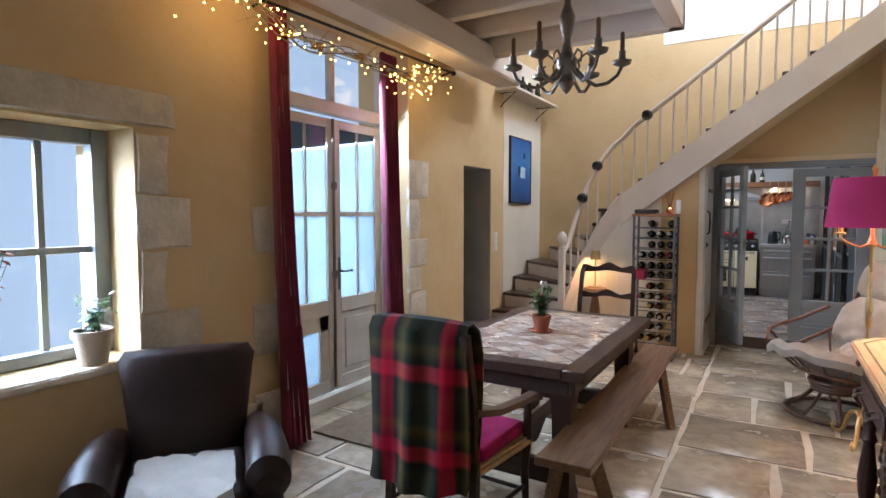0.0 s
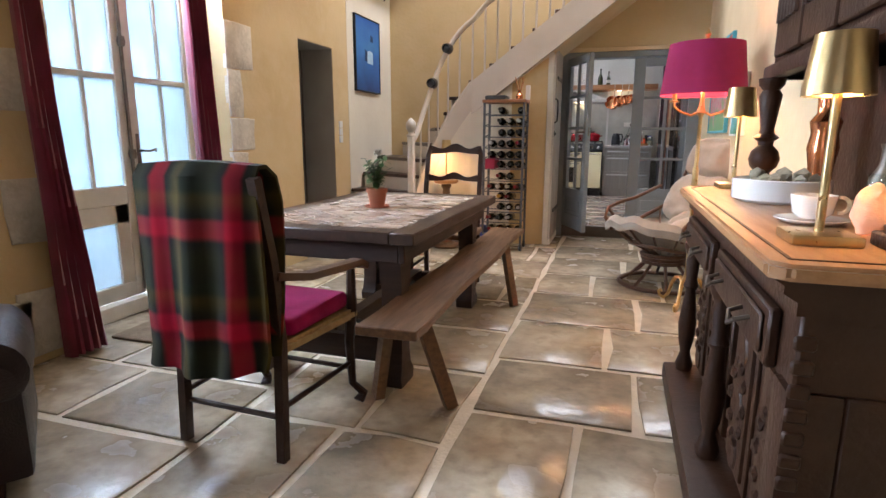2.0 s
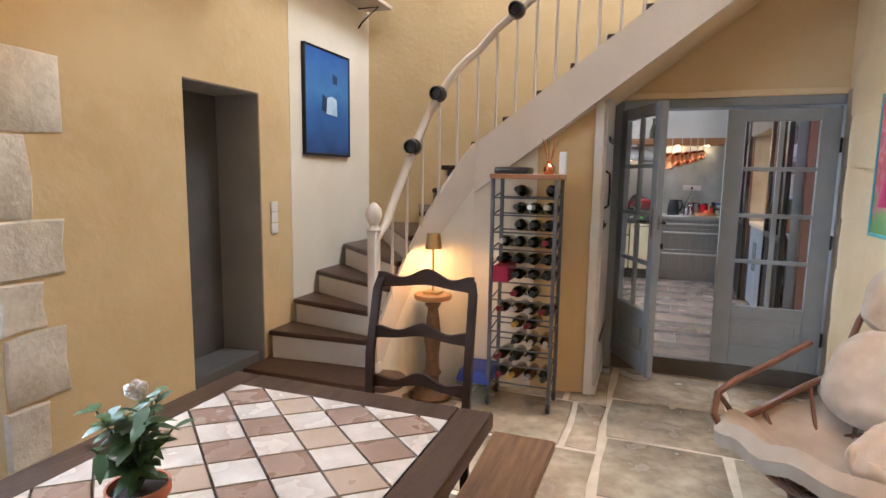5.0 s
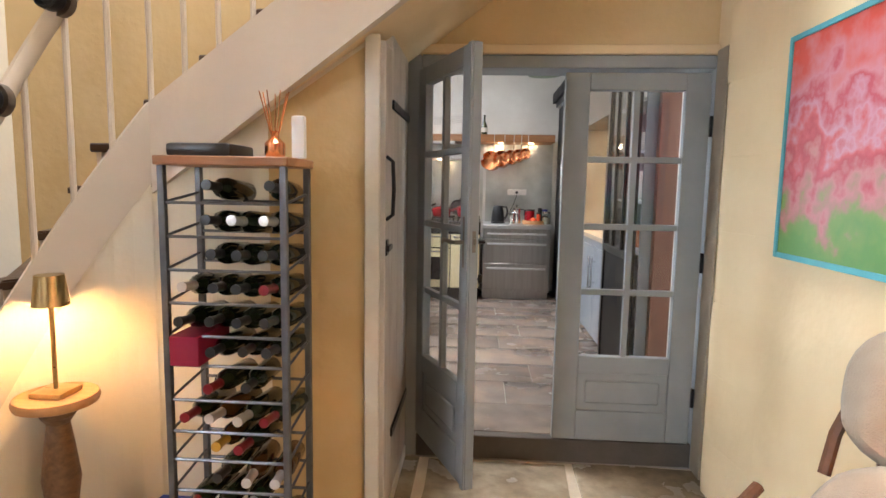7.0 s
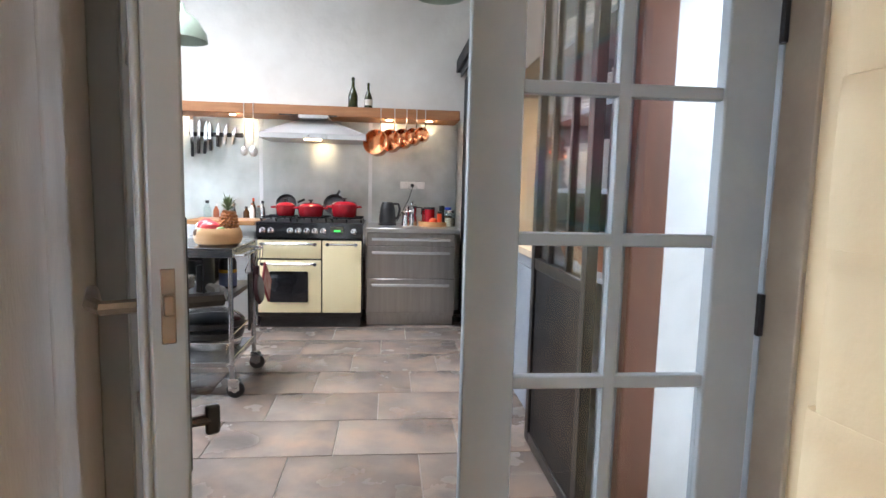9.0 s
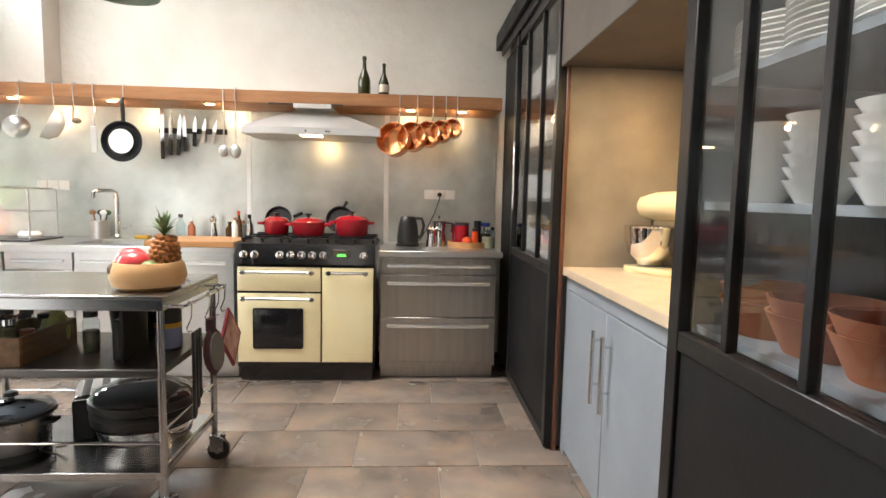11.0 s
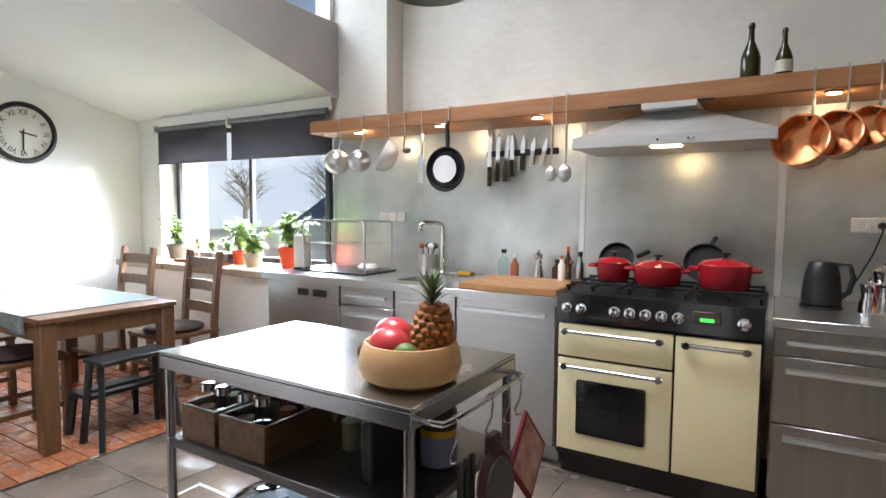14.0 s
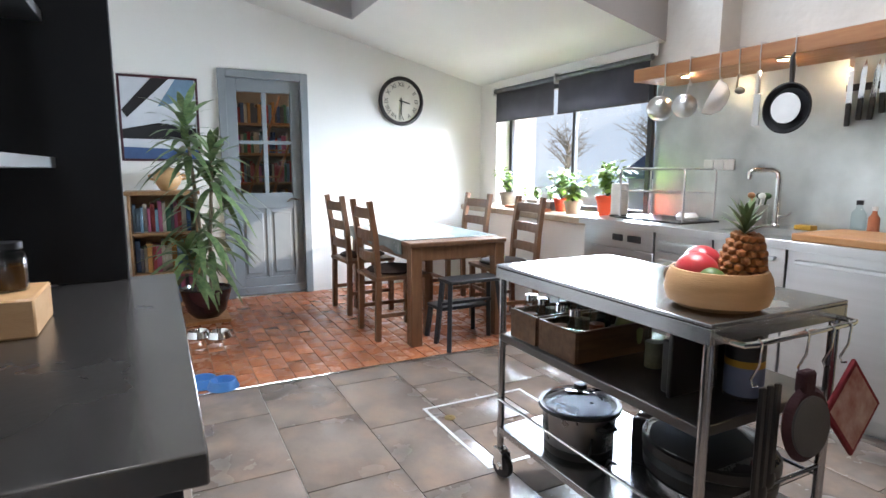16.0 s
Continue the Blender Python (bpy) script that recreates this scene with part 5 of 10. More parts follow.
for y in (2.18, SY1 - .10):
    bm = B()
    lathe(bm, [(.035, .09), (.04, .12), (.03, .15), (.022, .18), (.034, .24), (.04, .32), (.026, .44), (.022, .48), (.034, .50), (.024, .53), (.03, .62), (.026, .64), (.034, .66), (.042, .68), (.042, .70)], (SX + .075, y, 0), 14)
    wpart("turned_column", bm, CARVED, sb)
for y0, y1 in ((SY0 + .16, 2.12), (2.24, SY1 - .15)):
    dr = B()
    box(dr, SX + .035, SX + .06, y0, y1, .70, .83, .006)
    box(dr, SX + .025, SX + .035, y0 + .03, y1 - .03, .72, .81, .006)
    dw = wpart("drawer", dr, CARVED, sb)
    yc = (y0 + y1) / 2
    for k in (-.17, .17):
        bm = B()
        tube(bm, [(SX + .025, yc + k - .04, .775), (SX - .005, yc + k - .035, .765), (SX - .012, yc + k, .745), (SX - .005, yc + k + .035, .765), (SX + .025, yc + k + .04, .775)], .006, 6)
        wpart("drop_handle", bm, PEWTER, dw, "dark metal drop handle")
    for ya, yb in ((y0, (y0 + y1) / 2 - .005), ((y0 + y1) / 2 + .005, y1)):
        bm = B()
        box(bm, SX + .125, SX + .15, ya, yb, .13, .68, .005)
        for q in (.03, .06):
            box(bm, SX + .125 - q * .35, SX + .126, ya + q, yb - q, .13 + q, .68 - q, .008, seg=2)
        yc2, w2 = (ya + yb) / 2, (yb - ya)
        for z in (.24, .40, .56):
            lathe(bm, [(.0, .0), (.02, .004), (.05, .004), (.058, -.004), (.04, -.012)], (0, 0, 0), 14, m=Matrix.Translation((SX + .102, yc2, z)) @ Matrix.Rotation(radians(-90), 4, "Y"))
        for k in range(10):
            a = k * .628
            ball(bm, (SX + .100, yc2 + .075 * math.cos(a), .40 + .12 * math.sin(a)), .022, 1, (.6, 1, 1.1))
        wpart("carved_door", bm, CARVED, sb)
# hutch on turned columns
HX = 0.70
bm = B()
box(bm, HX, EX - .012, SY0 + .10, 2.90, 1.40, 2.42, .008)
box(bm, HX - .03, EX - .012, SY0 + .07, 2.93, 1.40, 1.455, .012, seg=2)
box(bm, HX - .035, EX - .012, SY0 + .06, 2.94, 2.36, 2.46, .02, seg=2)
box(bm, EX - .04, EX - .012, SY0 + .12, 2.88, SZ, 1.40)
wpart("hutch", bm, CARVED, sb)
for k in range(4):
    y0 = SY0 + .16 + k * .345
    bm = B()
    box(bm, HX - .02, HX + .002, y0, y0 + .325, 1.48, 2.33, .006)
    hd_ = wpart("hutch_door", bm, CARVED, sb, "dark carved linenfold door")
    for q in range(6):
        bm = B()
        tube(bm, [(HX - .022, y0 + .06 + q * .042, 1.60), (HX - .024, y0 + .06 + q * .042, 2.20)], .014, 8)
        wpart("linenfold_strip", bm, CARVED, hd_)
for y in (SY0 + .22, 2.82):
    bm = B()
    box(bm, HX - .015 - .055, HX - .015 + .055, y - .055, y + .055, SZ, SZ + .03, .004)
    lathe(bm, [(.05, .03), (.052, .045), (.03, .06), (.026, .075), (.05, .10), (.058, .13), (.05, .16), (.028, .185), (.03, .20), (.048, .215), (.03, .23), (.026, .25), (.036, .33), (.042, .38), (.03, .40), (.046, .42), (.05, .445)], (HX - .015, y, SZ), 18)
    wpart("hutch_column", bm, CARVED, sb, "bulbous turned walnut column")


def brass_lamp(x, y, z, power, h=.42, s=1.0, label="brass table lamp with metal shade, lit"):
    t = thing("table_lamp", (x, y, z), label, "lamp", "brass cordless lamps")
    bm = B()
    box(bm, -.065 * s, .065 * s, -.065 * s, .065 * s, 0, .022 * s, .005, seg=2)
    part("base", bm, BRASS, t)
    bm = B()
    tube(bm, [(0, 0, .02), (0, 0, h - .07)], .009 * s, 10)
    part("stem", bm, BRASS, t)
    bm = B()
    lathe(bm, [(.066 * s, h - .12 * s), (.052 * s, h), (.048 * s, h), (.062 * s, h - .12 * s)], (0, 0, 0), 24, cap=False)
    lathe(bm, [(.0005, h - .003), (.05 * s, h - .003), (.05 * s, h), (.0005, h)], (0, 0, 0), 24)
    part("shade", bm, BRASS, t, "conical brass shade")
    bm = B()
    ball(bm, (0, 0, h - .075 * s), .018 * s, 2)
    part("bulb", bm, WARMGLOW, t)
    bulb("lamp_light", (x, y, z + h - .10 * s), power)
    return t


brass_lamp(0.535, 1.58, SZ, 9.0)
brass_lamp(0.60, 2.93, SZ, 9.0, label="brass table lamp near the far end, lit")
bm = B()
lathe(bm, [(.13, 0), (.15, .01), (.152, .075), (.145, .078), (.142, .02), (.0, .018)], (0.66, 2.42, SZ), 28, cap=False)
solo("white_dish", bm, PORCELAIN, "round white dish on the sideboard", "dish")
bm = B()
for k in range(16):
    a = k * 2.4
    ball(bm, (0.66 + .022 * k ** .55 * math.cos(a) * 1.1, 2.42 + .022 * k ** .55 * math.sin(a) * 1.1, SZ + .055 + .015 * (k % 3)), .026, 1, wob=.4)
solo("potpourri", bm, BARK, "dried brown seed heads in the dish", "potpourri", kind="stuff")
bm = B()
lathe(bm, [(.03, 0), (.07, .006), (.085, .014), (.082, .016), (.04, .010), (.0, .01)], (0.60, 1.86, SZ), 24, cap=False)
solo("saucer", bm, PORCELAIN, "white porcelain saucer under the cup", "saucer")
bm = B()
lathe(bm, [(.03, .016), (.045, .03), (.052, .075), (.048, .075), (.04, .03), (.0, .022)], (0.60, 1.86, SZ), 20, cap=False)
tube(bm, arc((0.66, 1.86, SZ + .05), .02, -100, 100, 8), .005, 6)
solo("teacup", bm, PORCELAIN, "white porcelain teacup on a saucer", "cup")
bm = B()
ball(bm, (0.68, 1.72, SZ + .055), .05, 3, (.85, .8, 1.1), .35)
solo("salt_lamp", bm, mat("pink_salt", (0.75, 0.42, 0.28), (0.62, 0.30, 0.18), 0.6, scale=15, bump=0.6, bscale=30, emit=(1.0, 0.45, 0.2), power=0.12), "glowing pink rock salt lamp", "lamp")
bm = B()
lathe(bm, [(.045, 0), (.05, .02), (.035, .05), (.04, .12), (.05, .18), (.042, .23), (.05, .27), (.03, .30), (.032, .33), (.034, .36), (.02, .385), (.0, .39)], (0.80, 2.52, SZ), 14)
solo("bronze_figurine", bm, COPPER, "small polished bronze figurine", "figurine")
for x, y, h, m in ((0.86, 1.74, .22, BLACKPLASTIC), (0.84, 1.95, .17, PEWTER), (0.86, 2.15, .20, PEWTER), (0.80, 2.05, .12, JAR), (.82, 1.60, .19, PORCELAIN)):
    bm = B()
    lathe(bm, [(.03, 0), (.04, .01), (.042, h * .5), (.022, h * .7), (.02, h * .92), (.026, h)], (x, y, SZ), 16)
    solo("vase", bm, m, "small vase standing at the back of the sideboard", "vase")

# floor lamp with crimson shade
fl = thing("floor_lamp", (0.62, 4.36, 0), "brass floor lamp with wide crimson shade and scrolled feet", "lamp")
for a in (10, 130, 250):
    bm = B()
    ca, sa = math.cos(radians(a)), math.sin(radians(a))
    pr = [(.02, .16), (.05, .20), (.09, .19), (.12, .14), (.15, .05), (.19, .012), (.23, .02), (.245, .05), (.225, .065), (.21, .05)]
    tube(bm, [(.62 + r * ca, 4.36 + r * sa, z) for r, z in pr], [.014, .015, .014, .013, .012, .012, .011, .010, .008, .006], 8)
    wpart("foot", bm, OLDGOLD, fl, "scrolled metal foot")
bm = B()
lathe(bm, [(.025, .14), (.035, .18), (.02, .21), (.011, .24), (.011, .78), (.02, .80), (.02, .96), (.013, .98), (.011, 1.30), (.03, 1.33), (.018, 1.37), (.012, 1.40), (.012, 1.80), (.02, 1.82), (.006, 1.85)], (.62, 4.36, 0), 14)
wpart("pole", bm, BRASS, fl)
for s in (-1, 1):
    bm = B()
    tube(bm, [(.62, 4.36, 1.34), (.62 + s * .06, 4.36, 1.31), (.62 + s * .13, 4.36, 1.335), (.62 + s * .17, 4.36, 1.37), (.62 + s * .17, 4.36, 1.40)], .008, 8)
    lathe(bm, [(.03, 1.395), (.032, 1.405), (.014, 1.41), (.014, 1.47)], (.62 + s * .17, 4.36, 0), 12)
    wpart("candle_arm", bm, OLDGOLD, fl)
bm = B()
lathe(bm, [(.265, 1.44), (.225, 1.76), (.222, 1.76), (.262, 1.44)], (.62, 4.36, 0), 40, cap=False)
sh = wpart("shade", bm, SHADE_PINK, fl, "wide crimson fabric shade")
for s in (-1, 1):
    bm = B()
    lathe(bm, [(.01, 1.47), (.022, 1.50), (.018, 1.545), (.0, 1.57)], (.62 + s * .17, 4.36, 0), 12)
    wpart("bulb", bm, WARMGLOW, fl)
    bulb("lamp_light", (.62 + s * .10, 4.36, 1.50), 13.0)


# rattan swivel chair
def papasan():
    c = thing("rattan_chair", (0.51, 4.93, 0), "round rattan swivel chair with beige cushions", "armchair", turn=228)
    bm = B()
    tube(bm, arc((0, 0, .018), .33, 0, 360, 32, "xy"), .017, 8)
    part("base_ring", bm, RATTAN, c)
    for k in range(8):
        a = 2 * math.pi * k / 8
        bm = B()
        tube(bm, [(.33 * math.cos(a), .33 * math.sin(a), .02), (.23 * math.cos(a), .23 * math.sin(a), .09), (.13 * math.cos(a), .13 * math.sin(a), .2)], .013, 8)
        part("base_spoke", bm, RATTAN, c)
    for z, r in ((.195, .15), (.225, .16), (.255, .17)):
        bm = B()
        tube(bm, arc((0, 0, z), r, 0, 360, 28, "xy"), .016, 8)
        part("swivel_ring", bm, RATTAN, c)
    # bowl: tilted oval rim, backrest towards -x
    def rim(a, k=1.0, drop=0.0):
        x, y = math.cos(a), math.sin(a)
        back = max(0, -x)
        return (.43 * x * k - .10 * back * k, .42 * y * k, .44 + .06 * x + .34 * back ** 1.5 * k - drop)
    bm = B()
    tube(bm, [rim(2 * math.pi * i / 48) for i in range(49)], .017, 8)
    part("rim", bm, RATTAN, c)
    bm = B()
    tube(bm, [rim(2 * math.pi * i / 48, .62, .15) for i in range(49)], .014, 8)
    part("lower_rim", bm, RATTAN, c)
    for k in range(14):
        a = 2 * math.pi * k / 14
        bm = B()
        tube(bm, [rim(a), rim(a, .8, .085), rim(a, .6, .15), (rim(a, .3)[0], rim(a, .3)[1], .275)], .009, 6)
        part("bowl_rib", bm, RATTAN, c)
    bm = B()
    pts = [(-.50 + .10 * math.cos(t) * 0 - .14 * f, .26 * math.sin(t), .78 + .36 * math.cos(t) * 1.0 * 1.0) for t in [radians(q) for q in range(-90, 91, 15)] for f in (math.cos(t),)]
    tube(bm, pts, .015, 8)
    part("back_hoop", bm, RATTAN, c)
    for y in (-.16, -.08, 0, .08, .16):
        bm = B()
        top = .78 + .36 * math.cos(math.asin(min(1, abs(y) / .26)))
        tube(bm, [(-.50, y, .74), (-.56, y, .78 + (top - .78) * .5), (-.50 - .14 * math.cos(math.asin(abs(y) / .26)), y, top)], .008, 6)
        part("back_spindle", bm, RATTAN, c)
    for s in (-1, 1):
        bm = B()
        tube(bm, [(.24, s * .33, .42), (.29, s * .37, .53), (.23, s * .40, .60), (.08, s * .42, .63), (-.12, s * .42, .66), (-.36, s * .36, .76)], .015, 8)
        tube(bm, [(.23, s * .40, .60), (.15, s * .41, .53), (.06, s * .42, .44)], .012, 8)
        part("armrest", bm, RATTAN, c, "bent cane armrest")
    def pad(name, x, y, z, rx, ry, rz, tilt, seed):
        bm = B()
        ball(bm, (0, 0, 0), 1.0, 4)
        for v in bm.verts:
            p = v.co.copy()
            q = Vector((rx * abs(p.x) ** .75 * (1 if p.x > 0 else -1), ry * abs(p.y) ** .75 * (1 if p.y > 0 else -1), rz * p.z * (1 - .35 * (max(abs(p.x), abs(p.y)) ** 6))))
            q.z += .012 * math.sin(p.y * 7 + 2 * p.x) + .02 * noise.noise(p * 3 + Vector((seed, 0, 0))) + .010 * noise.noise(p * 8 + Vector((0, seed, 0)))
            v.co = q
        bmesh.ops.transform(bm, matrix=Matrix.Translation((x, y, z)) @ Matrix.Rotation(radians(tilt), 4, "Y"), verts=bm.verts[:])
        return part(name, bm, LINEN, c, "puffy beige cotton cushion")
    bm = B()
    rows = []
    for k in range(13):
        q = .04 + 1.06 * k / 12
        ring = []
        for i in range(60):
            a = 2 * math.pi * i / 60
            fold = .009 * math.sin(9 * a + 1.5 * math.sin(3 * a)) * q * q
            x_, y_, z_ = rim(a, q, .20 * max(0, 1 - q * q))
            z_ -= .16 * max(0, -math.cos(a)) * q + .02 * abs(math.sin(a)) * q
            puff = .038 + .05 * max(0, math.cos(a)) * q + .045 * math.sin(math.pi * min(1, q)) + fold + .02 * noise.noise((x_ * 5, y_ * 5, 2))
            if k == 12:
                puff -= .05
            ring.append((x_, y_, z_ + puff))
        rows.append(ring)
    under = [[(p[0] * .985, p[1] * .985, p[2] - .055) for p in r] for r in reversed(rows)]
    loft(bm, rows + under, cap=True)
    part("seat_cushion", bm, LINEN, c, "puffy beige cotton bowl cushion with folds")
    pad("lap_cushion", -.04, .16, .50, .17, .15, .065, 22, 5)
    pad("back_cushion", -.36, 0, .67, .23, .28, .10, 56, 12)
    pad("head_cushion", -.55, 0, .99, .18, .25, .08, 72, 15)


papasan()


# ---- wine rack with bottles ----
RX0, RX1, RY0, RY1, RT = -1.205, -.805, 5.90, 6.14, 1.50
wr = thing("wine_rack", (-.98, 5.95, 0), "tall grey steel wine rack on castors, nearly full", "rack")
for x in (RX0, RX1):
    for y in (RY0, RY1):
        bm = B()
        box(bm, x - .011, x + .011, y - .011, y + .011, .06, RT, .002)
        wpart("post", bm, RACKMETAL, wr)
        bm = B()
        lathe(bm, [(.0, -.012), (.03, -.012), (.034, -.006), (.034, .006), (.03, .012), (.0, .012)], (0, 0, 0), 14, m=Matrix.Translation((x, y, .035)) @ Matrix.Rotation(radians(90), 4, "Y"))
        wpart("castor", bm, BLACKPLASTIC, wr)
bm = B()
box(bm, RX0 - .02, RX1 + .02, RY0 - .02, RY1 + .02, RT, RT + .03, .004)
wpart("top_board", bm, SHELFWOOD, wr, "thin brown wooden top board")
rng = random.Random(4)
levels = [1.40, 1.29, 1.18, 1.07, .96, .86, .74, .63, .53, .42, .31, .19]
for li, z in enumerate(levels):
    bm = B()
    for y in (RY0, RY1):
        tube(bm, [(RX0, y, z - .02), (RX1, y, z - .02)], .0055, 6)
    for x in (RX0, RX1):
        tube(bm, [(x, RY0, z - .02), (x, RY1, z + .01)], .005, 6)
    wpart("shelf_wire", bm, RACKMETAL, wr)


def bottle_mesh(neck):
    """Lying bottle, neck towards -y, about its middle."""
    bm = B()
    lathe(bm, [(.0, .15), (.034, .148), (.038, .14), (.038, -.03), (.032, -.06), (.017, -.085), (.0145, -.10), (.0145, -.15), (.017, -.152), (.017, -.165), (.0, -.166)], (0, 0, 0), 14,
          m=Matrix.Rotation(radians(-90), 4, "X"))
    for f in bm.faces:
        f.material_index = 1 if f.calc_center_median().y < -.09 else 0
    return bm


kinds = [(BOTTLE, BLACKPLASTIC), (BOTTLE, BOTTLE_R), (BOTTLE_B, FOIL_Y), (BOTTLE, FOIL_W), (BOTTLE_B, FOIL_W), (BOTTLE, BLACKPLASTIC)]
protos = []
for kd in kinds:
    protos.append(mesh_of("wine_bottle", bottle_mesh(0), list(kd)))
for li, z in enumerate(levels):
    for k in range(4):
        if (li == 0 and k in (0, 2)) or (li == 5 and k == 0) or rng.random() < .06:
            continue
        if li in (1, 2, 6) and k == 0:
            continue
        ob = new("wine_bottle", protos[rng.choice((0, 0, 0, 1, 5, 5, 3)) if li < 7 else rng.choice((0, 1, 2, 3, 4, 5))])
        ob.matrix_world = pose(RX0 + .065 + k * .096, 6.03 + rng.uniform(-.015, .015), z + .024, -5, 0, rng.uniform(-6, 6))
        tagged(ob, "dark glass wine bottle lying in the steel rack", "bottle", "bottles in the wine rack")
bm = B()
box(bm, RX0 + .02, RX0 + .12, RY0 - .03, RY0 + .2, .845, .945, .003)
solo("wine_box", bm, mat("crimson_card", (0.30, 0.008, 0.045), rough=0.6, bump=0.05), "small crimson cardboard wine box in the rack", "box")
bm = B()
box(bm, RX0 - .01, RX0 + .21, 5.94, 6.14, RT + .03, RT + .075, .015, seg=2)
solo("wifi_box", bm, BLACKPLASTIC, "flat black plastic media box on the rack", "media box")
bm = B()
lathe(bm, [(.03, 0), (.034, .01), (.034, .05), (.014, .07), (.014, .085), (.018, .09)], (-.875, 6.02, RT + .03), 14)
for k in range(7):
    a = k * .9
    tube(bm, [(-.875, 6.02, RT + .06), (-.875 + .05 * math.cos(a), 6.02 + .04 * math.sin(a), RT + .25)], .002, 5)
solo("reed_diffuser", bm, COPPER, "small amber reed diffuser with sticks", "diffuser")
bm = B()
box(bm, -.81, -.765, 5.99, 6.02, RT + .03, RT + .17, .008, seg=2)
box(bm, -.80, -.775, 5.988, 5.992, RT + .12, RT + .155)
solo("remote_control", bm, WHITEPLASTIC, "white remote control standing on the rack", "remote")

# pedestal table with lamp
pt = thing("pedestal_table", (-1.605, 5.90, 0), "turned honey-coloured wooden pedestal table", "table")
bm = B()
lathe(bm, [(.0, 0), (.135, 0), (.145, .02), (.13, .045), (.07, .06), (.05, .09), (.045, .14), (.065, .17), (.05, .2), (.045, .3), (.06, .42), (.045, .55), (.035, .62), (.055, .65), (.05, .68)], (-1.605, 5.90, 0), 20)
wpart("column", bm, BENCH, pt)
bm = B()
lathe(bm, [(.0, .68), (.10, .68), (.125, .69), (.13, .705), (.125, .72), (.0, .722)], (-1.605, 5.90, 0), 28)
wpart("tabletop", bm, BUTCHER, pt)
brass_lamp(-1.605, 5.90, .722, 14.0, h=.41, s=.85, label="slim brass cordless lamp on the pedestal, lit")
bm = B()
loft(bm, [[(-1.40, 5.90, 0), (-1.22, 5.90, 0), (-1.22, 6.17, 0), (-1.40, 6.17, 0)], [(-1.42, 5.88, .14), (-1.20, 5.88, .14), (-1.20, 6.19, .14), (-1.42, 6.19, .14)]])
solo("storage_tub", bm, JAR, "clear plastic tub on the floor", "box")
bm = B()
loft(bm, [[(-1.43, 5.87, .14), (-1.19, 5.87, .14), (-1.19, 6.20, .14), (-1.43, 6.20, .14)], [(-1.41, 5.90, .22), (-1.21, 5.90, .22), (-1.21, 6.17, .22), (-1.41, 6.17, .22)]])
bmesh.ops.bevel(bm, geom=bm.edges[:], offset=.01, segments=2, affect="EDGES")
solo("tub_lid", bm, BLUEPLASTIC, "blue plastic lid on the clear tub", "lid")

# ---- curtains, rod, garland, chandelier ----
def curtain(y0, y1, x, z0, z1, label, lean=0.0, flare=.35):
    rows = []
    for j in range(15):
        f = j / 14
        z = z1 + (z0 - z1) * f
        row = []
        for i in range(41):
            g = i / 40
            w = (y1 - y0) * (1 + flare * max(0, f - .55))
            y = y0 + w * g + lean * f
            row.append((x + (.03 + .012 * f) * math.sin(g * 2 * math.pi * 4.5 + .6 * math.sin(f * 4)) + .01 * noise.noise((g * 5, f * 4, 0)) + .05 * max(0, f - .8), y, z))
        rows.append(row)
    drape("curtain", rows, label, "curtain", VELVET, .006)


curtain(2.235, 2.35, WX + .10, .02, 2.78, "crimson velvet curtain reaching the stone floor", .06, 1.8)
curtain(3.35, 3.54, WX + .10, .03, 2.78, "crimson velvet curtain drawn to the side of the door", .08)
cr = thing("curtain_rod", (WX + .10, 3.2, 2.80), "dark iron curtain rod above the garden door", "rod")
bm = B()
tube(bm, [(WX + .10, 2.1, 2.80), (WX + .10, 4.5, 2.86)], .011, 8)
ball(bm, (WX + .10, 2.1, 2.80), .025, 2)
ball(bm, (WX + .10, 4.5, 2.86), .025, 2)
wpart("rod", bm, BLACKMETAL, cr)
for y in (2.2, 4.45):
    bm = B()
    tube(bm, [(WX + .10, y, 2.80 + .025 * (y - 2.1)), (WX, y, 2.78 + .025 * (y - 2.1))], .009, 8)
    wpart("bracket", bm, BLACKMETAL, cr)

gl = thing("light_garland", (-2.5, 2.9, 2.6), "twig garland with warm fairy lights and dried flowers", "garland")
rng = random.Random(8)
def gpath(f):
    y = 1.55 + 2.55 * f
    return Vector((WX + .16 + .05 * math.sin(f * 9), y, 2.74 - .08 * math.sin(f * math.pi) + .04 * math.sin(f * 14) - .04 * f))
bm = B()
for k in range(5):
    tube(bm, [gpath(i / 30) + Vector((.03 * math.sin(i * .5 + k), .02 * math.cos(i * .7 + k * 2), .04 * math.sin(i * .35 + k * 1.7))) for i in range(31)], .004, 5)
for k in range(90):
    p = gpath(rng.random())
    d = Vector((rng.uniform(-.4, .8), rng.uniform(-1, 1), rng.uniform(-.8, .8))).normalized() * rng.uniform(.06, .2)
    tube(bm, [p, p + d * .5 + Vector((0, 0, .01)), p + d], [.003, .002, .001], 4)
wpart("twigs", bm, BARK, gl)["kind"] = "stuff"
bm = B()
for k in range(170):
    f = rng.choice((rng.gauss(.15, .12), rng.gauss(.85, .10), rng.random()))
    p = gpath(min(max(f, 0), 1)) + Vector((rng.uniform(-.06, .12), rng.uniform(-.1, .1), rng.gauss(-.02, .07)))
    ball(bm, p, .0065, 1)
wpart("fairy_lights", bm, FAIRY, gl)["kind"] = "stuff"
bm = B()
for f in (.12, .3, .42, .6, .8, .9):
    p = gpath(f)
    for k in range(14):
        a = k * 2.4
        ball(bm, p + Vector((.03 * math.cos(a), .035 * math.sin(a), .02 * math.sin(k * 1.7))), .018, 1, (1, 1, .6), .4)
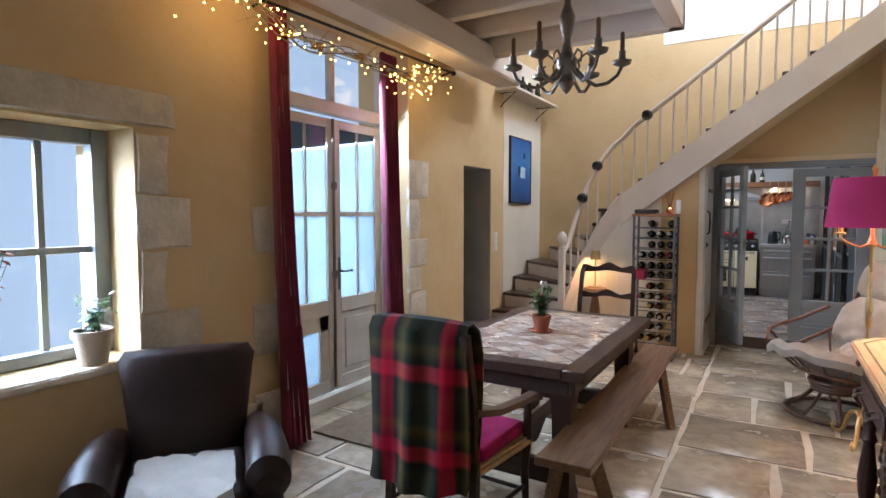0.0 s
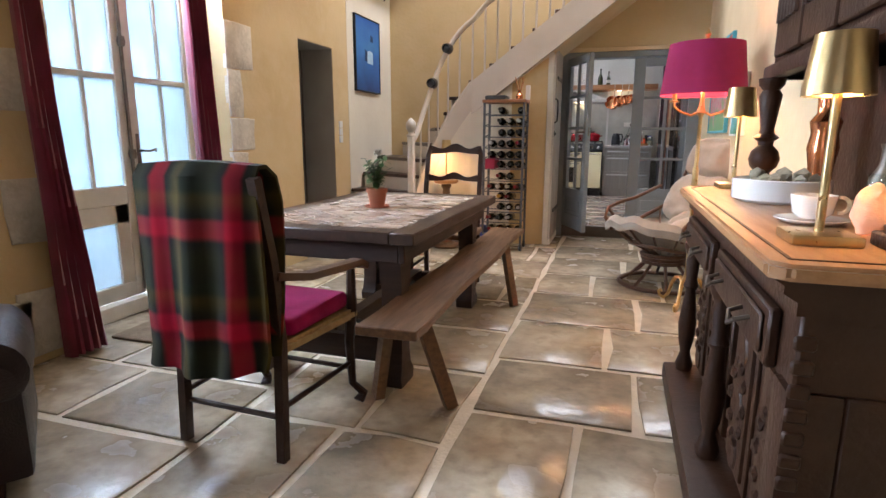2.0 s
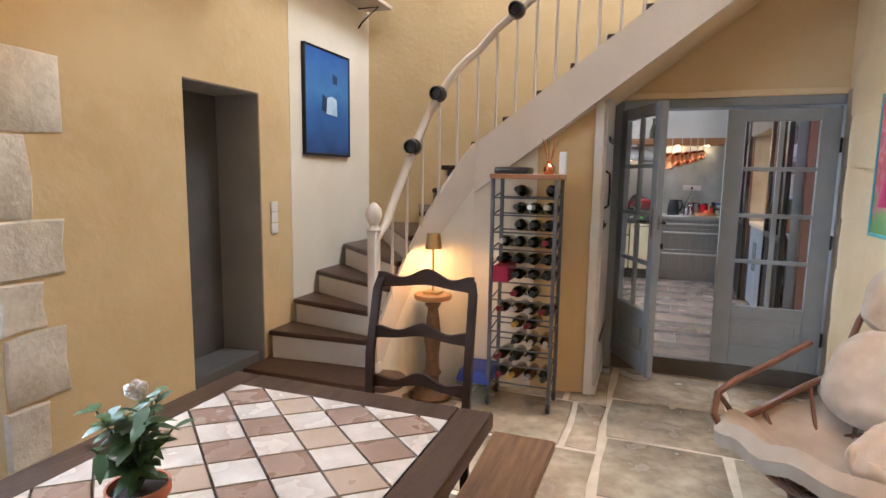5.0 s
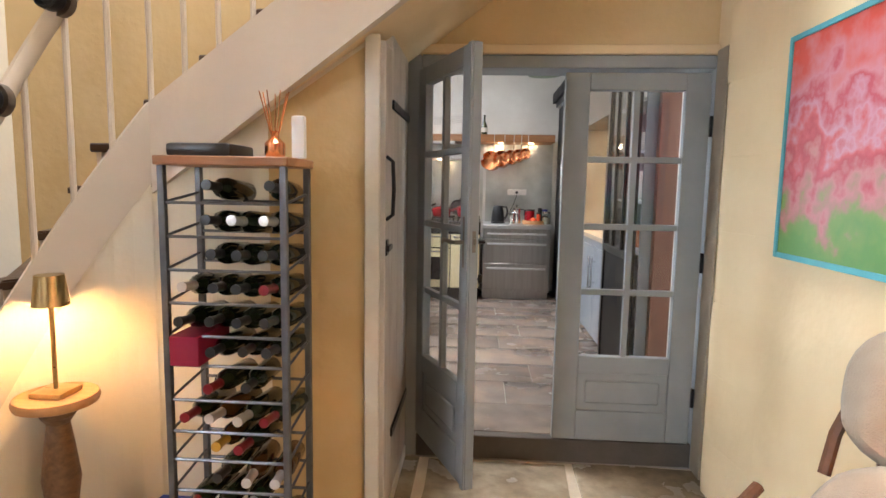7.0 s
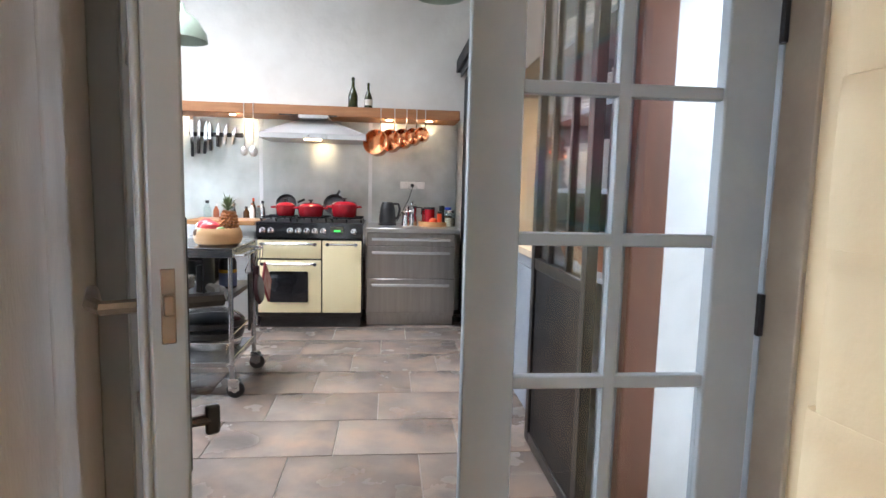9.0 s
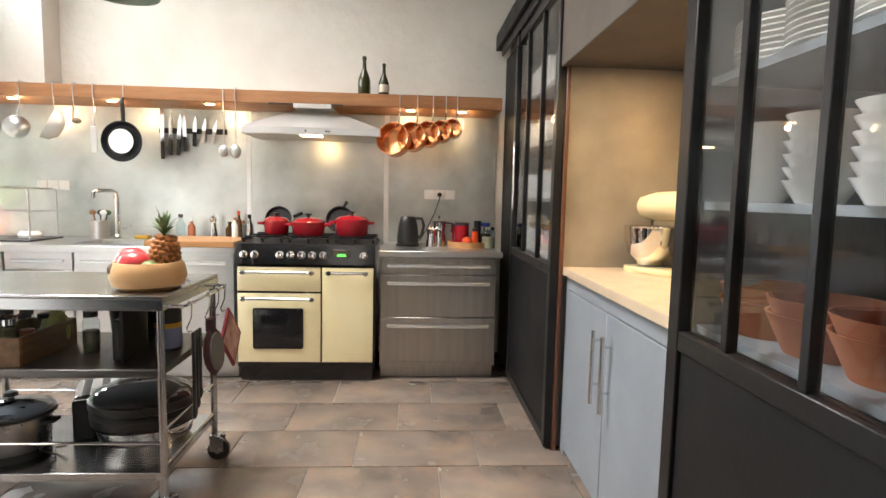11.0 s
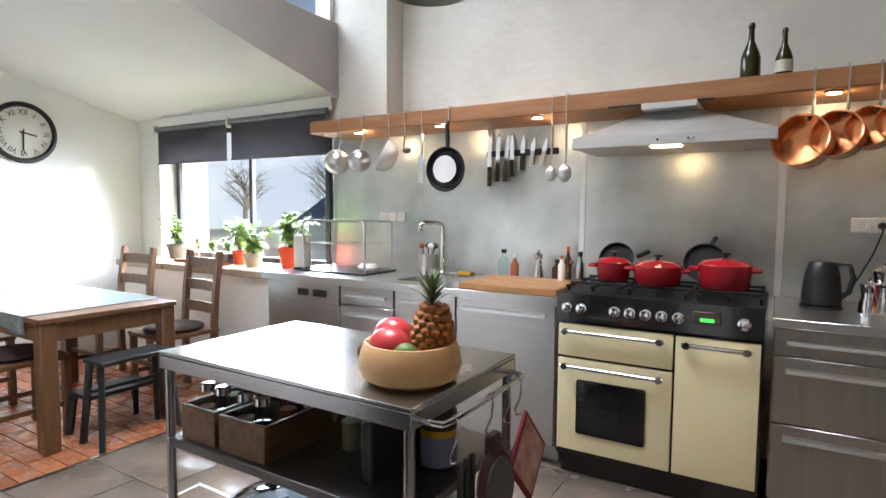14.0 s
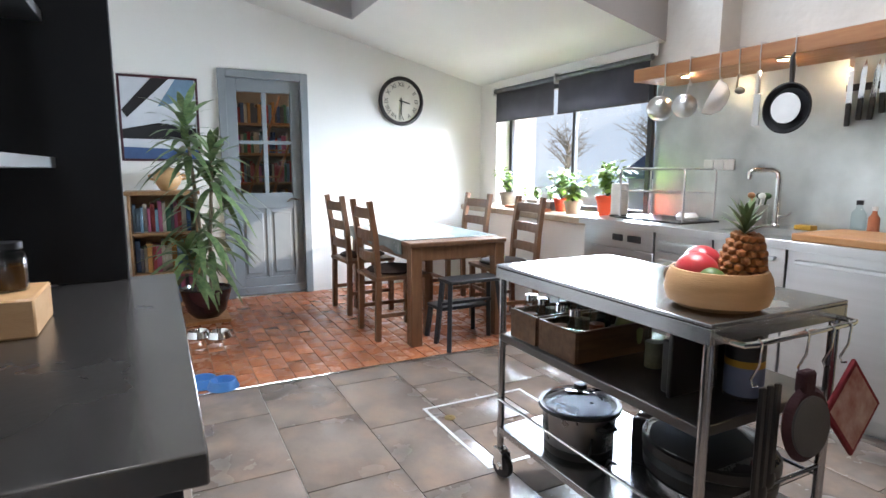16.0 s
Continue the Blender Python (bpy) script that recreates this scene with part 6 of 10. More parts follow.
wpart("dried_flower", bm, OLDGOLD, gl)["kind"] = "stuff"
bulb("garland_light", (WX + .35, 1.95, 2.72), 6, (1.0, .62, .22), .2)
bulb("garland_light", (WX + .35, 3.85, 2.62), 5, (1.0, .62, .22), .2)

ch = thing("chandelier", (-.90, 2.72, 2.35), "aged pewter candle chandelier hanging from a beam", "chandelier")
CX, CY = -.90, 2.72
bm = B()
lathe(bm, [(.0, 2.16), (.02, 2.18), (.045, 2.22), (.03, 2.26), (.05, 2.30), (.055, 2.34), (.03, 2.38), (.02, 2.44), (.035, 2.50), (.045, 2.56), (.02, 2.62), (.012, 2.70), (.012, 2.76)], (CX, CY, 0), 18)
wpart("stem", bm, PEWTER, ch)
bm = B()
for k in range(16):
    tube(bm, [Vector((CX, CY, 2.77 + k * .032)) + Vector((.012 * math.cos(a) if k % 2 else 0, 0 if k % 2 else .012 * math.cos(a), .022 * math.sin(a))) for a in [i * .785 for i in range(9)]], .003, 5)
wpart("chain", bm, PEWTER, ch)
for k in range(6):
    a = radians(20 + 60 * k)
    ca, sa = math.cos(a), math.sin(a)
    bm = B()
    tube(bm, [(CX + r * ca, CY + r * sa, z) for r, z in ((.04, 2.30), (.09, 2.24), (.15, 2.20), (.21, 2.21), (.26, 2.25), (.28, 2.30))], [.010, .011, .010, .010, .009, .009], 8)
    tube(bm, [(CX + r * ca, CY + r * sa, z) for r, z in ((.05, 2.33), (.10, 2.37), (.14, 2.34), (.13, 2.30), (.11, 2.31))], .006, 6)
    arm = wpart("arm", bm, PEWTER, ch, "curved metal arm")
    bm = B()
    lathe(bm, [(.012, 2.29), (.045, 2.305), (.05, 2.32), (.02, 2.325), (.018, 2.36), (.02, 2.37)], (CX + .28 * ca, CY + .28 * sa, 0), 14)
    wpart("drip_pan", bm, PEWTER, arm)
    bm = B()
    lathe(bm, [(.012, 2.36), (.012, 2.46), (.004, 2.47)], (CX + .28 * ca, CY + .28 * sa, 0), 10)
    wpart("candle", bm, BENCH, arm, "brown candle sleeve")

# ---- wall things ----
def framed(name, x, y0, y1, z0, z1, face, frame, label, side=1, fw=.015, depth=.03):
    t = thing(name, (x, (y0 + y1) / 2, z0), label, "picture")
    bm = B()
    box(bm, *sorted((x, x + side * depth * .8)), y0 + fw * .5, y1 - fw * .5, z0 + fw * .5, z1 - fw * .5)
    wpart("canvas", bm, face, t)
    bm = B()
    for a, b_, c_, d_ in ((y0, y0 + fw, z0, z1), (y1 - fw, y1, z0, z1), (y0 + fw, y1 - fw, z0, z0 + fw), (y0 + fw, y1 - fw, z1 - fw, z1)):
        box(bm, *sorted((x, x + side * depth)), a, b_, c_, d_, .002)
    wpart("frame", bm, frame, t)
    return t


bp = framed("blue_painting", WX + .004, 6.005, 6.657, 1.657, 2.463, BLUEPIC, BLACKMETAL, "blue abstract painting in a thin black frame")
bm = B()
prism(bm, [(6.30, 1.98), (6.46, 1.97), (6.45, 2.10), (6.38, 2.12), (6.31, 2.10)], "x", WX + .029, WX + .031)
wpart("white_shape", bm, mat("pale_blue_paint", (0.50, 0.66, 0.78), (0.35, 0.5, 0.66), 0.6, scale=14), bp)
bm = B()
prism(bm, [(6.24, 2.00), (6.30, 1.99), (6.31, 2.10), (6.25, 2.12)], "x", WX + .029, WX + .031)
prism(bm, [(6.40, 2.22), (6.46, 2.22), (6.46, 2.28), (6.40, 2.29)], "x", WX + .029, WX + .031)
wpart("dark_shape", bm, mat("dark_blue_paint", (0.02, 0.05, 0.13), rough=0.6, scale=14), bp)
rp = framed("red_painting", EX - .001, 5.42, 6.335, 1.205, 2.005, REDPIC, mat("turquoise_edge", (0.08, 0.36, 0.42), rough=0.6, scale=10), "large red and green abstract painting with turquoise edge", -1, .02)
framed("small_picture", EX - .001, 3.62, 3.86, 1.62, 1.92, mat("pale_print", (0.55, 0.50, 0.42), (0.2, 0.2, 0.2), 0.6, scale=9), BLACKMETAL, "small framed print on the cream wall", -1)
framed("coloured_picture", EX - .001, 4.72, 5.15, 1.18, 1.62, ramp_mat("bright_print", [(0, (0.05, 0.25, 0.12)), (.4, (0.1, 0.35, 0.5)), (.7, (0.4, 0.2, 0.45)), (1, (0.5, 0.5, 0.6))], "Z", .4, 8), WHITEPLASTIC, "colourful framed print on the cream wall", -1)
for x, y, z in [min(rail, key=lambda p: abs(p[2] - h)) for h in (1.76, 2.09, 2.62)]:
    t = thing("rail_spot", (x, y - .035, z), "round black spotlight clamped to the handrail", "spotlight", "stair rail lights")
    bm = B()
    lathe(bm, [(.0, 0), (.04, 0), (.045, .012), (.045, .05), (.038, .055), (.03, .03), (.0, .028)], (0, 0, 0), 20, m=Matrix.Rotation(radians(90), 4, "X"))
    part("housing", bm, BLACKMETAL, t)
    bm = B()
    lathe(bm, [(.0, .0), (.055, 0), (.055, -.03), (.0, -.03)], (0, 0, 0), 20, m=Matrix.Rotation(radians(90), 4, "X"))
    part("rose", bm, PEWTER, t)
bm = B()
for k in range(3):
    box(bm, WX, WX + .012, 5.62, 5.69, 1.10 + k * .075, 1.17 + k * .075, .003)
solo("light_switch", bm, WHITEPLASTIC, "white triple light switch on the ochre wall", "switch")
ws = thing("wall_shelf", (WX + .14, 6.3, 2.92), "pale painted high wall shelf on iron brackets", "shelf")
bm = B()
box(bm, WX, WX + .26, 5.62, 7.0, 2.92, 2.95, .004)
wpart("board", bm, STAIRW, ws)
for y in (5.75, 6.85):
    bm = B()
    tube(bm, [(WX + .01, y, 2.75), (WX + .05, y, 2.80), (WX + .2, y, 2.91), (WX + .01, y, 2.91)], .007, 6)
    wpart("bracket", bm, BLACKMETAL, ws)
rng = random.Random(3)
for k in range(9):
    bm = B()
    h = rng.uniform(.10, .24)
    lathe(bm, [(.03, 0), (.036, .01), (.036, h * .6), (.015, h * .8), (.015, h)], (WX + .10 + rng.uniform(-.02, .08), 5.75 + k * .14, 2.95), 10)
    solo("shelf_jug", bm, rng.choice((BOTTLE, PEWTER, JAR, BLACKPLASTIC)), "old bottle or jug on the high shelf", "jug")
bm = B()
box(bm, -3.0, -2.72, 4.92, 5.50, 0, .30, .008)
# chest takes the same grey, darkened for the shade in there
solo("recess_chest", bm, RECESS_SHADE_GREY, "low grey wooden box in the wall recess, darkened as shade", "box")
bm = B()
box(bm, -2.66, -2.10, 2.62, 3.72, 0.001, .018, .006)
solo("doormat", bm, mat("coir_mat", (0.20, 0.145, 0.09), (0.14, 0.10, 0.06), 0.95, scale=20, bump=0.8, bscale=150), "brown coir doormat before the garden door", "mat")

# ---- plants in the dining room ----
def leaf_blob(bm, at, length, width, yaw, pitch, bend=.3, n=4):
    d = Vector((math.cos(yaw) * math.cos(pitch), math.sin(yaw) * math.cos(pitch), math.sin(pitch)))
    s = Vector((-math.sin(yaw), math.cos(yaw), 0))
    left, right, p = [], [], Vector(at)
    for i in range(n + 1):
        f = i / n
        w = width * math.sin(math.pi * min(.97, .12 + .88 * f)) * .5
        q = Vector(at) + d * length * f + Vector((0, 0, -bend * length * f * f))
        left.append(bm.verts.new(q + s * w))
        right.append(bm.verts.new(q - s * w))
    for i in range(n):
        bm.faces.new((left[i], right[i], right[i + 1], left[i + 1]))


def potted(name, at, r, h, potmat, leafmat, spread, height, n, label, seed, leaf=.045, shape=None):
    t = thing(name, at, label, "plant")
    bm = B()
    lathe(bm, shape or [(.0, 0), (r * .72, 0), (r * .98, h * .8), (r * 1.08, h * .8), (r * 1.08, h), (r * .98, h), (r * .95, h * .85), (.0, h * .85)], (0, 0, 0), 24, cap=False)
    part("pot", bm, potmat, t)
    bm = B()
    lathe(bm, [(r * .95, h * .86), (0, h * .9)], (0, 0, 0), 16, cap=False)
    part("soil", bm, SOIL, t)
    g = random.Random(seed)
    bm = B()
    stems = []
    for k in range(max(5, n // 14)):
        a, q = g.uniform(0, 6.28), g.uniform(.1, 1)
        tip = Vector((spread * q * math.cos(a), spread * q * math.sin(a), h + height * g.uniform(.45, 1)))
        tube(bm, [(0, 0, h * .85), (tip.x * .4, tip.y * .4, h + (tip.z - h) * .5), tip], [.004, .003, .002], 5)
        stems.append(tip)
    part("stems", bm, LEAF, t)
    bm = B()
    for k in range(n):
        tip = g.choice(stems)
        f = g.uniform(.25, 1.05)
        p = Vector((tip.x * f * f, tip.y * f * f, h * .85 + (tip.z - h * .85) * f))
        leaf_blob(bm, p, leaf * g.uniform(.7, 1.3), leaf * .55, g.uniform(0, 6.28), g.uniform(-.4, .8))
    part("foliage", bm, leafmat, t)["kind"] = "stuff"
    return t


fp = potted("potted_flower", (-1.22, 3.24, TZ + .001), .058, .105, POT, LEAF, .085, .19, 150, "small green potted plant with white bloom on the table", 5, .05)
bm = B()
for k in range(14):
    a = k * 2.4
    ball(bm, (.01 + .014 * math.cos(a), .014 * math.sin(a), .31 + .01 * math.sin(k)), .010, 1)
part("bloom", bm, WHITECLOTH, fp, "small pale flower head")
bm = B()
lathe(bm, [(.0, .0), (.07, .0), (.075, .012), (.07, .012), (.066, .004), (.0, .004)], (-1.22, 3.24, TZ + .001), 24, cap=False)
solo("pot_saucer", bm, POT, "terracotta saucer under the potted plant", "saucer")
fp.location.z += .005
potted("sill_plant", (-2.76, 1.24, .80), .085, .17, STONEPOT, LEAF, .11, .16, 130, "leafy herb in a pale stone pot on the sill", 7, .05)
potted("dried_bouquet", (-2.78, .80, .80), .06, .16, STONEPOT, POT, .16, .42, 110, "dried rust-coloured flowers in a pot on the sill", 17, .05)

# ---- kitchen: cooker wall ----
RF = 10.655
CT_Z = 1.01
rg = thing("range_cooker", (-.615, 10.98, KF), "cream and black enamel range cooker with chrome rails", "cooker")
bm = B()
box(bm, -1.065, -.165, RF + .03, 11.26, KF + .10, 1.03, .004)
wpart("body", bm, BLACKENAMEL, rg)
bm = B()
box(bm, -1.05, -.18, RF + .06, 11.2, KF + .0, KF + .10, .003)
wpart("plinth", bm, BLACKENAMEL, rg)
bm = B()
prism(bm, [(RF - .01, .915), (RF + .03, .905), (RF + .03, 1.035), (RF + .012, 1.045)], "x", -1.065, -.165)
wpart("control_panel", bm, BLACKENAMEL, rg)
for x in (-1.01, -.94, -.78, -.71, -.64, -.57, -.50, -.24):
    bm = B()
    mk = Matrix.Translation((x, RF - .004, .975)) @ Matrix.Rotation(radians(80), 4, "X")
    lathe(bm, [(.0, 0), (.026, 0), (.026, .008), (.019, .010), (.017, .034), (.0, .036)], (0, 0, 0), 18, m=mk)
    k = wpart("knob", bm, CHROME, rg, "chrome and black control knob")
bm = B()
box(bm, -.44, -.33, RF - .013, RF - .006, .965, 1.015, .002)
wpart("badge", bm, PEWTER, rg)
bm = B()
box(bm, -.41, -.355, RF - .016, RF - .012, .972, .987)
wpart("clock_display", bm, GREENLED, rg, "small green clock display")
for nm, x0, x1, z0, z1 in (("grill_door", -1.055, -.52, .735, .895), ("oven_door", -1.055, -.52, .262, .722), ("tall_oven_door", -.51, -.175, .262, .895)):
    bm = B()
    box(bm, x0, x1, RF, RF + .028, z0, z1, .006, seg=2)
    dr = wpart(nm, bm, CREAMENAMEL, rg, "cream enamel oven door")
    bm = B()
    zz = z1 - .03
    tube(bm, [(x0 + .03, RF - .045, zz), (x1 - .03, RF - .045, zz)], .010, 10)
    for x in (x0 + .05, x1 - .05):
        lathe(bm, [(.0, 0), (.016, 0), (.016, .012), (.011, .016), (.011, .045)], (0, 0, 0), 12, m=Matrix.Translation((x, RF - .055, zz)) @ Matrix.Rotation(radians(-90), 4, "X"))
    wpart("towel_rail", bm, CHROME, dr, "chrome rail handle")
    if nm == "oven_door":
        bm = B()
        box(bm, -.955, -.63, RF - .006, RF + .002, .355, .625, .012, seg=2)
        wpart("oven_window", bm, OVENGLASS, dr, "dark glass oven window")
bm = B()
box(bm, -1.065, -.165, RF + .02, 11.26, 1.03, 1.045, .003)
for i in range(3):
    cx = -.92 + i * .305
    for y in (10.82, 10.98, 11.14):
        box(bm, cx - .13, cx + .13, y - .007, y + .007, 1.075, 1.088)
    for x in (cx - .125, cx, cx + .125):
        box(bm, x - .007, x + .007, 10.75, 11.21, 1.062, 1.076)
        for y in (10.78, 11.18):
            box(bm, x - .007, x + .007, y - .007, y + .007, 1.044, 1.064)
wpart("hob_grate", bm, BLACKMETAL, rg, "black cast iron pan supports")


def base_unit(x0, x1, label, drawers, m, front=10.70, handle=True, kick=.10, name="base_cabinet"):
    t = thing(name, ((x0 + x1) / 2, 11.05, KF), label, "cabinet", "steel base units")
    bm = B()
    box(bm, x0, x1, front + .022, 11.38, KF + kick, CT_Z - .04)
    wpart("body", bm, m, t)
    bm = B()
    box(bm, x0 + .005, x1 - .005, front + .09, 11.36, KF, KF + kick)
    wpart("plinth", bm, m, t)
    for z0, z1 in drawers:
        bm = B()
        box(bm, x0 + .004, x1 - .004, front, front + .021, z0, z1, .003)
        dr = wpart("drawer_front", bm, m, t)
        if handle:
            bm = B()
            w = .05 if x1 - x0 > .3 else .03
            prism(bm, [(front, z1 - .045), (front - .022, z1 - .05), (front - .026, z1 - .065), (front - .020, z1 - .068), (front - .016, z1 - .058), (front, z1 - .055)], "x", x0 + w, x1 - w)
            wpart("grip_rail", bm, STEEL, dr, "folded steel grip rail")
    return t


base_unit(-.135, .655, "brushed steel drawer cabinet next to the cooker", [(.85, .965), (.56, .845), (.25, .555)], CABSTEEL, front=10.72)
base_unit(-1.67, -1.085, "tall brushed steel cabinet front beside the cooker", [(.23, .965)], STEEL)
base_unit(-2.10, -1.675, "brushed steel sink cabinet under the worktop", [(.23, .965)], STEEL)
base_unit(-2.53, -2.105, "brushed steel drawer cabinet under the worktop", [(.85, .965), (.23, .845)], STEEL)
dw = base_unit(-3.13, -2.535, "stainless steel dishwasher with control strip", [(.22, .82)], STEEL, handle=False, name="dishwasher")
bm = B()
box(bm, -3.126, -2.539, 10.695, 10.722, .825, .965, .004)
cp = wpart("control_strip", bm, STEEL, dw)
for x0, x1 in ((-2.90, -2.80), (-2.76, -2.64)):
    bm = B()
    box(bm, x0, x1, 10.690, 10.697, .875, .92, .003)
    wpart("display", bm, BLACKPLASTIC, cp)
bm = B()
box(bm, -3.22, -3.14, 10.72, 11.4, KF, CT_Z - .04, .004)
solo("end_panel", bm, STEEL, "steel end panel of the worktop run", "panel")
# worktops
bm = B()
sx0, sx1, sy0, sy1 = -2.20, -1.62, 10.84, 11.22
for a in ((-3.24, sx0, 10.68, 11.42), (sx1, -1.07, 10.68, 11.42), (sx0, sx1, 10.68, sy0), (sx0, sx1, sy1, 11.42)):
    box(bm, *a, CT_Z - .04, CT_Z)
box(bm, -3.24, -1.07, 10.676, 10.684, CT_Z - .045, CT_Z + .002, .002)
wt = solo("worktop", bm, STEEL, "long stainless steel worktop with sunken sink", "worktop")
bm = B()
for a in ((sx0, sx0 + .012, sy0, sy1), (sx1 - .012, sx1, sy0, sy1), (sx0, sx1, sy0, sy0 + .012), (sx0, sx1, sy1 - .012, sy1)):
    box(bm, *a, CT_Z - .20, CT_Z - .001)
box(bm, sx0, sx1, sy0, sy1, CT_Z - .215, CT_Z - .20)
solo("sink", bm, STEEL, "sunken stainless steel sink basin", "sink")
bm = B()
box(bm, -.14, .685, 10.69, 11.42, CT_Z - .04, CT_Z, .003)
solo("worktop", bm, STEEL, "short stainless steel worktop beside the cooker", "worktop")
bm = B()
box(bm, -1.66, -1.085, 10.70, 11.15, CT_Z + .001, CT_Z + .04, .005)
solo("chopping_board", bm, BUTCHER, "thick oiled wooden chopping board on the steel worktop", "board")
# backsplash
ALUSTRIP = mat("pale_aluminium_strip", (0.74, 0.75, 0.75), (0.66, 0.67, 0.67), 0.35, 0.35, scale=6, bump=0.03)
bs = thing("backsplash", (-1.2, 11.41, CT_Z), "grey-green zinc sheet backsplash in tall panels", "backsplash", kind="structure")
for x0, x1 in ((-3.22, -1.19), (-1.17, -.14), (-.12, .73)):
    bm = B()
    box(bm, x0, x1, 11.405, 11.419, CT_Z, 2.0, .002)
    wpart("panel", bm, ZINC, bs)
for x in (-1.18, -.13):
    bm = B()
    box(bm, x - .018, x + .018, 11.40, 11.407, CT_Z, 2.0, .002)
    wpart("cover_strip", bm, ALUSTRIP, bs, "pale aluminium cover strip")
# shelf beam with spots
sf = thing("shelf_beam", (-1.2, 11.2, 1.985), "long chunky wooden beam shelf above the cooker", "shelf")
bm = B()
box(bm, -3.08, .70, 11.0, 11.415, 1.99, 2.08, .006)
wpart("beam", bm, SHELFWOOD, sf)
bm = B()
box(bm, -.93, -.42, 10.996, 11.0, 1.985, 1.997)
wpart("edge_strip", bm, BLACKMETAL, sf)
for x in (-2.67, -2.01, -1.35, .05, .42):
    bm = B()
    lathe(bm, [(.0, 1.992), (.035, 1.992), (.038, 1.984), (.03, 1.98), (.0, 1.98)], (x, 11.06, 0), 18)
    sp_ = wpart("spot_ring", bm, CHROME, sf)
    bm = B()
    lathe(bm, [(.0, 1.9805), (.028, 1.9805), (.028, 1.977), (.0, 1.977)], (x, 11.06, 0), 16)
    wpart("spot_lens", bm, LEDGLOW, sp_)
    bulb("spot_light", (x, 11.10, 1.95), 1.6, (1.0, .74, .42), .02)
# hood
HOODSTEEL = mat("satin_hood_steel", (0.62, 0.61, 0.59), (0.57, 0.56, 0.54), 0.42, 0.75, scale=3, bump=0.03)
hd = thing("cooker_hood", (-.62, 11.15, 1.78), "pyramid stainless steel cooker hood with light", "hood")
bm = B()
x0, x1, y0, y1 = -1.09, -.155, 10.90, 11.40
box(bm, x0, x1, y0, y1, 1.775, 1.825, .003)
loft(bm, [[(x0, y0, 1.825), (x1, y0, 1.825), (x1, y1, 1.825), (x0, y1, 1.825)], [(-.76, 11.10, 1.965), (-.50, 11.10, 1.965), (-.50, y1, 1.965), (-.76, y1, 1.965)],
          [(-.76, 11.10, 1.99), (-.50, 11.10, 1.99), (-.50, y1, 1.99), (-.76, y1, 1.99)]])
wpart("canopy", bm, HOODSTEEL, hd)
bm = B()
box(bm, -.76, -.50, 10.985, 11.10, 1.965, 1.995, .002)
wpart("duct", bm, HOODSTEEL, hd)
bm = B()
box(bm, -.70, -.56, 10.93, 10.99, 1.768, 1.776)
wpart("lamp_lens", bm, LEDGLOW, hd)
bulb("hood_light", (-.63, 11.05, 1.74), 0.7, (1.0, .70, .36), .03)
for x in (-.66, -.52, -.5):
    bm = B()
    lathe(bm, [(.0, 0), (.006, 0), (.006, .006), (0, .006)], (0, 0, 0), 8, m=Matrix.Translation((x, y0, 1.80)) @ Matrix.Rotation(radians(90), 4, "X"))
    wpart("button", bm, CHROME, hd)

# bottles on the shelf
for x, h, r in ((-.29, .295, .045), (-.148, .25, .038)):
    t = thing("wine_bottle", (x, 11.19, 2.08), "old dark green glass bottle on the beam shelf", "bottle", "bottles on the shelf")
    bm = B()
    lathe(bm, [(.0, 0), (r, 0), (r * 1.02, h * .1), (r, h * .42), (r * .75, h * .55), (r * .33, h * .70), (r * .28, h * .9), (r * .36, h * .92), (r * .36, h * .96), (r * .26, h)], (0, 0, 0), 20)
    part("glass", bm, mat("green_bottle_glass", (0.035, 0.035, 0.010), (0.02, 0.02, 0.006), 0.1, bump=0, rvar=.03), t)
    if h < .27:
        bm = B()
        lathe(bm, [(r * 1.03, h * .16), (r * 1.03, h * .38)], (0, 0, 0), 20, cap=False)
        part("label", bm, PAPER, t)


# hanging utensils
def hook(x, y, z0=2.0, drop=.09, m=STEEL):
    bm = B()
    tube(bm, [(x, y + .05, 2.09), (x, y - .005, 2.09), (x, y - .006, 2.0), (x, y, z0 - drop * .6), (x, y + .006, z0 - drop), (x, y + .018, z0 - drop), (x, y + .018, z0 - drop + .02)], .0035, 6)
    return solo("pan_hook", bm, m, "thin steel hook on the beam shelf", "hook", "shelf hooks")


for k, (x, r) in enumerate(((-.055, .115), (.07, .10), (.18, .088), (.27, .076), (.35, .066))):
    hook(x + .03, 10.995)
    t = thing("copper_pan", (x, 10.95, 1.60 + .03 * k), "polished copper saucepan hanging by its iron handle", "pan", "hanging copper pans")
    zc = 1.755 + .022 * k
    mm = Matrix.Translation((0, 0, zc - (1.60 + .03 * k))) @ Matrix.Rotation(radians(-58), 4, "Y") @ Matrix.Rotation(radians(68), 4, "X")
    bm = B()
    lathe(bm, [(.0, -.045 * r / .1), (r * .88, -.045 * r / .1), (r * .95, -.03 * r / .1), (r * .97, .05 * r / .1), (r, .053 * r / .1), (r * .93, .05 * r / .1), (r * .90, -.025 * r / .1), (.0, -.032 * r / .1)], (0, 0, 0), 28, cap=False, m=mm)
    part("pan", bm, COPPER, t)
    bm = B()
    zr = zc - (1.60 + .03 * k)
    tube(bm, [(.01, -.005, zr + r * .85), (.025, .01, zr + r * 1.05), (.03, .03, 1.94 - (1.60 + .03 * k)), (.03, .045, 1.965 - (1.60 + .03 * k))], [.009, .007, .006, .004], 8)
    part("handle", bm, PEWTER, t, "dark iron handle")
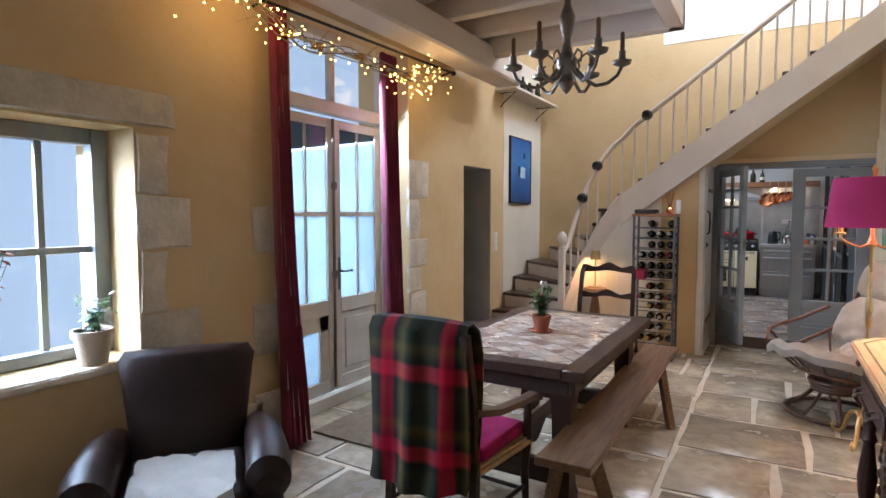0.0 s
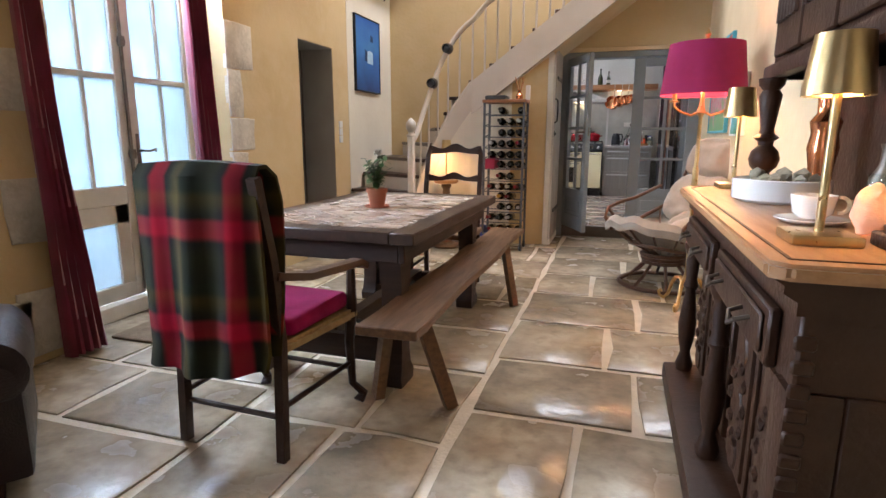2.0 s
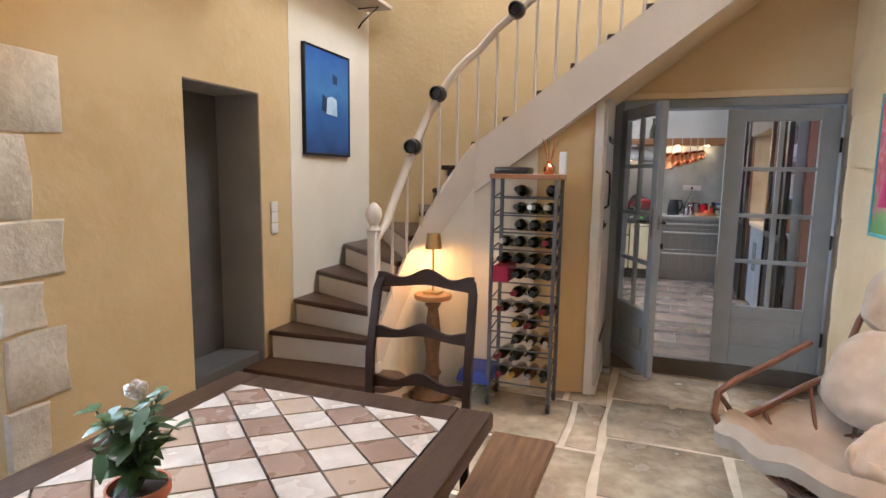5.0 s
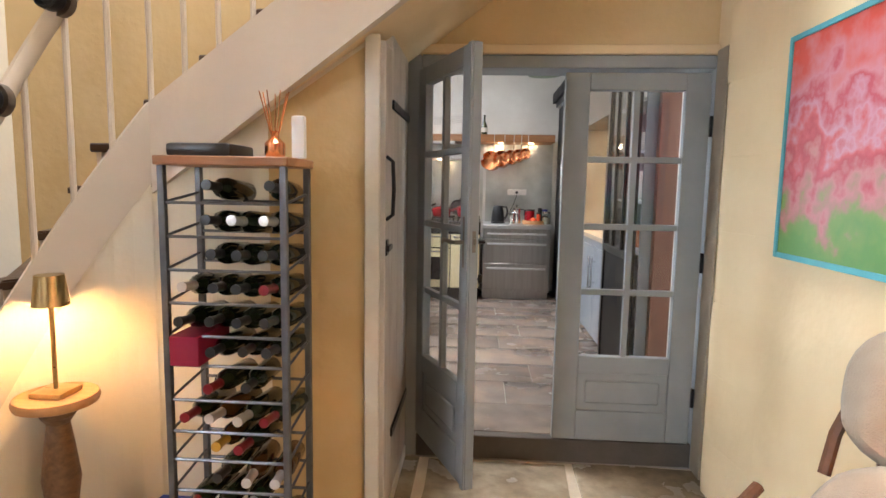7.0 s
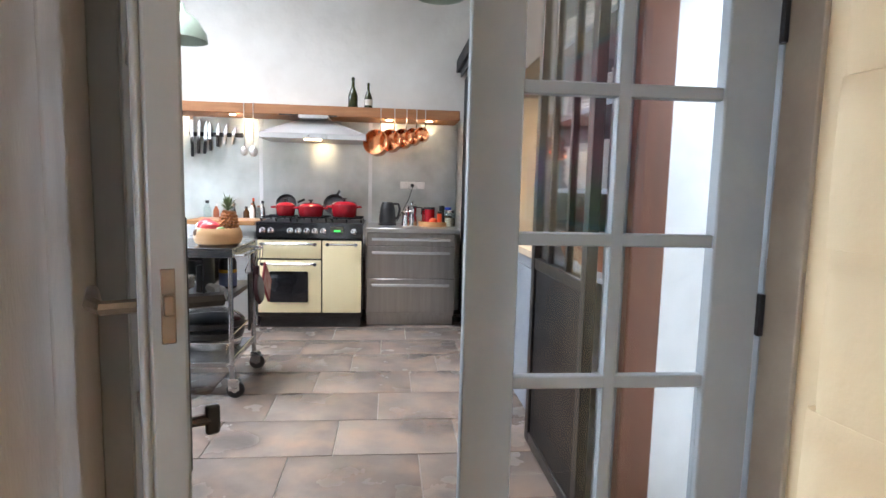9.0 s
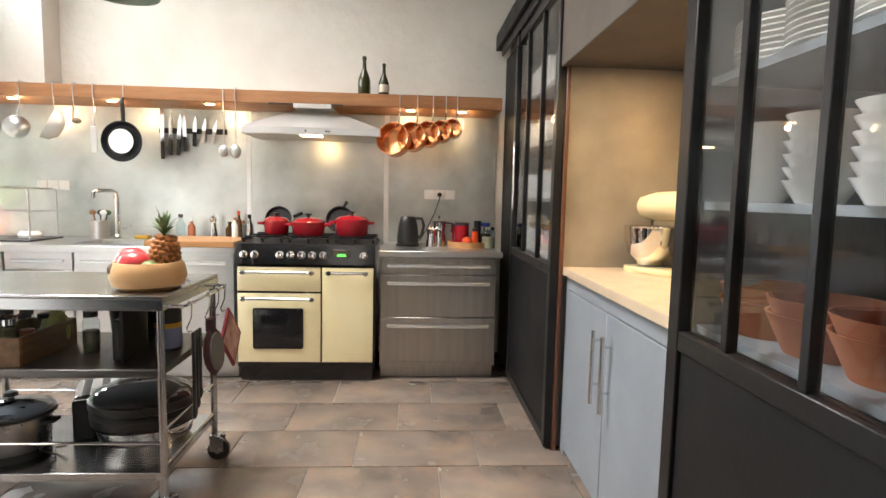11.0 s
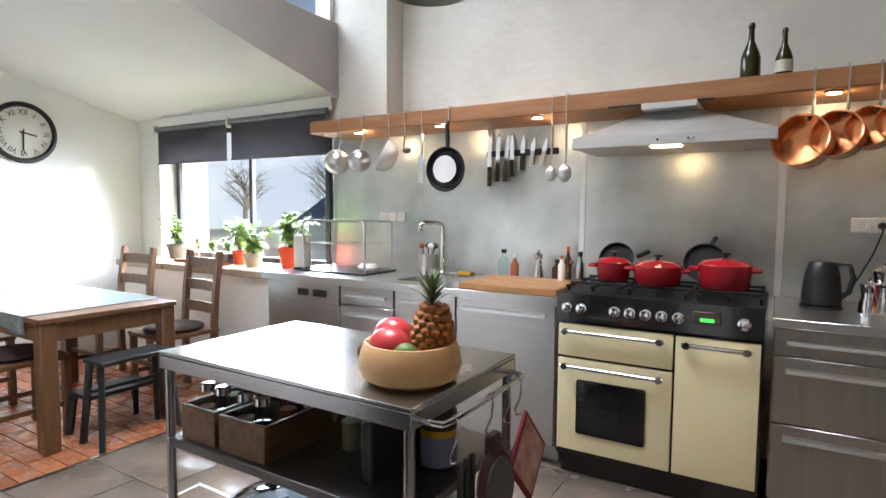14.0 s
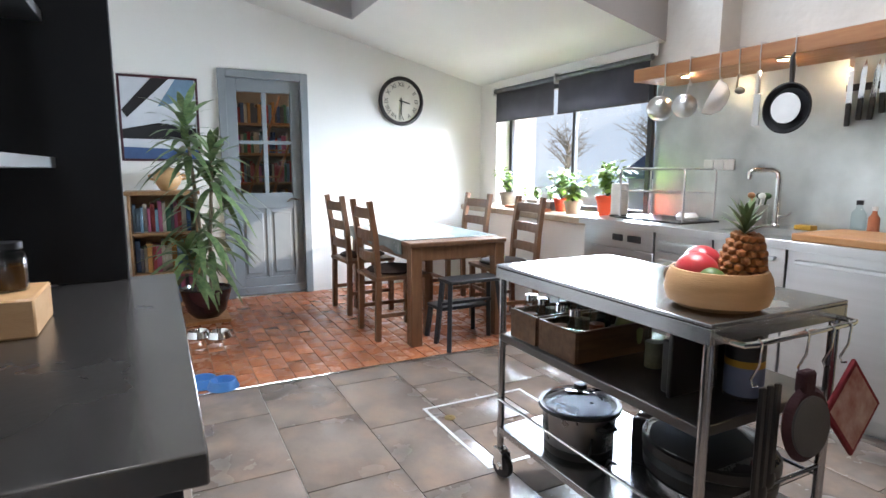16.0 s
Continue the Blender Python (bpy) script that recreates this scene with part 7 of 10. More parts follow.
# frying pan
hook(-1.90, 10.995)
t = thing("frying_pan", (-1.90, 10.97, 1.57), "black frying pan hung bottom outwards", "pan")
bm = B()
lathe(bm, [(.0, -.02), (.085, -.02), (.115, -.012), (.138, .02), (.132, .022), (.11, -.004), (.0, -.008)], (0, 0, 0), 32, cap=False, m=Matrix.Translation((0, 0, .13)) @ Matrix.Rotation(radians(0), 4, "Z") @ Matrix.Rotation(radians(-90), 4, "X") @ Matrix.Rotation(radians(180), 4, "X"))
part("pan", bm, BLACKMETAL, t)
bm = B()
lathe(bm, [(.0, .0), (.082, .0), (.082, .003), (.0, .003)], (0, 0, 0), 28, m=Matrix.Translation((0, -.0255, .13)) @ Matrix.Rotation(radians(0), 4, "Z") @ Matrix.Rotation(radians(90), 4, "X"))
# pale, half-metallic grey carries the window's reflection on the disc
part("base_disc", bm, mat("disc_reflection_grey", (0.78, 0.78, 0.77), rough=0.4, metal=0.4, bump=0), t, "steel base disc, window reflection put into its pale colour")
bm = B()
tube(bm, [(0, .01, .26), (.005, .0, .33), (.0, .0, .40), (0, .015, .425)], [.012, .014, .013, .008], 8)
part("handle", bm, BLACKPLASTIC, t)
# ladle, spoon, skimmers, sieves, colander
for x, kind in ((-1.235, "spoon"), (-1.155, "ladle"), (-2.10, "grater")):
    hook(x, 10.995)
    bm = B()
    if kind == "grater":
        box(bm, x - .022, x + .022, 10.985, 10.995, 1.62, 1.80, .004)
        box(bm, x - .010, x + .010, 10.98, 11.0, 1.80, 1.93, .004)
    else:
        tube(bm, [(x, 11.0, 1.92), (x, 10.995, 1.80), (x, 10.99, 1.70)], [.006, .006, .005], 6)
        ball(bm, (x, 10.985, 1.655), .04 if kind == "ladle" else .034, 2, (1, .5, 1.25))
    solo("steel_" + kind, bm, STEEL, "stainless steel kitchen %s hanging from the shelf" % kind, "utensil")
for x, r in ((-2.80, .085), (-2.60, .075)):
    hook(x + .02, 10.995)
    bm = B()
    lathe(bm, [(.0, -r * .9), (r * .5, -r * .75), (r * .85, -r * .35), (r, 0), (r * 1.06, .0), (r * .97, -.004), (r * .82, -r * .35), (.0, -r * .86)], (0, 0, 0), 24, cap=False,
          m=Matrix.Translation((x, 10.98, 1.78)) @ Matrix.Rotation(radians(40), 4, "Z") @ Matrix.Rotation(radians(-70), 4, "X"))
    tube(bm, [(x, 10.99, 1.78 + r), (x + .015, 11.0, 1.93)], .005, 6)
    solo("steel_sieve", bm, STEEL, "round stainless steel sieve hanging from the shelf", "sieve")
hook(-2.36, 10.995)
bm = B()
lathe(bm, [(.0, -.07), (.06, -.06), (.10, -.02), (.11, .03), (.105, .03), (.095, -.018), (.0, -.064)], (0, 0, 0), 28, cap=False, m=Matrix.Translation((-2.36, 10.97, 1.80)) @ Matrix.Rotation(radians(-60), 4, "Y") @ Matrix.Rotation(radians(30), 4, "X"))
solo("colander", bm, PORCELAIN, "white enamel colander hanging from the shelf", "colander")
hook(-2.23, 10.995)
bm = B()
tube(bm, [(-2.23, 10.99, 1.93), (-2.23, 10.98, 1.85), (-2.20, 10.97, 1.84)], .006, 6)
ball(bm, (-2.20, 10.97, 1.83), .03, 2, (1, 1, .7))
solo("steel_scoop", bm, PEWTER, "small dark metal scoop hanging from the shelf", "utensil")
# knives on a magnetic bar
kr = thing("knife_rack", (-1.58, 11.38, 1.75), "black magnetic bar on the backsplash", "rack")
bm = B()
box(bm, -1.84, -1.34, 11.385, 11.405, 1.805, 1.845, .004)
wpart("bar", bm, BLACKMETAL, kr)
for k, (x, L, hl, tilt) in enumerate(((-1.65, .30, .13, 0), (-1.60, .21, .12, 2), (-1.55, .20, .12, 4), (-1.475, .17, .11, -2), (-1.425, .12, .11, 2), (-1.375, .10, .09, 5), (-1.33, .09, .09, 10))):
    t = thing("kitchen_knife", (x - .16, 11.375, 1.47), "steel kitchen knife with black handle on the magnetic bar", "knife", "knives on the bar", turn=0)
    z1 = .51 + (.06 if k == 0 else -.01 * k)
    z0 = z1 - L
    bm = B()
    mt = Matrix.Rotation(radians(tilt), 4, "Y")
    vs = prism(bm, [(-.016, z0), (.014, z0), (.014, z1 - .05), (.004, z1), (-.014, z1 - .02 if k == 0 else z1 - .06)], "y", -.002, .002)
    bmesh.ops.transform(bm, matrix=mt, verts=bm.verts[:])
    part("blade", bm, CHROME, t)
    bm = B()
    box(bm, -.013, .013, -.010, .010, z0 - hl, z0, .006, seg=2)
    bmesh.ops.transform(bm, matrix=mt, verts=bm.verts[:])
    part("handle", bm, BLACKPLASTIC if k < 5 else FOIL_W, t)


# ---- pots and things on the cooker and worktops ----
def cocotte(x, y, r, h, label):
    t = thing("casserole_pot", (x, y, 1.089), label, "pot", "red enamel pots")
    bm = B()
    lathe(bm, [(.0, 0), (r * .86, 0), (r * .95, .012), (r, h * .7), (r * 1.02, h), (.0, h)], (0, 0, 0), 32)
    part("pot", bm, REDENAMEL, t)
    for s in (-1, 1):
        bm = B()
        tube(bm, [(s * r * .97, -.035, h * .85), (s * (r + .035), -.025, h * .87), (s * (r + .035), .025, h * .87), (s * r * .97, .035, h * .85)], .009, 8)
        part("handle", bm, REDENAMEL, t)
    bm = B()
    lathe(bm, [(r * 1.03, h), (r * 1.03, h + .008), (r * .8, h + .028), (r * .25, h + .038), (.0, h + .04)], (0, 0, 0), 32)
    ld = part("lid", bm, REDENAMEL, t)
    bm = B()
    lathe(bm, [(.010, h + .038), (.010, h + .05), (.022, h + .056), (.022, h + .064), (.0, h + .066)], (0, 0, 0), 16)
    part("knob", bm, BLACKPLASTIC, ld)


cocotte(-.875, 10.98, .085, .085, "small cherry red enamel casserole on the hob")
cocotte(-.64, 10.90, .112, .085, "round cherry red enamel casserole on the hob")
cocotte(-.345, 10.93, .115, .105, "large cherry red enamel casserole on the hob")
for x, r in ((-.89, .095), (-.45, .10)):
    t = thing("cast_iron_pan", (x, 11.12, 1.089), "black cast iron pan leaning against the backsplash", "pan")
    bm = B()
    lathe(bm, [(.0, 0), (r * .9, 0), (r, .03), (r * .96, .03), (r * .88, .006), (.0, .006)], (0, 0, 0), 28, cap=False, m=Matrix.Translation((0, 0, r * .96)) @ Matrix.Rotation(radians(72), 4, "X"))
    part("pan", bm, BLACKMETAL, t)
    bm = B()
    tube(bm, [(.02 if x > -.6 else r, .03, r * 1.9 if x > -.6 else r * 1.2), (.04 if x > -.6 else r + .06, .06, r * 1.9 + .04 if x > -.6 else r * 1.5)], .012, 8)
    part("handle", bm, BLACKMETAL, t)
# kettle
t = thing("kettle", (.045, 11.10, CT_Z), "black plastic electric kettle on the steel worktop", "kettle")
bm = B()
lathe(bm, [(.0, .02), (.078, .02), (.08, .06), (.07, .15), (.058, .20), (.05, .215), (.0, .22)], (0, 0, 0), 24)
part("body", bm, BLACKPLASTIC, t)
bm = B()
lathe(bm, [(.0, 0), (.085, 0), (.085, .015), (.0, .02)], (0, 0, 0), 24)
part("base", bm, BLACKPLASTIC, t)
bm = B()
tube(bm, [(.05, -.01, .20), (.10, -.02, .20), (.115, -.02, .15), (.10, -.02, .08), (.075, -.01, .06)], .012, 8)
part("handle", bm, BLACKPLASTIC, t)
for x, y, s in ((.215, 11.06, .8), (.275, 11.12, 1.15)):
    t = thing("moka_pot", (x, y, CT_Z), "small polished moka coffee pot", "coffee pot", "moka pots")
    bm = B()
    lathe(bm, [(.0, 0), (.05 * s, 0), (.042 * s, .07 * s), (.036 * s, .085 * s), (.046 * s, .16 * s), (.03 * s, .17 * s), (.006 * s, .178 * s), (.008 * s, .195 * s), (.0, .2 * s)], (0, 0, 0), 10)
    part("body", bm, CHROME, t)
    bm = B()
    tube(bm, [(.045 * s, 0, .15 * s), (.085 * s, 0, .145 * s), (.08 * s, 0, .09 * s)], .007, 8)
    part("handle", bm, BLACKPLASTIC, t)
# tray with jars
bm = B()
lathe(bm, [(.0, .004), (.14, .004), (.145, .0), (.15, .045), (.143, .045), (.138, .012), (.0, .012)], (.485, 11.05, CT_Z), 28, cap=False)
solo("round_tray", bm, BUTCHER, "round wooden tray on the steel worktop", "tray")
for x, y, w, h, m, lab in ((.44, 11.08, .10, .165, REDENAMEL, "red tin with orange print"), (.40, 11.16, .05, .15, REDENAMEL, "slim red spice tin"), (.53, 10.99, .045, .13, POT_RED, "orange labelled coffee tin"), (.56, 11.12, .05, .18, BLACKPLASTIC, "dark jar with black lid")):
    t = thing("food_tin", (x, y, CT_Z + .012), lab + " on the tray", "tin", "tins on the tray")
    bm = B()
    lathe(bm, [(.0, 0), (w * .5, 0), (w * .52, .005), (w * .52, h - .02), (.0, h - .02)], (0, 0, 0), 18)
    part("can", bm, m, t)
    bm = B()
    lathe(bm, [(w * .54, h - .02), (w * .54, h), (.0, h)], (0, 0, 0), 18)
    part("lid", bm, BLACKPLASTIC, t)
bm = B()
ball(bm, (.47, 10.965, CT_Z + .05), .04, 2, (1, 1, .85))
solo("tomato", bm, POT_RED, "ripe red tomato on the tray", "tomato")


def jar(x, y, z, r, h, fill, lid, label, name="glass_jar"):
    t = thing(name, (x, y, z), label, "jar")
    bm = B()
    lathe(bm, [(.0, 0), (r * .95, 0), (r, .006), (r, h * .75), (r * .8, h * .85), (r * .8, h)], (0, 0, 0), 18)
    part("glass", bm, JAR, t)
    bm = B()
    lathe(bm, [(.0, .004), (r * .9, .004), (r * .93, h * .55), (.0, h * .57)], (0, 0, 0), 16)
    part("contents", bm, fill, t)
    bm = B()
    lathe(bm, [(r * .84, h * .9), (r * .84, h * 1.04), (.0, h * 1.05)], (0, 0, 0), 18)
    part("lid", bm, lid, t)


jar(.625, 10.98, CT_Z, .05, .15, BARK, CHROME, "clear glass jar of seeds on the worktop")
jar(.62, 11.15, CT_Z, .045, .17, BOTTLE_B, BLUEPLASTIC, "tall glass jar with blue lid on the worktop")
for x in (.165, .247, .33):
    pass
t = thing("wall_socket", (.289, 11.40, 1.40), "white triple wall socket on the backsplash", "socket", "wall sockets")
for k in range(3):
    bm = B()
    x = .167 + k * .081
    box(bm, x, x + .08, 11.393, 11.405, 1.352, 1.425, .004)
    lathe(bm, [(.028, 0), (.028, .004), (.022, .004), (.02, -.004), (.0, -.004)], (0, 0, 0), 18, cap=False, m=Matrix.Translation((x + .04, 11.393, 1.388)) @ Matrix.Rotation(radians(90), 4, "X"))
    part_ob = wpart("socket", bm, WHITEPLASTIC, t)
bm = B()
lathe(bm, [(.018, 0), (.018, .03), (.010, .04)], (0, 0, 0), 12, m=Matrix.Translation((.287, 11.39, 1.388)) @ Matrix.Rotation(radians(90), 4, "X"))
tube(bm, [(.287, 11.35, 1.385), (.285, 11.33, 1.36), (.25, 11.32, 1.25), (.20, 11.28, 1.15), (.14, 11.2, 1.05), (.08, 11.15, 1.018)], .004, 6)
solo("power_cable", bm, BLACKPLASTIC, "black plug and cable of the kettle", "cable")
t = thing("wall_socket", (-2.62, 11.40, 1.40), "white wall socket with pan scrubber before it", "socket", "wall sockets")
for k in range(3):
    bm = B()
    x = -2.75 + k * .081
    box(bm, x, x + .08, 11.393, 11.405, 1.36, 1.435, .004)
    wpart("socket", bm, WHITEPLASTIC, t)
# tap, sponge, utensil pot, soap bottles
t = thing("kitchen_tap", (-2.10, 11.26, CT_Z), "tall square chrome mixer tap", "tap")
bm = B()
lathe(bm, [(.028, 0), (.028, .02), (.02, .03), (.018, .30)], (0, 0, 0), 16)
tube(bm, [(0, 0, .29), (0, -.01, .34), (-.02, -.04, .355), (-.06, -.14, .355), (-.075, -.17, .34), (-.075, -.17, .30)], .016, 12)
part("spout", bm, CHROME, t)
bm = B()
tube(bm, [(.02, 0, .07), (.07, -.01, .075), (.11, -.03, .10)], [.012, .008, .006], 8)
part("lever", bm, CHROME, t)
bm = B()
box(bm, -1.98, -1.88, 11.25, 11.32, CT_Z, CT_Z + .03, .008, seg=2)
solo("sponge", bm, FOIL_Y, "yellow washing sponge beside the tap", "sponge")
t = thing("utensil_pot", (-2.24, 11.28, CT_Z), "perforated steel pot with dish brushes", "pot")
bm = B()
lathe(bm, [(.0, 0), (.062, 0), (.062, .13), (.066, .135), (.058, .135), (.057, .005), (.0, .005)], (0, 0, 0), 24, cap=False)
part("pot", bm, STEEL, t)
for k, (dx, dy, c_) in enumerate(((-.03, .01, SHELFWOOD), (.02, -.01, PORCELAIN), (.03, .02, LEAF), (.0, .02, BLACKPLASTIC))):
    bm = B()
    tube(bm, [(dx * .3, dy * .3, .01), (dx * 1.5, dy, .17)], .006, 6)
    ball(bm, (dx * 1.7, dy, .19), .024, 2, (1.1, .7, .9))
    part("brush", bm, c_, t)
for x, y, h, r, m, cap_ in ((-1.66, 11.30, .19, .035, JAR, BLACKPLASTIC), (-1.57, 11.27, .16, .027, POT, WHITEPLASTIC), (-1.24, 11.33, .22, .022, BOTTLE_B, POT_RED), (-1.30, 11.30, .14, .03, BOTTLE_B, BLACKPLASTIC), (-1.13, 11.22, .20, .028, CHROME, BLACKPLASTIC), (-1.20, 11.10, .14, .022, PORCELAIN, POT), (-1.13, 11.06, .12, .024, JAR, POT)):
    t = thing("bottle", (x, y, CT_Z + (.04 if -1.66 < x and y < 11.15 else 0)), "small bottle of oil, soap or spice on the worktop", "bottle", "bottles on the worktop")
    bm = B()
    lathe(bm, [(.0, 0), (r, 0), (r * 1.02, .006), (r, h * .62), (r * .45, h * .78), (r * .4, h * .88)], (0, 0, 0), 16)
    part("body", bm, m, t)
    bm = B()
    lathe(bm, [(r * .5, h * .87), (r * .5, h), (.0, h * 1.01)], (0, 0, 0), 12)
    part("cap", bm, cap_, t)
t = thing("pepper_mill", (-1.42, 11.30, CT_Z), "conical stainless pepper mill", "mill")
bm = B()
lathe(bm, [(.0, 0), (.04, 0), (.04, .01), (.022, .11), (.018, .13), (.026, .145), (.026, .165), (.010, .18), (.008, .195), (.0, .2)], (0, 0, 0), 18)
part("body", bm, CHROME, t)
# drying rack and paper roll
t = thing("dish_rack", (-2.78, 11.05, CT_Z), "tall steel wire dish drying rack beside the sink", "rack")
bm = B()
for y in (-.14, .16):
    tube(bm, [(-.28, y, .0), (-.28, y, .34), (-.26, y, .36), (.26, y, .36), (.28, y, .34), (.28, y, .0)], .007, 8)
part("frame", bm, STEEL, t)
bm = B()
for z in (.20, .355):
    for y in (-.14, .0, .16):
        tube(bm, [(-.28, y, z), (.28, y, z)], .004, 6)
for k in range(15):
    x = -.26 + k * .037
    tube(bm, [(x, -.14, .36), (x, .16, .36)], .0022, 5)
part("wire_shelf", bm, STEEL, t)
bm = B()
box(bm, -.30, .30, -.18, .20, .0, .012, .004)
part("drip_tray", bm, BLACKPLASTIC, t)
bm = B()
lathe(bm, [(.0, 0), (.07, 0), (.075, .02), (.055, .05), (.0, .05)], (-2.62, 11.10, CT_Z + .012), 18)
solo("white_bowl", bm, PORCELAIN, "white bowl drying upside down", "bowl")
t = thing("paper_roll", (-3.13, 10.97, CT_Z), "white kitchen paper roll on a black stand", "paper roll")
bm = B()
lathe(bm, [(.02, .02), (.062, .02), (.062, .25), (.02, .25)], (0, 0, 0), 24)
part("paper", bm, WHITECLOTH, t)
bm = B()
lathe(bm, [(.0, 0), (.07, 0), (.07, .015), (.008, .02), (.008, .32), (.0, .325)], (0, 0, 0), 16)
part("stand", bm, BLACKPLASTIC, t)
# window ledge plants
LZ = .985
potted("window_plant", (-3.38, 11.08, LZ), .085, .17, POT_RED, LEAF_L, .17, .28, 190, "bright green herb in an orange pot on the ledge", 21, .085)
potted("window_plant", (-3.74, 11.03, LZ), .075, .11, STONEPOT, LEAF_L, .18, .27, 150, "young plant in a pale striped bowl on the ledge", 22, .085)
potted("window_plant", (-3.98, 11.10, LZ), .065, .12, POT_RED, LEAF_L, .17, .27, 150, "young plant in an orange pot on the ledge", 23, .085)
potted("window_plant", (-4.92, 11.15, LZ), .09, .14, PEWTER, LEAF_L, .17, .24, 130, "herb in a dark glazed pot on the ledge", 24, .06)
for k in range(3):
    bm = B()
    box(bm, -4.62 + k * .2, -4.45 + k * .2, 11.03, 11.17, LZ, LZ + .09, .006)
    solo("seed_box", bm, STONEPOT if k < 2 else PEWTER, "small planting box on the window ledge", "box", "seed boxes")
    t = potted("seedlings", (-4.535 + k * .2, 11.10, LZ + .06), .03, .03, SOIL, LEAF_L, .07, .15, 60, "pale green seedlings in a box", 30 + k, .05)
bm = B()
box(bm, -4.65, -4.0, 10.93, 11.01, LZ, LZ + .025, .004)
solo("wooden_tray", bm, POT, "long terracotta tray on the ledge", "tray")

# ---- trolley ----
TUBESTEEL = mat("satin_steel_tube", (0.42, 0.42, 0.425), (0.37, 0.37, 0.375), 0.24, 1.0, scale=3, bump=0.02)
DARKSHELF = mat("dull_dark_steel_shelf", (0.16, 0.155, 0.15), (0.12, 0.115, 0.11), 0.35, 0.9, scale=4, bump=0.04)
tr = thing("kitchen_trolley", (-1.305, 9.31, KF), "stainless steel kitchen trolley with two lower shelves", "trolley")
TX, TXE, TY, TYE, TT = -1.785, -.82, 9.02, 9.60, 1.0
bm = B()
box(bm, TX, TXE, TY, TYE, TT - .012, TT, .003)
wpart("top", bm, TUBESTEEL, tr)
for a in ((TX, TXE, TY, TY + .012), (TX, TXE, TYE - .012, TYE), (TX, TX + .012, TY + .012, TYE - .012), (TXE - .012, TXE, TY + .012, TYE - .012)):
    bm = B()
    box(bm, *a, TT - .055, TT - .012, .002)
    wpart("top_rim", bm, TUBESTEEL, tr)
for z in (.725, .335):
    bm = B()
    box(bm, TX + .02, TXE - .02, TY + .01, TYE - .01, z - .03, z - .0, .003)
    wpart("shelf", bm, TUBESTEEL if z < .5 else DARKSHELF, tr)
for x in (TX + .02, TXE - .02):
    for y in (TY + .022, TYE - .022):
        bm = B()
        tube(bm, [(x, y, KF + .12), (x, y, TT - .05)], .0145, 14)
        wpart("leg", bm, TUBESTEEL, tr)
        bm = B()
        lathe(bm, [(.0, -.014), (.045, -.014), (.05, -.008), (.05, .008), (.045, .014), (.0, .014)], (0, 0, 0), 22, m=Matrix.Translation((x + .02, y, KF + .051)) @ Matrix.Rotation(radians(90), 4, "X") @ Matrix.Rotation(radians(12), 4, "Y"))
        cs = wpart("castor", bm, BLACKPLASTIC, tr, "black rubber castor")
        bm = B()
        box(bm, x - .018, x + .045, y - .022, y - .017, KF + .045, KF + .115, .002)
        box(bm, x - .018, x + .045, y + .017, y + .022, KF + .045, KF + .115, .002)
        box(bm, x - .02, x + .03, y - .022, y + .022, KF + .108, KF + .122, .002)
        lathe(bm, [(.0, -.026), (.014, -.026), (.014, .026), (.0, .026)], (0, 0, 0), 12, m=Matrix.Translation((x + .02, y, KF + .051)) @ Matrix.Rotation(radians(90), 4, "X"))
        wpart("castor_fork", bm, CHROME, cs)
for z in (.40, .43):
    bm = B()
    y = TY + .01 if z < .42 else TYE - .01
    tube(bm, [(TX + .02, y, .45), (TXE - .02, y, .45)], .006, 8)
    wpart("guard_rail", bm, CHROME, tr)
for z in (.40, .54):
    bm = B()
    tube(bm, [(TXE - .02, TY + .03, z - .05), (TXE - .02, TYE - .03, z - .05)], .006, 8)
    wpart("end_rail", bm, CHROME, tr)
bm = B()
tube(bm, [(TXE, TY + .05, .955), (TXE + .05, TY + .055, .955), (TXE + .055, TY + .08, .955), (TXE + .055, TYE - .08, .955), (TXE + .05, TYE - .055, .955), (TXE, TYE - .05, .955)], .008, 8)
wpart("handle_bar", bm, CHROME, tr, "chrome handle bar")
# fruit bowl
fb = thing("fruit_bowl", (-.95, 9.205, TT), "turned pale wooden fruit bowl on the trolley", "bowl")
bm = B()
lathe(bm, [(.0, .0), (.125, .0), (.16, .02), (.172, .06), (.165, .105), (.152, .13), (.142, .13), (.152, .10), (.158, .06), (.145, .03), (.0, .02)], (0, 0, 0), 40, cap=False)
bmesh.ops.scale(bm, vec=(.8, .8, .8), verts=bm.verts[:])
part("bowl", bm, BOWLWOOD, fb)
MANGO = mat("red_mango_skin", (0.55, 0.045, 0.05), (0.42, 0.03, 0.045), 0.3, scale=9, bump=0.03, c3=(0.55, 0.12, 0.06))
AVO = mat("green_fruit_skin", (0.10, 0.17, 0.03), (0.06, 0.10, 0.02), 0.45, scale=20, bump=0.2)
for x, y, z, r, q, m, nm, lab in ((-1.04, 9.235, 1.105, .058, (1.1, .9, 1), MANGO, "mango", "ripe red mango in the wooden bowl"), (-.985, 9.14, 1.10, .056, (1.15, .9, .95), MANGO, "mango", "ripe red mango in the wooden bowl"),
                                  (-.91, 9.12, 1.085, .036, (1.1, .9, .9), AVO, "avocado", "green avocado in the wooden bowl"), (-1.06, 9.13, 1.075, .036, (1, 1, .9), mat("brown_fruit", (0.10, 0.055, 0.03), rough=0.6, bump=0.2), "passion_fruit", "brown passion fruit in the wooden bowl")):
    bm = B()
    ball(bm, (-.95 + (x + .95) * .8, 9.205 + (y - 9.205) * .8, TT + (z - TT) * .8 + .016), r * .95, 3, q)
    solo(nm, bm, m, lab, "fruit", "fruit in the bowl")
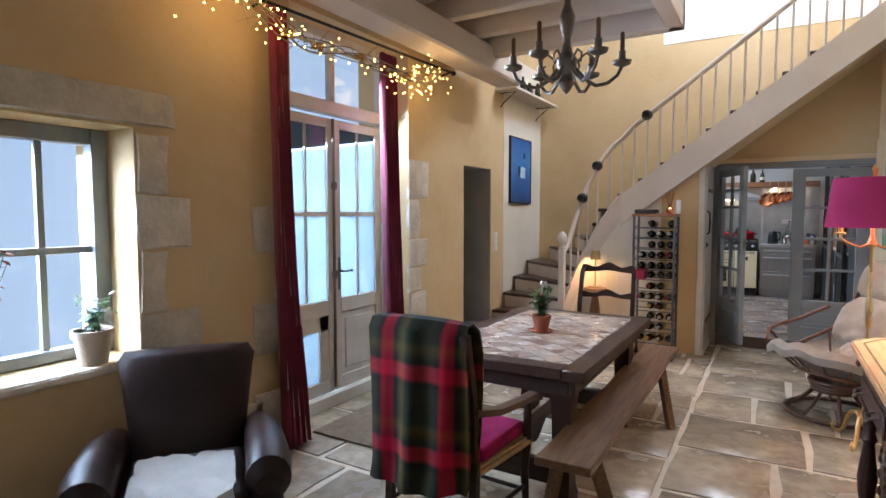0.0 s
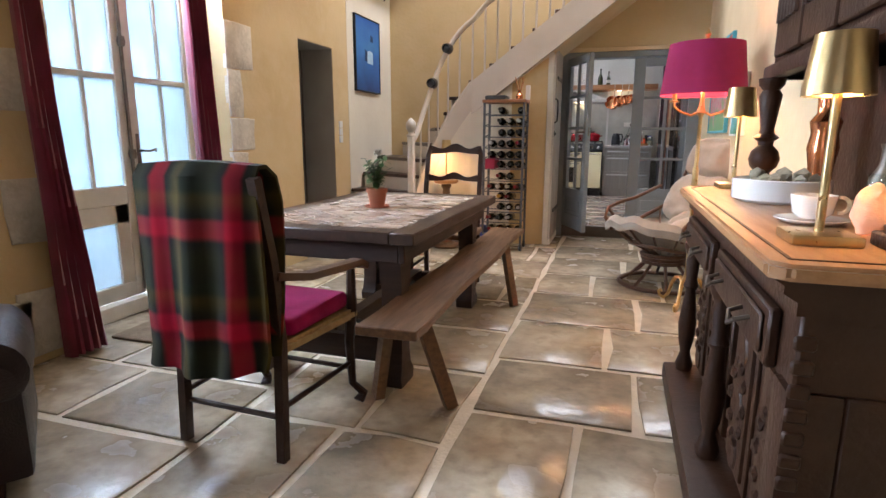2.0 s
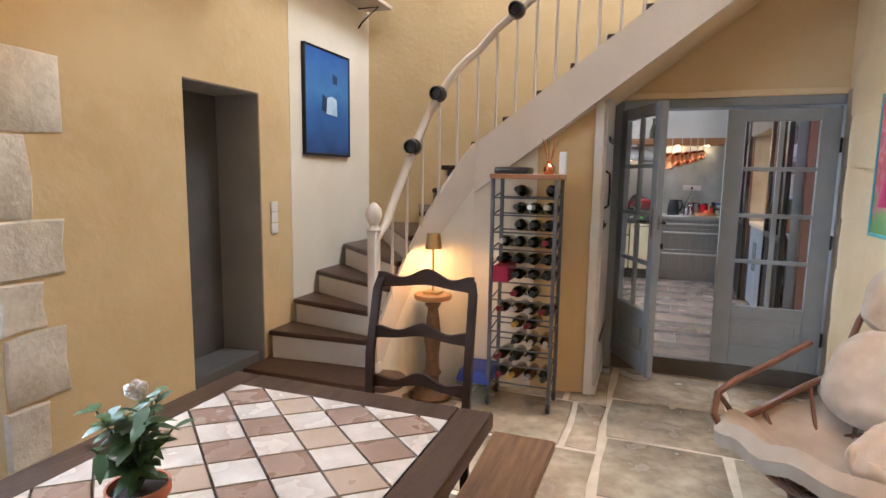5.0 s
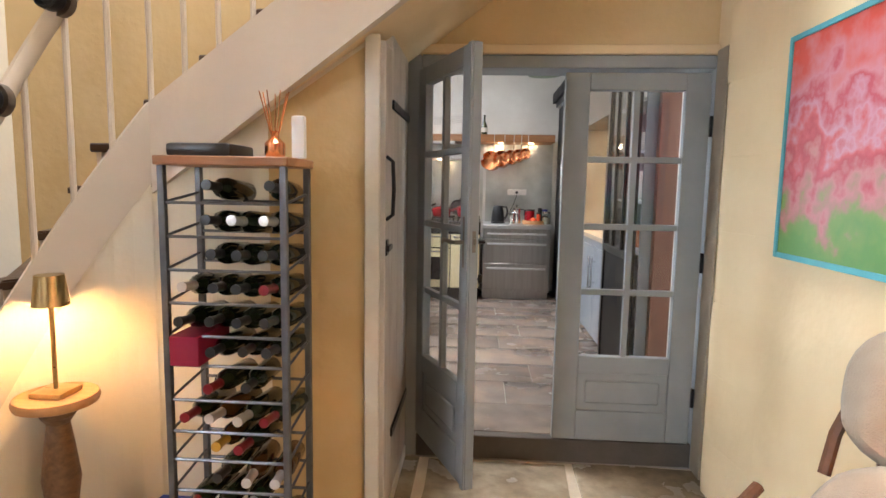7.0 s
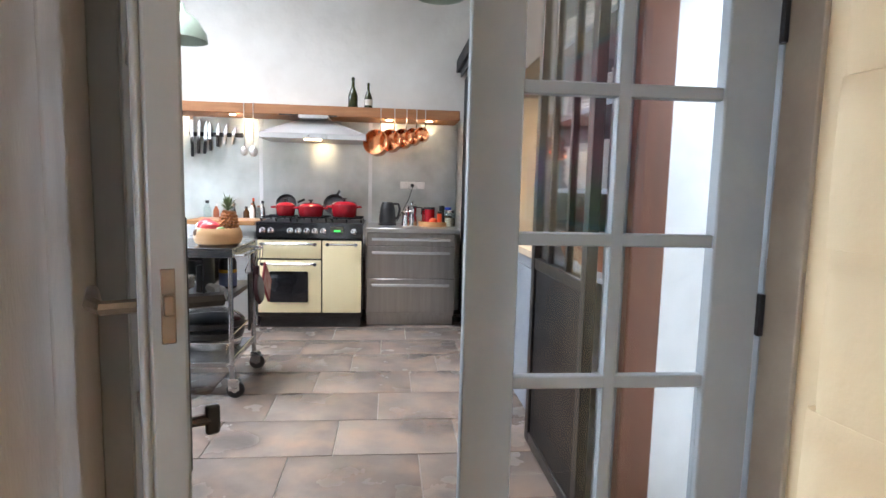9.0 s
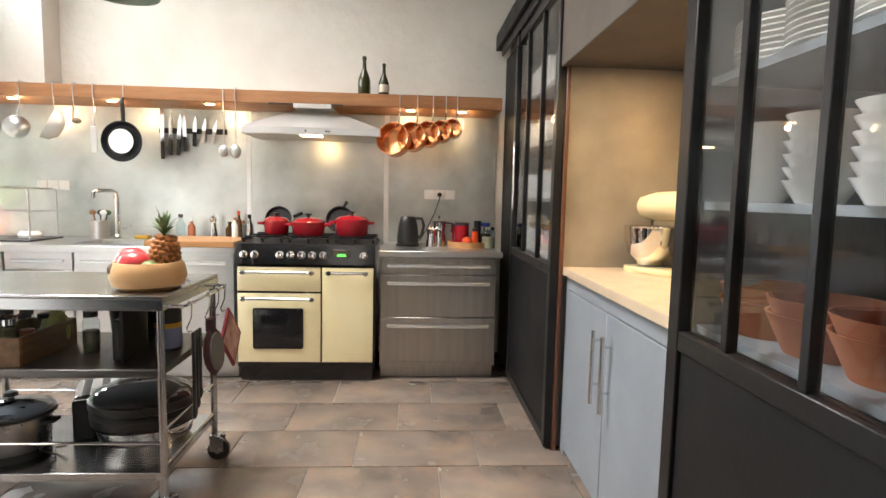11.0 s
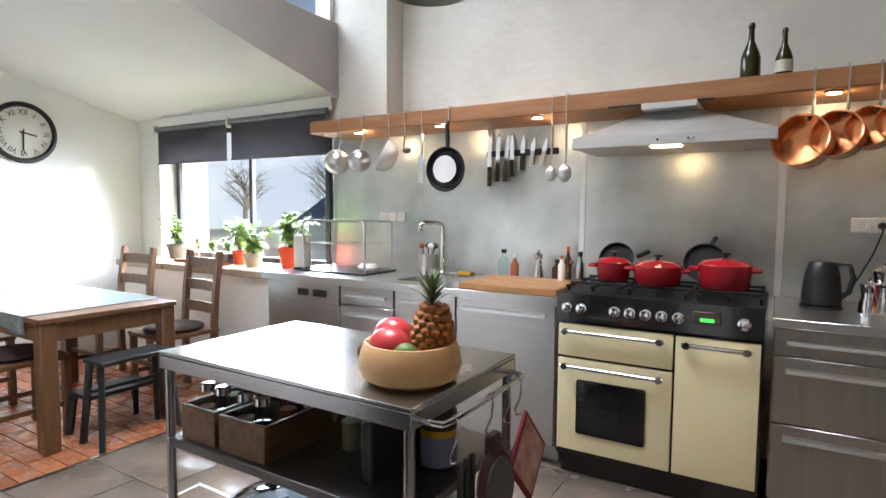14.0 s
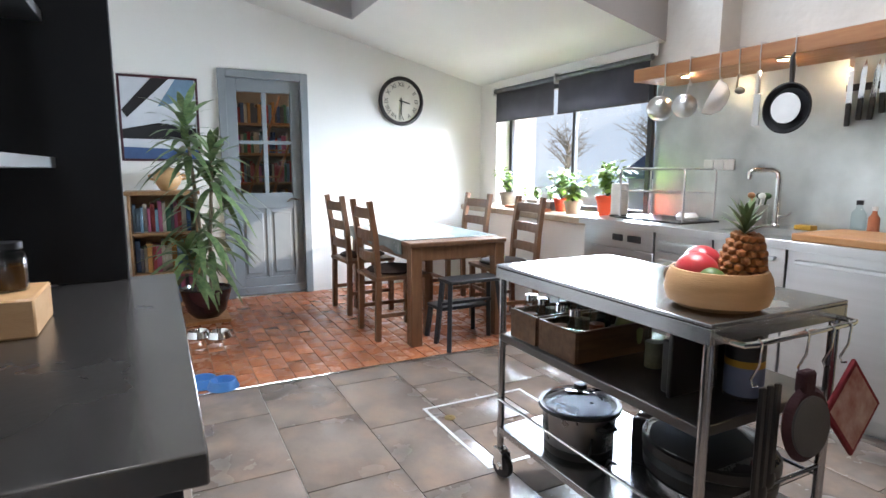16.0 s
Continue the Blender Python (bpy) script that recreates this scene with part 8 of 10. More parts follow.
pn = thing("pineapple", (-.898, 9.229, TT + .036), "ripe pineapple with green crown in the bowl", "fruit")
pn.scale = (.88, .88, 1.0)
bm = B()
for j in range(9):
    for i in range(11):
        a = 2 * math.pi * (i + .5 * (j % 2)) / 11
        zz = .01 + j * .0185
        rr = .055 * math.sin(math.pi * (.16 + .74 * (j + .5) / 9)) ** .6
        vs = ball(bm, (rr * math.cos(a), rr * math.sin(a), zz), .0165, 1, (1, 1, .8))
bmesh.ops.rotate(bm, cent=(0, 0, .08), matrix=Matrix.Rotation(radians(6), 3, "Y"), verts=bm.verts[:])
part("fruit_body", bm, mat("pineapple_skin", (0.40, 0.165, 0.045), (0.26, 0.085, 0.025), 0.5, scale=50, bump=0.4), pn)
bm = B()
g = random.Random(2)
for k in range(34):
    leaf_blob(bm, (.0, .0, .165 + .001 * k), .07 + .05 * g.random(), .016, k * 2.4, .55 + .022 * k, .25)
part("crown", bm, mat("pineapple_leaf", (0.14, 0.19, 0.08), (0.09, 0.13, 0.055), 0.5, scale=20), pn, "spiky green leaf crown")
# things on the middle shelf
SH = .725
for x0, x1, y0, y1 in ((-1.72, -1.56, 9.05, 9.45), (-1.54, -1.34, 9.05, 9.40)):
    t = thing("spice_crate", ((x0 + x1) / 2, (y0 + y1) / 2, SH), "open wooden crate with spice jars", "crate", "crates on the trolley")
    bm = B()
    for a in ((x0, x1, y0, y0 + .012), (x0, x1, y1 - .012, y1), (x0, x0 + .012, y0 + .012, y1 - .012), (x1 - .012, x1, y0 + .012, y1 - .012)):
        box(bm, *a, SH, SH + .11, .002)
    box(bm, x0 + .01, x1 - .01, y0 + .01, y1 - .01, SH, SH + .01)
    wpart("box", bm, BENCH, t)
    k = 0
    for i in range(int((x1 - x0) / .07)):
        for j in range(3):
            k += 1
            jar(x0 + .05 + i * .075, y0 + .06 + j * .10, SH + .011, .028, .13 + .02 * (k % 3), (BOTTLE_B, POT, BARK, SOIL)[k % 4], (BLACKPLASTIC, CHROME, BLACKPLASTIC)[k % 3], "small spice jar in the wooden crate", "spice_jar")
bm = B()
lathe(bm, [(.0, 0), (.06, 0), (.075, .05), (.078, .12), (.062, .18), (.05, .20), (.052, .215), (.045, .215), (.04, .19), (.0, .18)], (-1.39, 9.34, SH), 24, cap=False)
bmesh.ops.scale(bm, vec=(.68, .68, .68), space=Matrix.Translation((1.39, -9.34, -SH)), verts=bm.verts[:])
solo("green_vase", bm, GREENGLAZE, "ribbed olive green ceramic jar", "vase")
jar(-1.21, 9.27, SH, .032, .16, BARK, BLACKPLASTIC, "spice grinder with black cap", "spice_grinder")
bm = B()
lathe(bm, [(.0, .0), (.05, 0), (.115, .05), (.125, .16), (.118, .16), (.105, .06), (.0, .02)], (-1.10, 9.46, SH), 24, cap=False)
solo("black_bowl", bm, BLACKPLASTIC, "deep black bowl on the middle shelf", "bowl")
t = thing("oil_can", (-.93, 9.32, SH), "dark round tin with blue and yellow label", "tin")
bm = B()
lathe(bm, [(.0, 0), (.052, 0), (.052, .16), (.04, .19), (.02, .20), (.02, .225), (.0, .23)], (0, 0, 0), 22)
part("can", bm, BLACKPLASTIC, t)
bm = B()
lathe(bm, [(.0528, .012), (.0528, .095)], (0, 0, 0), 22, cap=False)
part("label", bm, mat("pale_blue_label", (0.18, 0.22, 0.36), rough=0.6, bump=0), t)
bm = B()
lathe(bm, [(.0530, .095), (.0530, .115)], (0, 0, 0), 22, cap=False)
part("stripe", bm, FOIL_Y, t)
bm = B()
box(bm, -1.06, -1.025, 9.13, 9.33, SH, SH + .16, .006)
box(bm, -1.02, -1.005, 9.11, 9.31, SH, SH + .20, .004)
solo("cutting_gadget", bm, BLACKPLASTIC, "black plastic slicer standing on the shelf", "utensil")
# appliances on the low shelf
LS = .335
LIDGLASS = glass_mat("dark_lid_glass", (0.40, 0.42, 0.44), 0.03, 0.16)
sc = thing("slow_cooker", (-1.49, 9.21, LS), "steel and black slow cooker with glass lid", "cooker")
sc.scale = (1.0, 1.0, .98)
bm = B()
lathe(bm, [(.0, 0), (.115, 0), (.125, .015), (.135, .14), (.14, .165), (.0, .165)], (0, 0, 0), 32)
part("body", bm, mat("dark_steel_cooker", (0.30, 0.29, 0.29), rough=0.28, metal=0.9, bump=0.02), sc)
bm = B()
lathe(bm, [(.118, .0), (.128, .0), (.130, .03), (.12, .03)], (0, 0, 0), 32, cap=False)
lathe(bm, [(.138, .158), (.152, .165), (.15, .178), (.13, .178)], (0, 0, 0), 32, cap=False)
part("band", bm, BLACKPLASTIC, sc)
bm = B()
lathe(bm, [(.135, .178), (.12, .195), (.05, .215), (.0, .218)], (0, 0, 0), 32, cap=False)
ld = part("glass_lid", bm, LIDGLASS, sc)
bm = B()
lathe(bm, [(.012, .217), (.012, .228), (.026, .235), (.022, .25), (.0, .252)], (0, 0, 0), 16)
part("lid_knob", bm, BLACKPLASTIC, ld)
bm = B()
lathe(bm, [(.0, .0), (.03, 0), (.03, .012), (.0, .014)], (0, 0, 0), 18, m=Matrix.Translation((-.11, -.075, .08)) @ Matrix.Rotation(radians(125), 4, "Z") @ Matrix.Rotation(radians(90), 4, "X"))
part("dial", bm, BLACKPLASTIC, sc)
for s in (-1, 1):
    bm = B()
    tube(bm, [(s * .13, -.03, .13), (s * .165, -.02, .135), (s * .165, .02, .135), (s * .13, .03, .13)], .009, 8)
    part("handle", bm, BLACKPLASTIC, sc)
bm = B()
tube(bm, [(-1.40, 9.20, LS + .03), (-1.35, 9.15, LS + .10), (-1.33, 9.12, LS + .05), (-1.30, 9.16, LS + .012), (-1.34, 9.22, LS + .012), (-1.28, 9.2, LS + .03)], .005, 6)
solo("cooker_cable", bm, BLACKPLASTIC, "black power cable on the low shelf", "cable")
ts = thing("toaster", (-1.30, 9.46, LS), "black and chrome toaster on the low shelf", "toaster", turn=25)
bm = B()
box(bm, -.08, .08, -.13, .13, .01, .18, .02, seg=3)
part("body", bm, CHROME, ts)
for s in (-1, 1):
    bm = B()
    box(bm, -.082, .082, s * .1325 - .0075, s * .1325 + .0075, .0, .17, .01, seg=2)
    part("end_cap", bm, BLACKPLASTIC, ts)
    bm = B()
    box(bm, s * .035 - .015, s * .035 + .015, -.11, .11, .176, .182)
    part("bread_slot", bm, BLACKPLASTIC, ts)
mc = thing("multicooker", (-1.055, 9.36, LS), "large oval black roaster with glass lid", "cooker", turn=90)
mc.scale = (1.12, 1.12, 1.2)
bm = B()
lathe(bm, [(.0, .0), (.12, 0), (.135, .02), (.14, .06), (.0, .06)], (0, 0, 0), 32, m=Matrix.Diagonal((1.1, 1.25, 1, 1)))
part("base", bm, CHROME, mc)
bm = B()
lathe(bm, [(.13, .06), (.145, .07), (.148, .10), (.135, .115), (.15, .125), (.15, .15), (.14, .155), (.0, .155)], (0, 0, 0), 32, m=Matrix.Diagonal((1.1, 1.25, 1, 1)))
part("pan", bm, BLACKPLASTIC, mc)
bm = B()
lathe(bm, [(.145, .156), (.13, .175), (.06, .21), (.0, .215)], (0, 0, 0), 32, cap=False, m=Matrix.Diagonal((1.1, 1.25, 1, 1)))
ld = part("glass_lid", bm, LIDGLASS, mc)
bm = B()
tube(bm, [(-.03, 0, .21), (-.03, 0, .245), (.03, 0, .245), (.03, 0, .21)], .007, 8)
part("lid_handle", bm, CHROME, ld)
# hanging from the handle bar
def hang_hook(y):
    bm = B()
    x = TXE + .055
    tube(bm, [(x - .008, y, .955), (x, y, .966), (x + .009, y, .955), (x + .005, y, .90), (x - .012, y, .86), (x - .006, y, .845), (x + .006, y, .85)], .003, 6)
    solo("trolley_hook", bm, CHROME, "bent steel hook on the trolley rail", "hook", "trolley hooks")


for y in (9.12, 9.31, 9.42, 9.50):
    hang_hook(y)
bm = B()
lathe(bm, [(.0, -.012), (.085, -.012), (.10, .0), (.085, .014), (.0, .014)], (0, 0, 0), 30, m=Matrix.Translation((TXE + .075, 9.31, .72)) @ Matrix.Rotation(radians(84), 4, "Y"))
box(bm, TXE + .05, TXE + .08, 9.285, 9.335, .80, .86, .006)
solo("oven_mitt", bm, mat("maroon_cotton", (0.055, 0.020, 0.026), (0.04, 0.016, 0.02), 0.9, scale=20, bump=0.4, bscale=150), "round dark padded pot holder on a hook", "pot holder")
bm = B()
lathe(bm, [(.0, -.003), (.078, -.003), (.078, .003), (.0, .003)], (0, 0, 0), 30, m=Matrix.Translation((TXE + .092, 9.305, .72)) @ Matrix.Rotation(radians(84), 4, "Y"))
solo("holder_pad", bm, mat("grey_silicone", (0.085, 0.085, 0.088), rough=0.5, bump=0.05), "grey round pad on the pot holder", "pad")
ph = thing("pot_holder", (TXE + .085, 9.50, .60), "square printed red and white pot holder", "pot holder")
mm = Matrix.Translation((TXE + .085, 9.50, .73)) @ Matrix.Rotation(radians(-6), 4, "Y") @ Matrix.Rotation(radians(40), 4, "X")
bm = B()
box(bm, -.006, .006, -.095, .095, -.095, .095, .004, m=mm)
wpart("border", bm, mat("dark_red_cotton", (0.20, 0.018, 0.028), rough=0.9, scale=20, bump=0.3), ph)
bm = B()
box(bm, .004, .0075, -.08, .08, -.08, .08, 0, m=mm)
wpart("print", bm, mat("printed_cotton", (0.50, 0.36, 0.32), (0.28, 0.08, 0.07), 0.9, scale=16, bump=0.3, fine=60), ph)
bm = B()
for k, y in enumerate((9.14, 9.17, 9.20)):
    box(bm, TXE + .05, TXE + .062, y, y + .02, .52 + .03 * k, .84, .003)
    ball(bm, (TXE + .056, y + .01, .52 + .03 * k), .02, 2, (.5, 1, 1.4))
solo("black_spatula", bm, BLACKPLASTIC, "black kitchen tools hanging on the trolley", "utensil")
# floor hatch
bm = B()
for a in ((-2.48, -1.82, 9.02, 9.036), (-2.48, -1.82, 9.62, 9.636), (-2.48, -2.464, 9.036, 9.62), (-1.836, -1.82, 9.036, 9.62)):
    box(bm, *a, KF - .004, KF + .003)
setting("trim_hatch_frame", bm, ALUSTRIP, "bright metal frame of the floor hatch", "trim")
bm = B()
lathe(bm, [(.0, 0), (.028, 0), (.028, .004), (.012, .004), (.010, .001), (.0, .001)], (-2.32, 9.10, KF + .002), 20, cap=False)
solo("hatch_pull", bm, BRASS, "round brass pull of the floor hatch", "handle")

# ---- east side: sliding glazed doors, niche, cupboards ----
def sliding_door(y0, y1, x, label, z1=2.42):
    t = thing("sliding_door", (x, (y0 + y1) / 2, KF), label, "door", "glazed sliding doors")
    w = .055
    bm = B()
    for a, b_ in ((y0, y0 + w), (y1 - w, y1)):
        box(bm, x - .02, x + .02, a, b_, KF + .015, z1, .003)
    for a, b_ in ((KF + .015, KF + .07), (1.0, 1.05), (z1 - .05, z1)):
        box(bm, x - .019, x + .019, y0 + w, y1 - w, a, b_, .003)
    n = 3
    for i in range(1, n):
        y = y0 + (y1 - y0) * i / n
        box(bm, x - .014, x + .014, y - .012, y + .012, 1.05, z1 - .05, .002)
    wpart("door_frame", bm, BLACKMETAL, t)
    bm = B()
    box(bm, x - .008, x + .008, y0 + w, y1 - w, KF + .07, 1.0)
    wpart("solid_panel", bm, BLACKPAINT, t)
    for i in range(n):
        a = y0 + (y1 - y0) * i / n + (w if i == 0 else .012)
        b_ = y0 + (y1 - y0) * (i + 1) / n - (w if i == n - 1 else .012)
        bm = B()
        box(bm, x - .003, x + .003, a, b_, 1.05, z1 - .05)
        wpart("pane", bm, SMOKE, t).visible_shadow = False
    bm = B()
    for y in (y0 + .12, y1 - .12):
        lathe(bm, [(.0, -.008), (.03, -.008), (.032, 0), (.03, .008), (.0, .008)], (0, 0, 0), 16, m=Matrix.Translation((x - .025, y, z1 + .035)) @ Matrix.Rotation(radians(90), 4, "Y"))
        box(bm, x - .03, x - .015, y - .015, y + .015, z1 - .06, z1 + .04, .003)
    wpart("roller_hanger", bm, BLACKMETAL, t)
    return t


DX = .765
d1 = sliding_door(9.66, 10.78, DX, "black steel sliding door with smoked glass panes")
bm = B()
box(bm, DX - .03, DX - .018, 10.70, 10.715, 1.30, 1.75, .003)
wpart("pull_bar", bm, CHROME, d1)
sliding_door(7.66, 8.41, DX, "black steel sliding door before the crockery shelves")
bm = B()
box(bm, DX - .034, DX - .018, 7.3, 11.3, 2.44, 2.50, .002)
solo("sliding_rail", bm, BLACKMETAL, "black steel rail of the sliding doors", "rail")


def tall_cupboard(y0, y1, label):
    t = thing("tall_cupboard", (1.12, (y0 + y1) / 2, KF), label, "cupboard", "tall cupboards")
    bm = B()
    for a, b_ in ((y0, y0 + .02), (y1 - .02, y1)):
        box(bm, DX + .04, 1.455, a, b_, KF, 2.62)
    box(bm, 1.435, 1.455, y0 + .02, y1 - .02, KF, 2.62)
    box(bm, DX + .04, 1.435, y0 + .02, y1 - .02, 2.44, 2.62)
    wpart("carcass", bm, CABGREY, t)
    for z in (KF + .05, .55, 1.05, 1.38, 1.70, 2.02):
        bm = B()
        box(bm, DX + .07, 1.435, y0 + .02, y1 - .02, z - .02, z)
        wpart("shelf", bm, CABGREY, t)
    return t


tall_cupboard(9.70, 11.38, "tall dark cupboard with lit food shelves")
tall_cupboard(7.645, 8.455, "tall dark cupboard with crockery shelves")
bm = B()
box(bm, DX + .02, DX + .06, 10.78, 11.40, KF, 2.44, .003)
solo("side_panel", bm, BLACKPAINT, "black side panel beside the cooker wall", "panel")
bm = B()
box(bm, .76, 1.45, 8.46, 9.70, 2.0, 2.62, .004)
solo("bulkhead_panel", bm, CHARCOAL, "dark bulkhead panel above the niche", "panel")
bm = B()
box(bm, .70, DX - .008, 7.30, 11.40, 2.50, 2.62, .004)
solo("rail_cover", bm, BLACKPAINT, "black cover board above the sliding rail", "board")
bm = B()
box(bm, DX + .022, DX + .04, 9.645, 9.70, KF, 2.44, .003)
solo("niche_post", bm, mat("red_brown_edge", (0.14, 0.055, 0.030), rough=0.4, scale=10, bump=0.1), "red-brown wooden edge of the niche", "post")
rng = random.Random(12)
BIN = mat("translucent_white_bin", (0.72, 0.74, 0.74), (0.64, 0.66, 0.67), 0.35, bump=0.02)
PACKS = [mat("pink_packet", (0.70, 0.16, 0.26), rough=0.5, bump=0.1), mat("green_packet", (0.30, 0.50, 0.12), rough=0.5, bump=0.1), PAPER, PORCELAIN, FOIL_Y, mat("brown_packet", (0.28, 0.13, 0.06), rough=0.6, bump=0.1)]
for z in (1.05, 1.38, 1.70, 2.02):
    for k in range(5):
        y = 9.84 + k * .19
        h = rng.uniform(.12, .16)
        t = thing("storage_bin", (.93, y, z), "white plastic bin with food packets on the shelf", "bin", "bins in the food cupboard")
        bm = B()
        for a in ((-.11, .11, -.083, -.079), (-.11, .11, .079, .083), (-.11, -.106, -.079, .079), (.106, .11, -.079, .079)):
            box(bm, *a, 0, h)
        box(bm, -.106, .106, -.079, .079, .001, .006)
        part("bin", bm, BIN, t)
        for j in range(3):
            bm = B()
            q = h * rng.uniform(.7, 1.5)
            x, yy = -.09 + .065 * j, rng.uniform(-.06, .0)
            box(bm, x, x + .045, yy, yy + rng.uniform(.05, .075), .007, min(q, .25), .008, seg=2)
            part("packet", bm, rng.choice(PACKS), t)
for z, items in ((1.05, "pots"), (1.38, "bowls"), (1.70, "plates"), (2.02, "plates")):
    for k in range(4):
        y = 7.76 + k * .19
        bm = B()
        if items == "pots":
            for q in range(2):
                lathe(bm, [(.0, .0), (.08, 0), (.12, .09), (.115, .09), (.076, .008), (.0, .008)], (.97, y, z + q * .035), 24, cap=False)
            solo("terracotta_bowl", bm, POT, "stacked terracotta bowls on the shelf", "bowl", "stacked bowls")
        elif items == "bowls":
            for q in range(6):
                lathe(bm, [(.0, .0), (.045, 0), (.075, .05), (.071, .05), (.04, .006), (.0, .006)], (.93, y, z + q * .028), 20, cap=False)
            solo("white_bowl_stack", bm, PORCELAIN, "stack of white bowls on the shelf", "bowl", "stacked bowls")
        else:
            for q in range(8):
                lathe(bm, [(.0, .0), (.07, 0), (.125, .014), (.123, .018), (.068, .006), (.0, .006)], (.97, y, z + q * .014), 24, cap=False)
            solo("plate_stack", bm, PORCELAIN, "stack of white plates on the shelf", "plates", "stacked plates")
# niche: cupboards, worktop, mixer
NY0, NY1, NX_ = 8.47, 9.66, .83
t = thing("niche_cupboard", (1.14, 9.11, KF), "slate blue painted base cupboard with steel bar handles", "cupboard")
bm = B()
box(bm, NX_ + .022, 1.45, NY0, NY1, KF + .03, 1.01)
wpart("body", bm, CABGREY, t)
bm = B()
box(bm, NX_, NX_ + .022, NY0, NY1, .945, 1.01, .002)
box(bm, NX_, NX_ + .022, NY1 - .06, NY1, KF, .945, .002)
wpart("face_frame", bm, CABGREY, t)
for a, b_, hy in ((NY0, 9.085, 9.03), (9.09, NY1 - .06, 9.14)):
    bm = B()
    box(bm, NX_ - .002, NX_ + .022, a, b_, KF + .03, .94, .003)
    dr = wpart("door", bm, CABGREY, t)
    bm = B()
    tube(bm, [(NX_ - .035, hy, .56), (NX_ - .035, hy, .86)], .008, 10)
    for z in (.64, .82):
        tube(bm, [(NX_ - .035, hy, z), (NX_, hy, z)], .006, 8)
    wpart("bar_handle", bm, CHROME, dr, "brushed steel bar handle")
bm = B()
box(bm, NX_ - .025, 1.455, NY0 - .01, NY1, 1.01, 1.05, .003)
# tan takes in the warm lamp light that falls on a pale top
solo("niche_worktop", bm, mat("warm_lit_stone_top", (0.56, 0.44, 0.31), (0.50, 0.39, 0.27), 0.35, scale=14, bump=0.03), "pale stone worktop in the niche, lamp warmth in its tan", "worktop")
area("niche_light", (1.10, 9.08, 1.985), (1.12, 9.08, 0), 0.06, 0.7, 8, (1.0, .72, .40))
bm = B()
box(bm, 1.40, 1.455, NY0, NY1, 1.05, 2.0)
box(bm, .80, 1.455, 9.66, 9.69, 1.05, 2.0)
setting("wall_niche", bm, CONCRETE, "waxed concrete back of the niche", "wall")
mx_ = thing("stand_mixer", (1.215, 9.44, 1.05), "cream stand mixer with polished steel bowl", "mixer", turn=28)
mx_.scale = (.98, .98, .98)
CREAMMIX = mat("cream_mixer_enamel", (0.72, 0.58, 0.34), (0.70, 0.56, 0.32), 0.18, bump=0, coat=0.4)
bm = B()
box(bm, -.10, .12, -.24, .12, 0, .03, .012, seg=2)
lathe(bm, [(.10, .0), (.10, .025), (.05, .03)], (.0, .16 - .05, 0), 20)
part("base", bm, CREAMMIX, mx_)
bm = B()
box(bm, -.055, .055, -.24, -.13, .02, .28, .03, seg=3)
part("column", bm, CREAMMIX, mx_)
bm = B()
tube(bm, [(0, -.27, .30), (0, -.24, .31), (0, -.1, .315), (0, .06, .31), (0, .13, .305), (0, .15, .30)], [.045, .066, .074, .070, .058, .036], 18, flat=.95)
part("head", bm, CREAMMIX, mx_)
bm = B()
lathe(bm, [(.0, .035), (.05, .035), (.055, .05), (.09, .08), (.108, .14), (.112, .205), (.117, .21), (.106, .205), (.1, .14), (.08, .085), (.0, .06)], (0, .08, 0), 32, cap=False)
bmesh.ops.scale(bm, vec=(1.10, 1.10, 1.03), verts=bm.verts[:])
part("bowl", bm, CHROME, mx_, "polished steel mixing bowl")
bm = B()
tube(bm, [(0, .08, .25), (0, .08, .09)], .012, 8)
lathe(bm, [(.02, -.002), (.022, .012), (.0, .014)], (0, 0, 0), 14, m=Matrix.Translation((0, .15, .30)) @ Matrix.Rotation(radians(-90), 4, "X"))
part("beater", bm, CHROME, mx_)
for k, (y, z) in enumerate(((9.40, 1.88), (9.46, 1.84), (9.42, 1.79))):
    bm = B()
    lathe(bm, [(.0, 0), (.035, 0), (.04, .06), (.037, .06), (.032, .004), (.0, .004)], (1.33, y, z), 16, cap=False)
    solo("measuring_cup", bm, CHROME if k < 2 else REDENAMEL, "metal measuring cup hanging in the niche", "cup", "measuring cups")
t = thing("utensil_rail", (1.38, 9.2, 1.80), "black rail with hanging cooking tools", "rail")
bm = B()
tube(bm, [(1.375, 8.75, 1.80), (1.375, 9.60, 1.80)], .006, 8)
wpart("rail", bm, BLACKMETAL, t)
bm = B()
lathe(bm, [(.085, .0), (.075, .03), (.045, .055), (.0, .065), (.0, .062), (.043, .052), (.072, .028), (.082, .0)], (0, 0, 0), 24, cap=False, m=Matrix.Translation((1.34, 9.36, 1.50)) @ Matrix.Rotation(radians(-70), 4, "Y"))
tube(bm, [(1.345, 9.36, 1.59), (1.36, 9.37, 1.80)], .006, 6)
wpart("sieve", bm, mat("copper_mesh", (0.62, 0.40, 0.27), rough=0.4, metal=0.6, scale=120, bump=0.3, bscale=300), t, "fine copper-toned sieve")
bm = B()
for i in range(8):
    f = i / 7
    tube(bm, [(1.36, 9.30 + .14 * f, 1.62 + .05 * f), (1.36, 9.36 + .14 * f, 1.80 + .02 * f)], .003, 5)
    tube(bm, [(1.36, 9.30 + .06 * f, 1.62 + .18 * f), (1.36, 9.44 + .06 * f, 1.67 + .15 * f)], .003, 5)
wpart("wire_rack", bm, CHROME, t, "small steel wire rack")
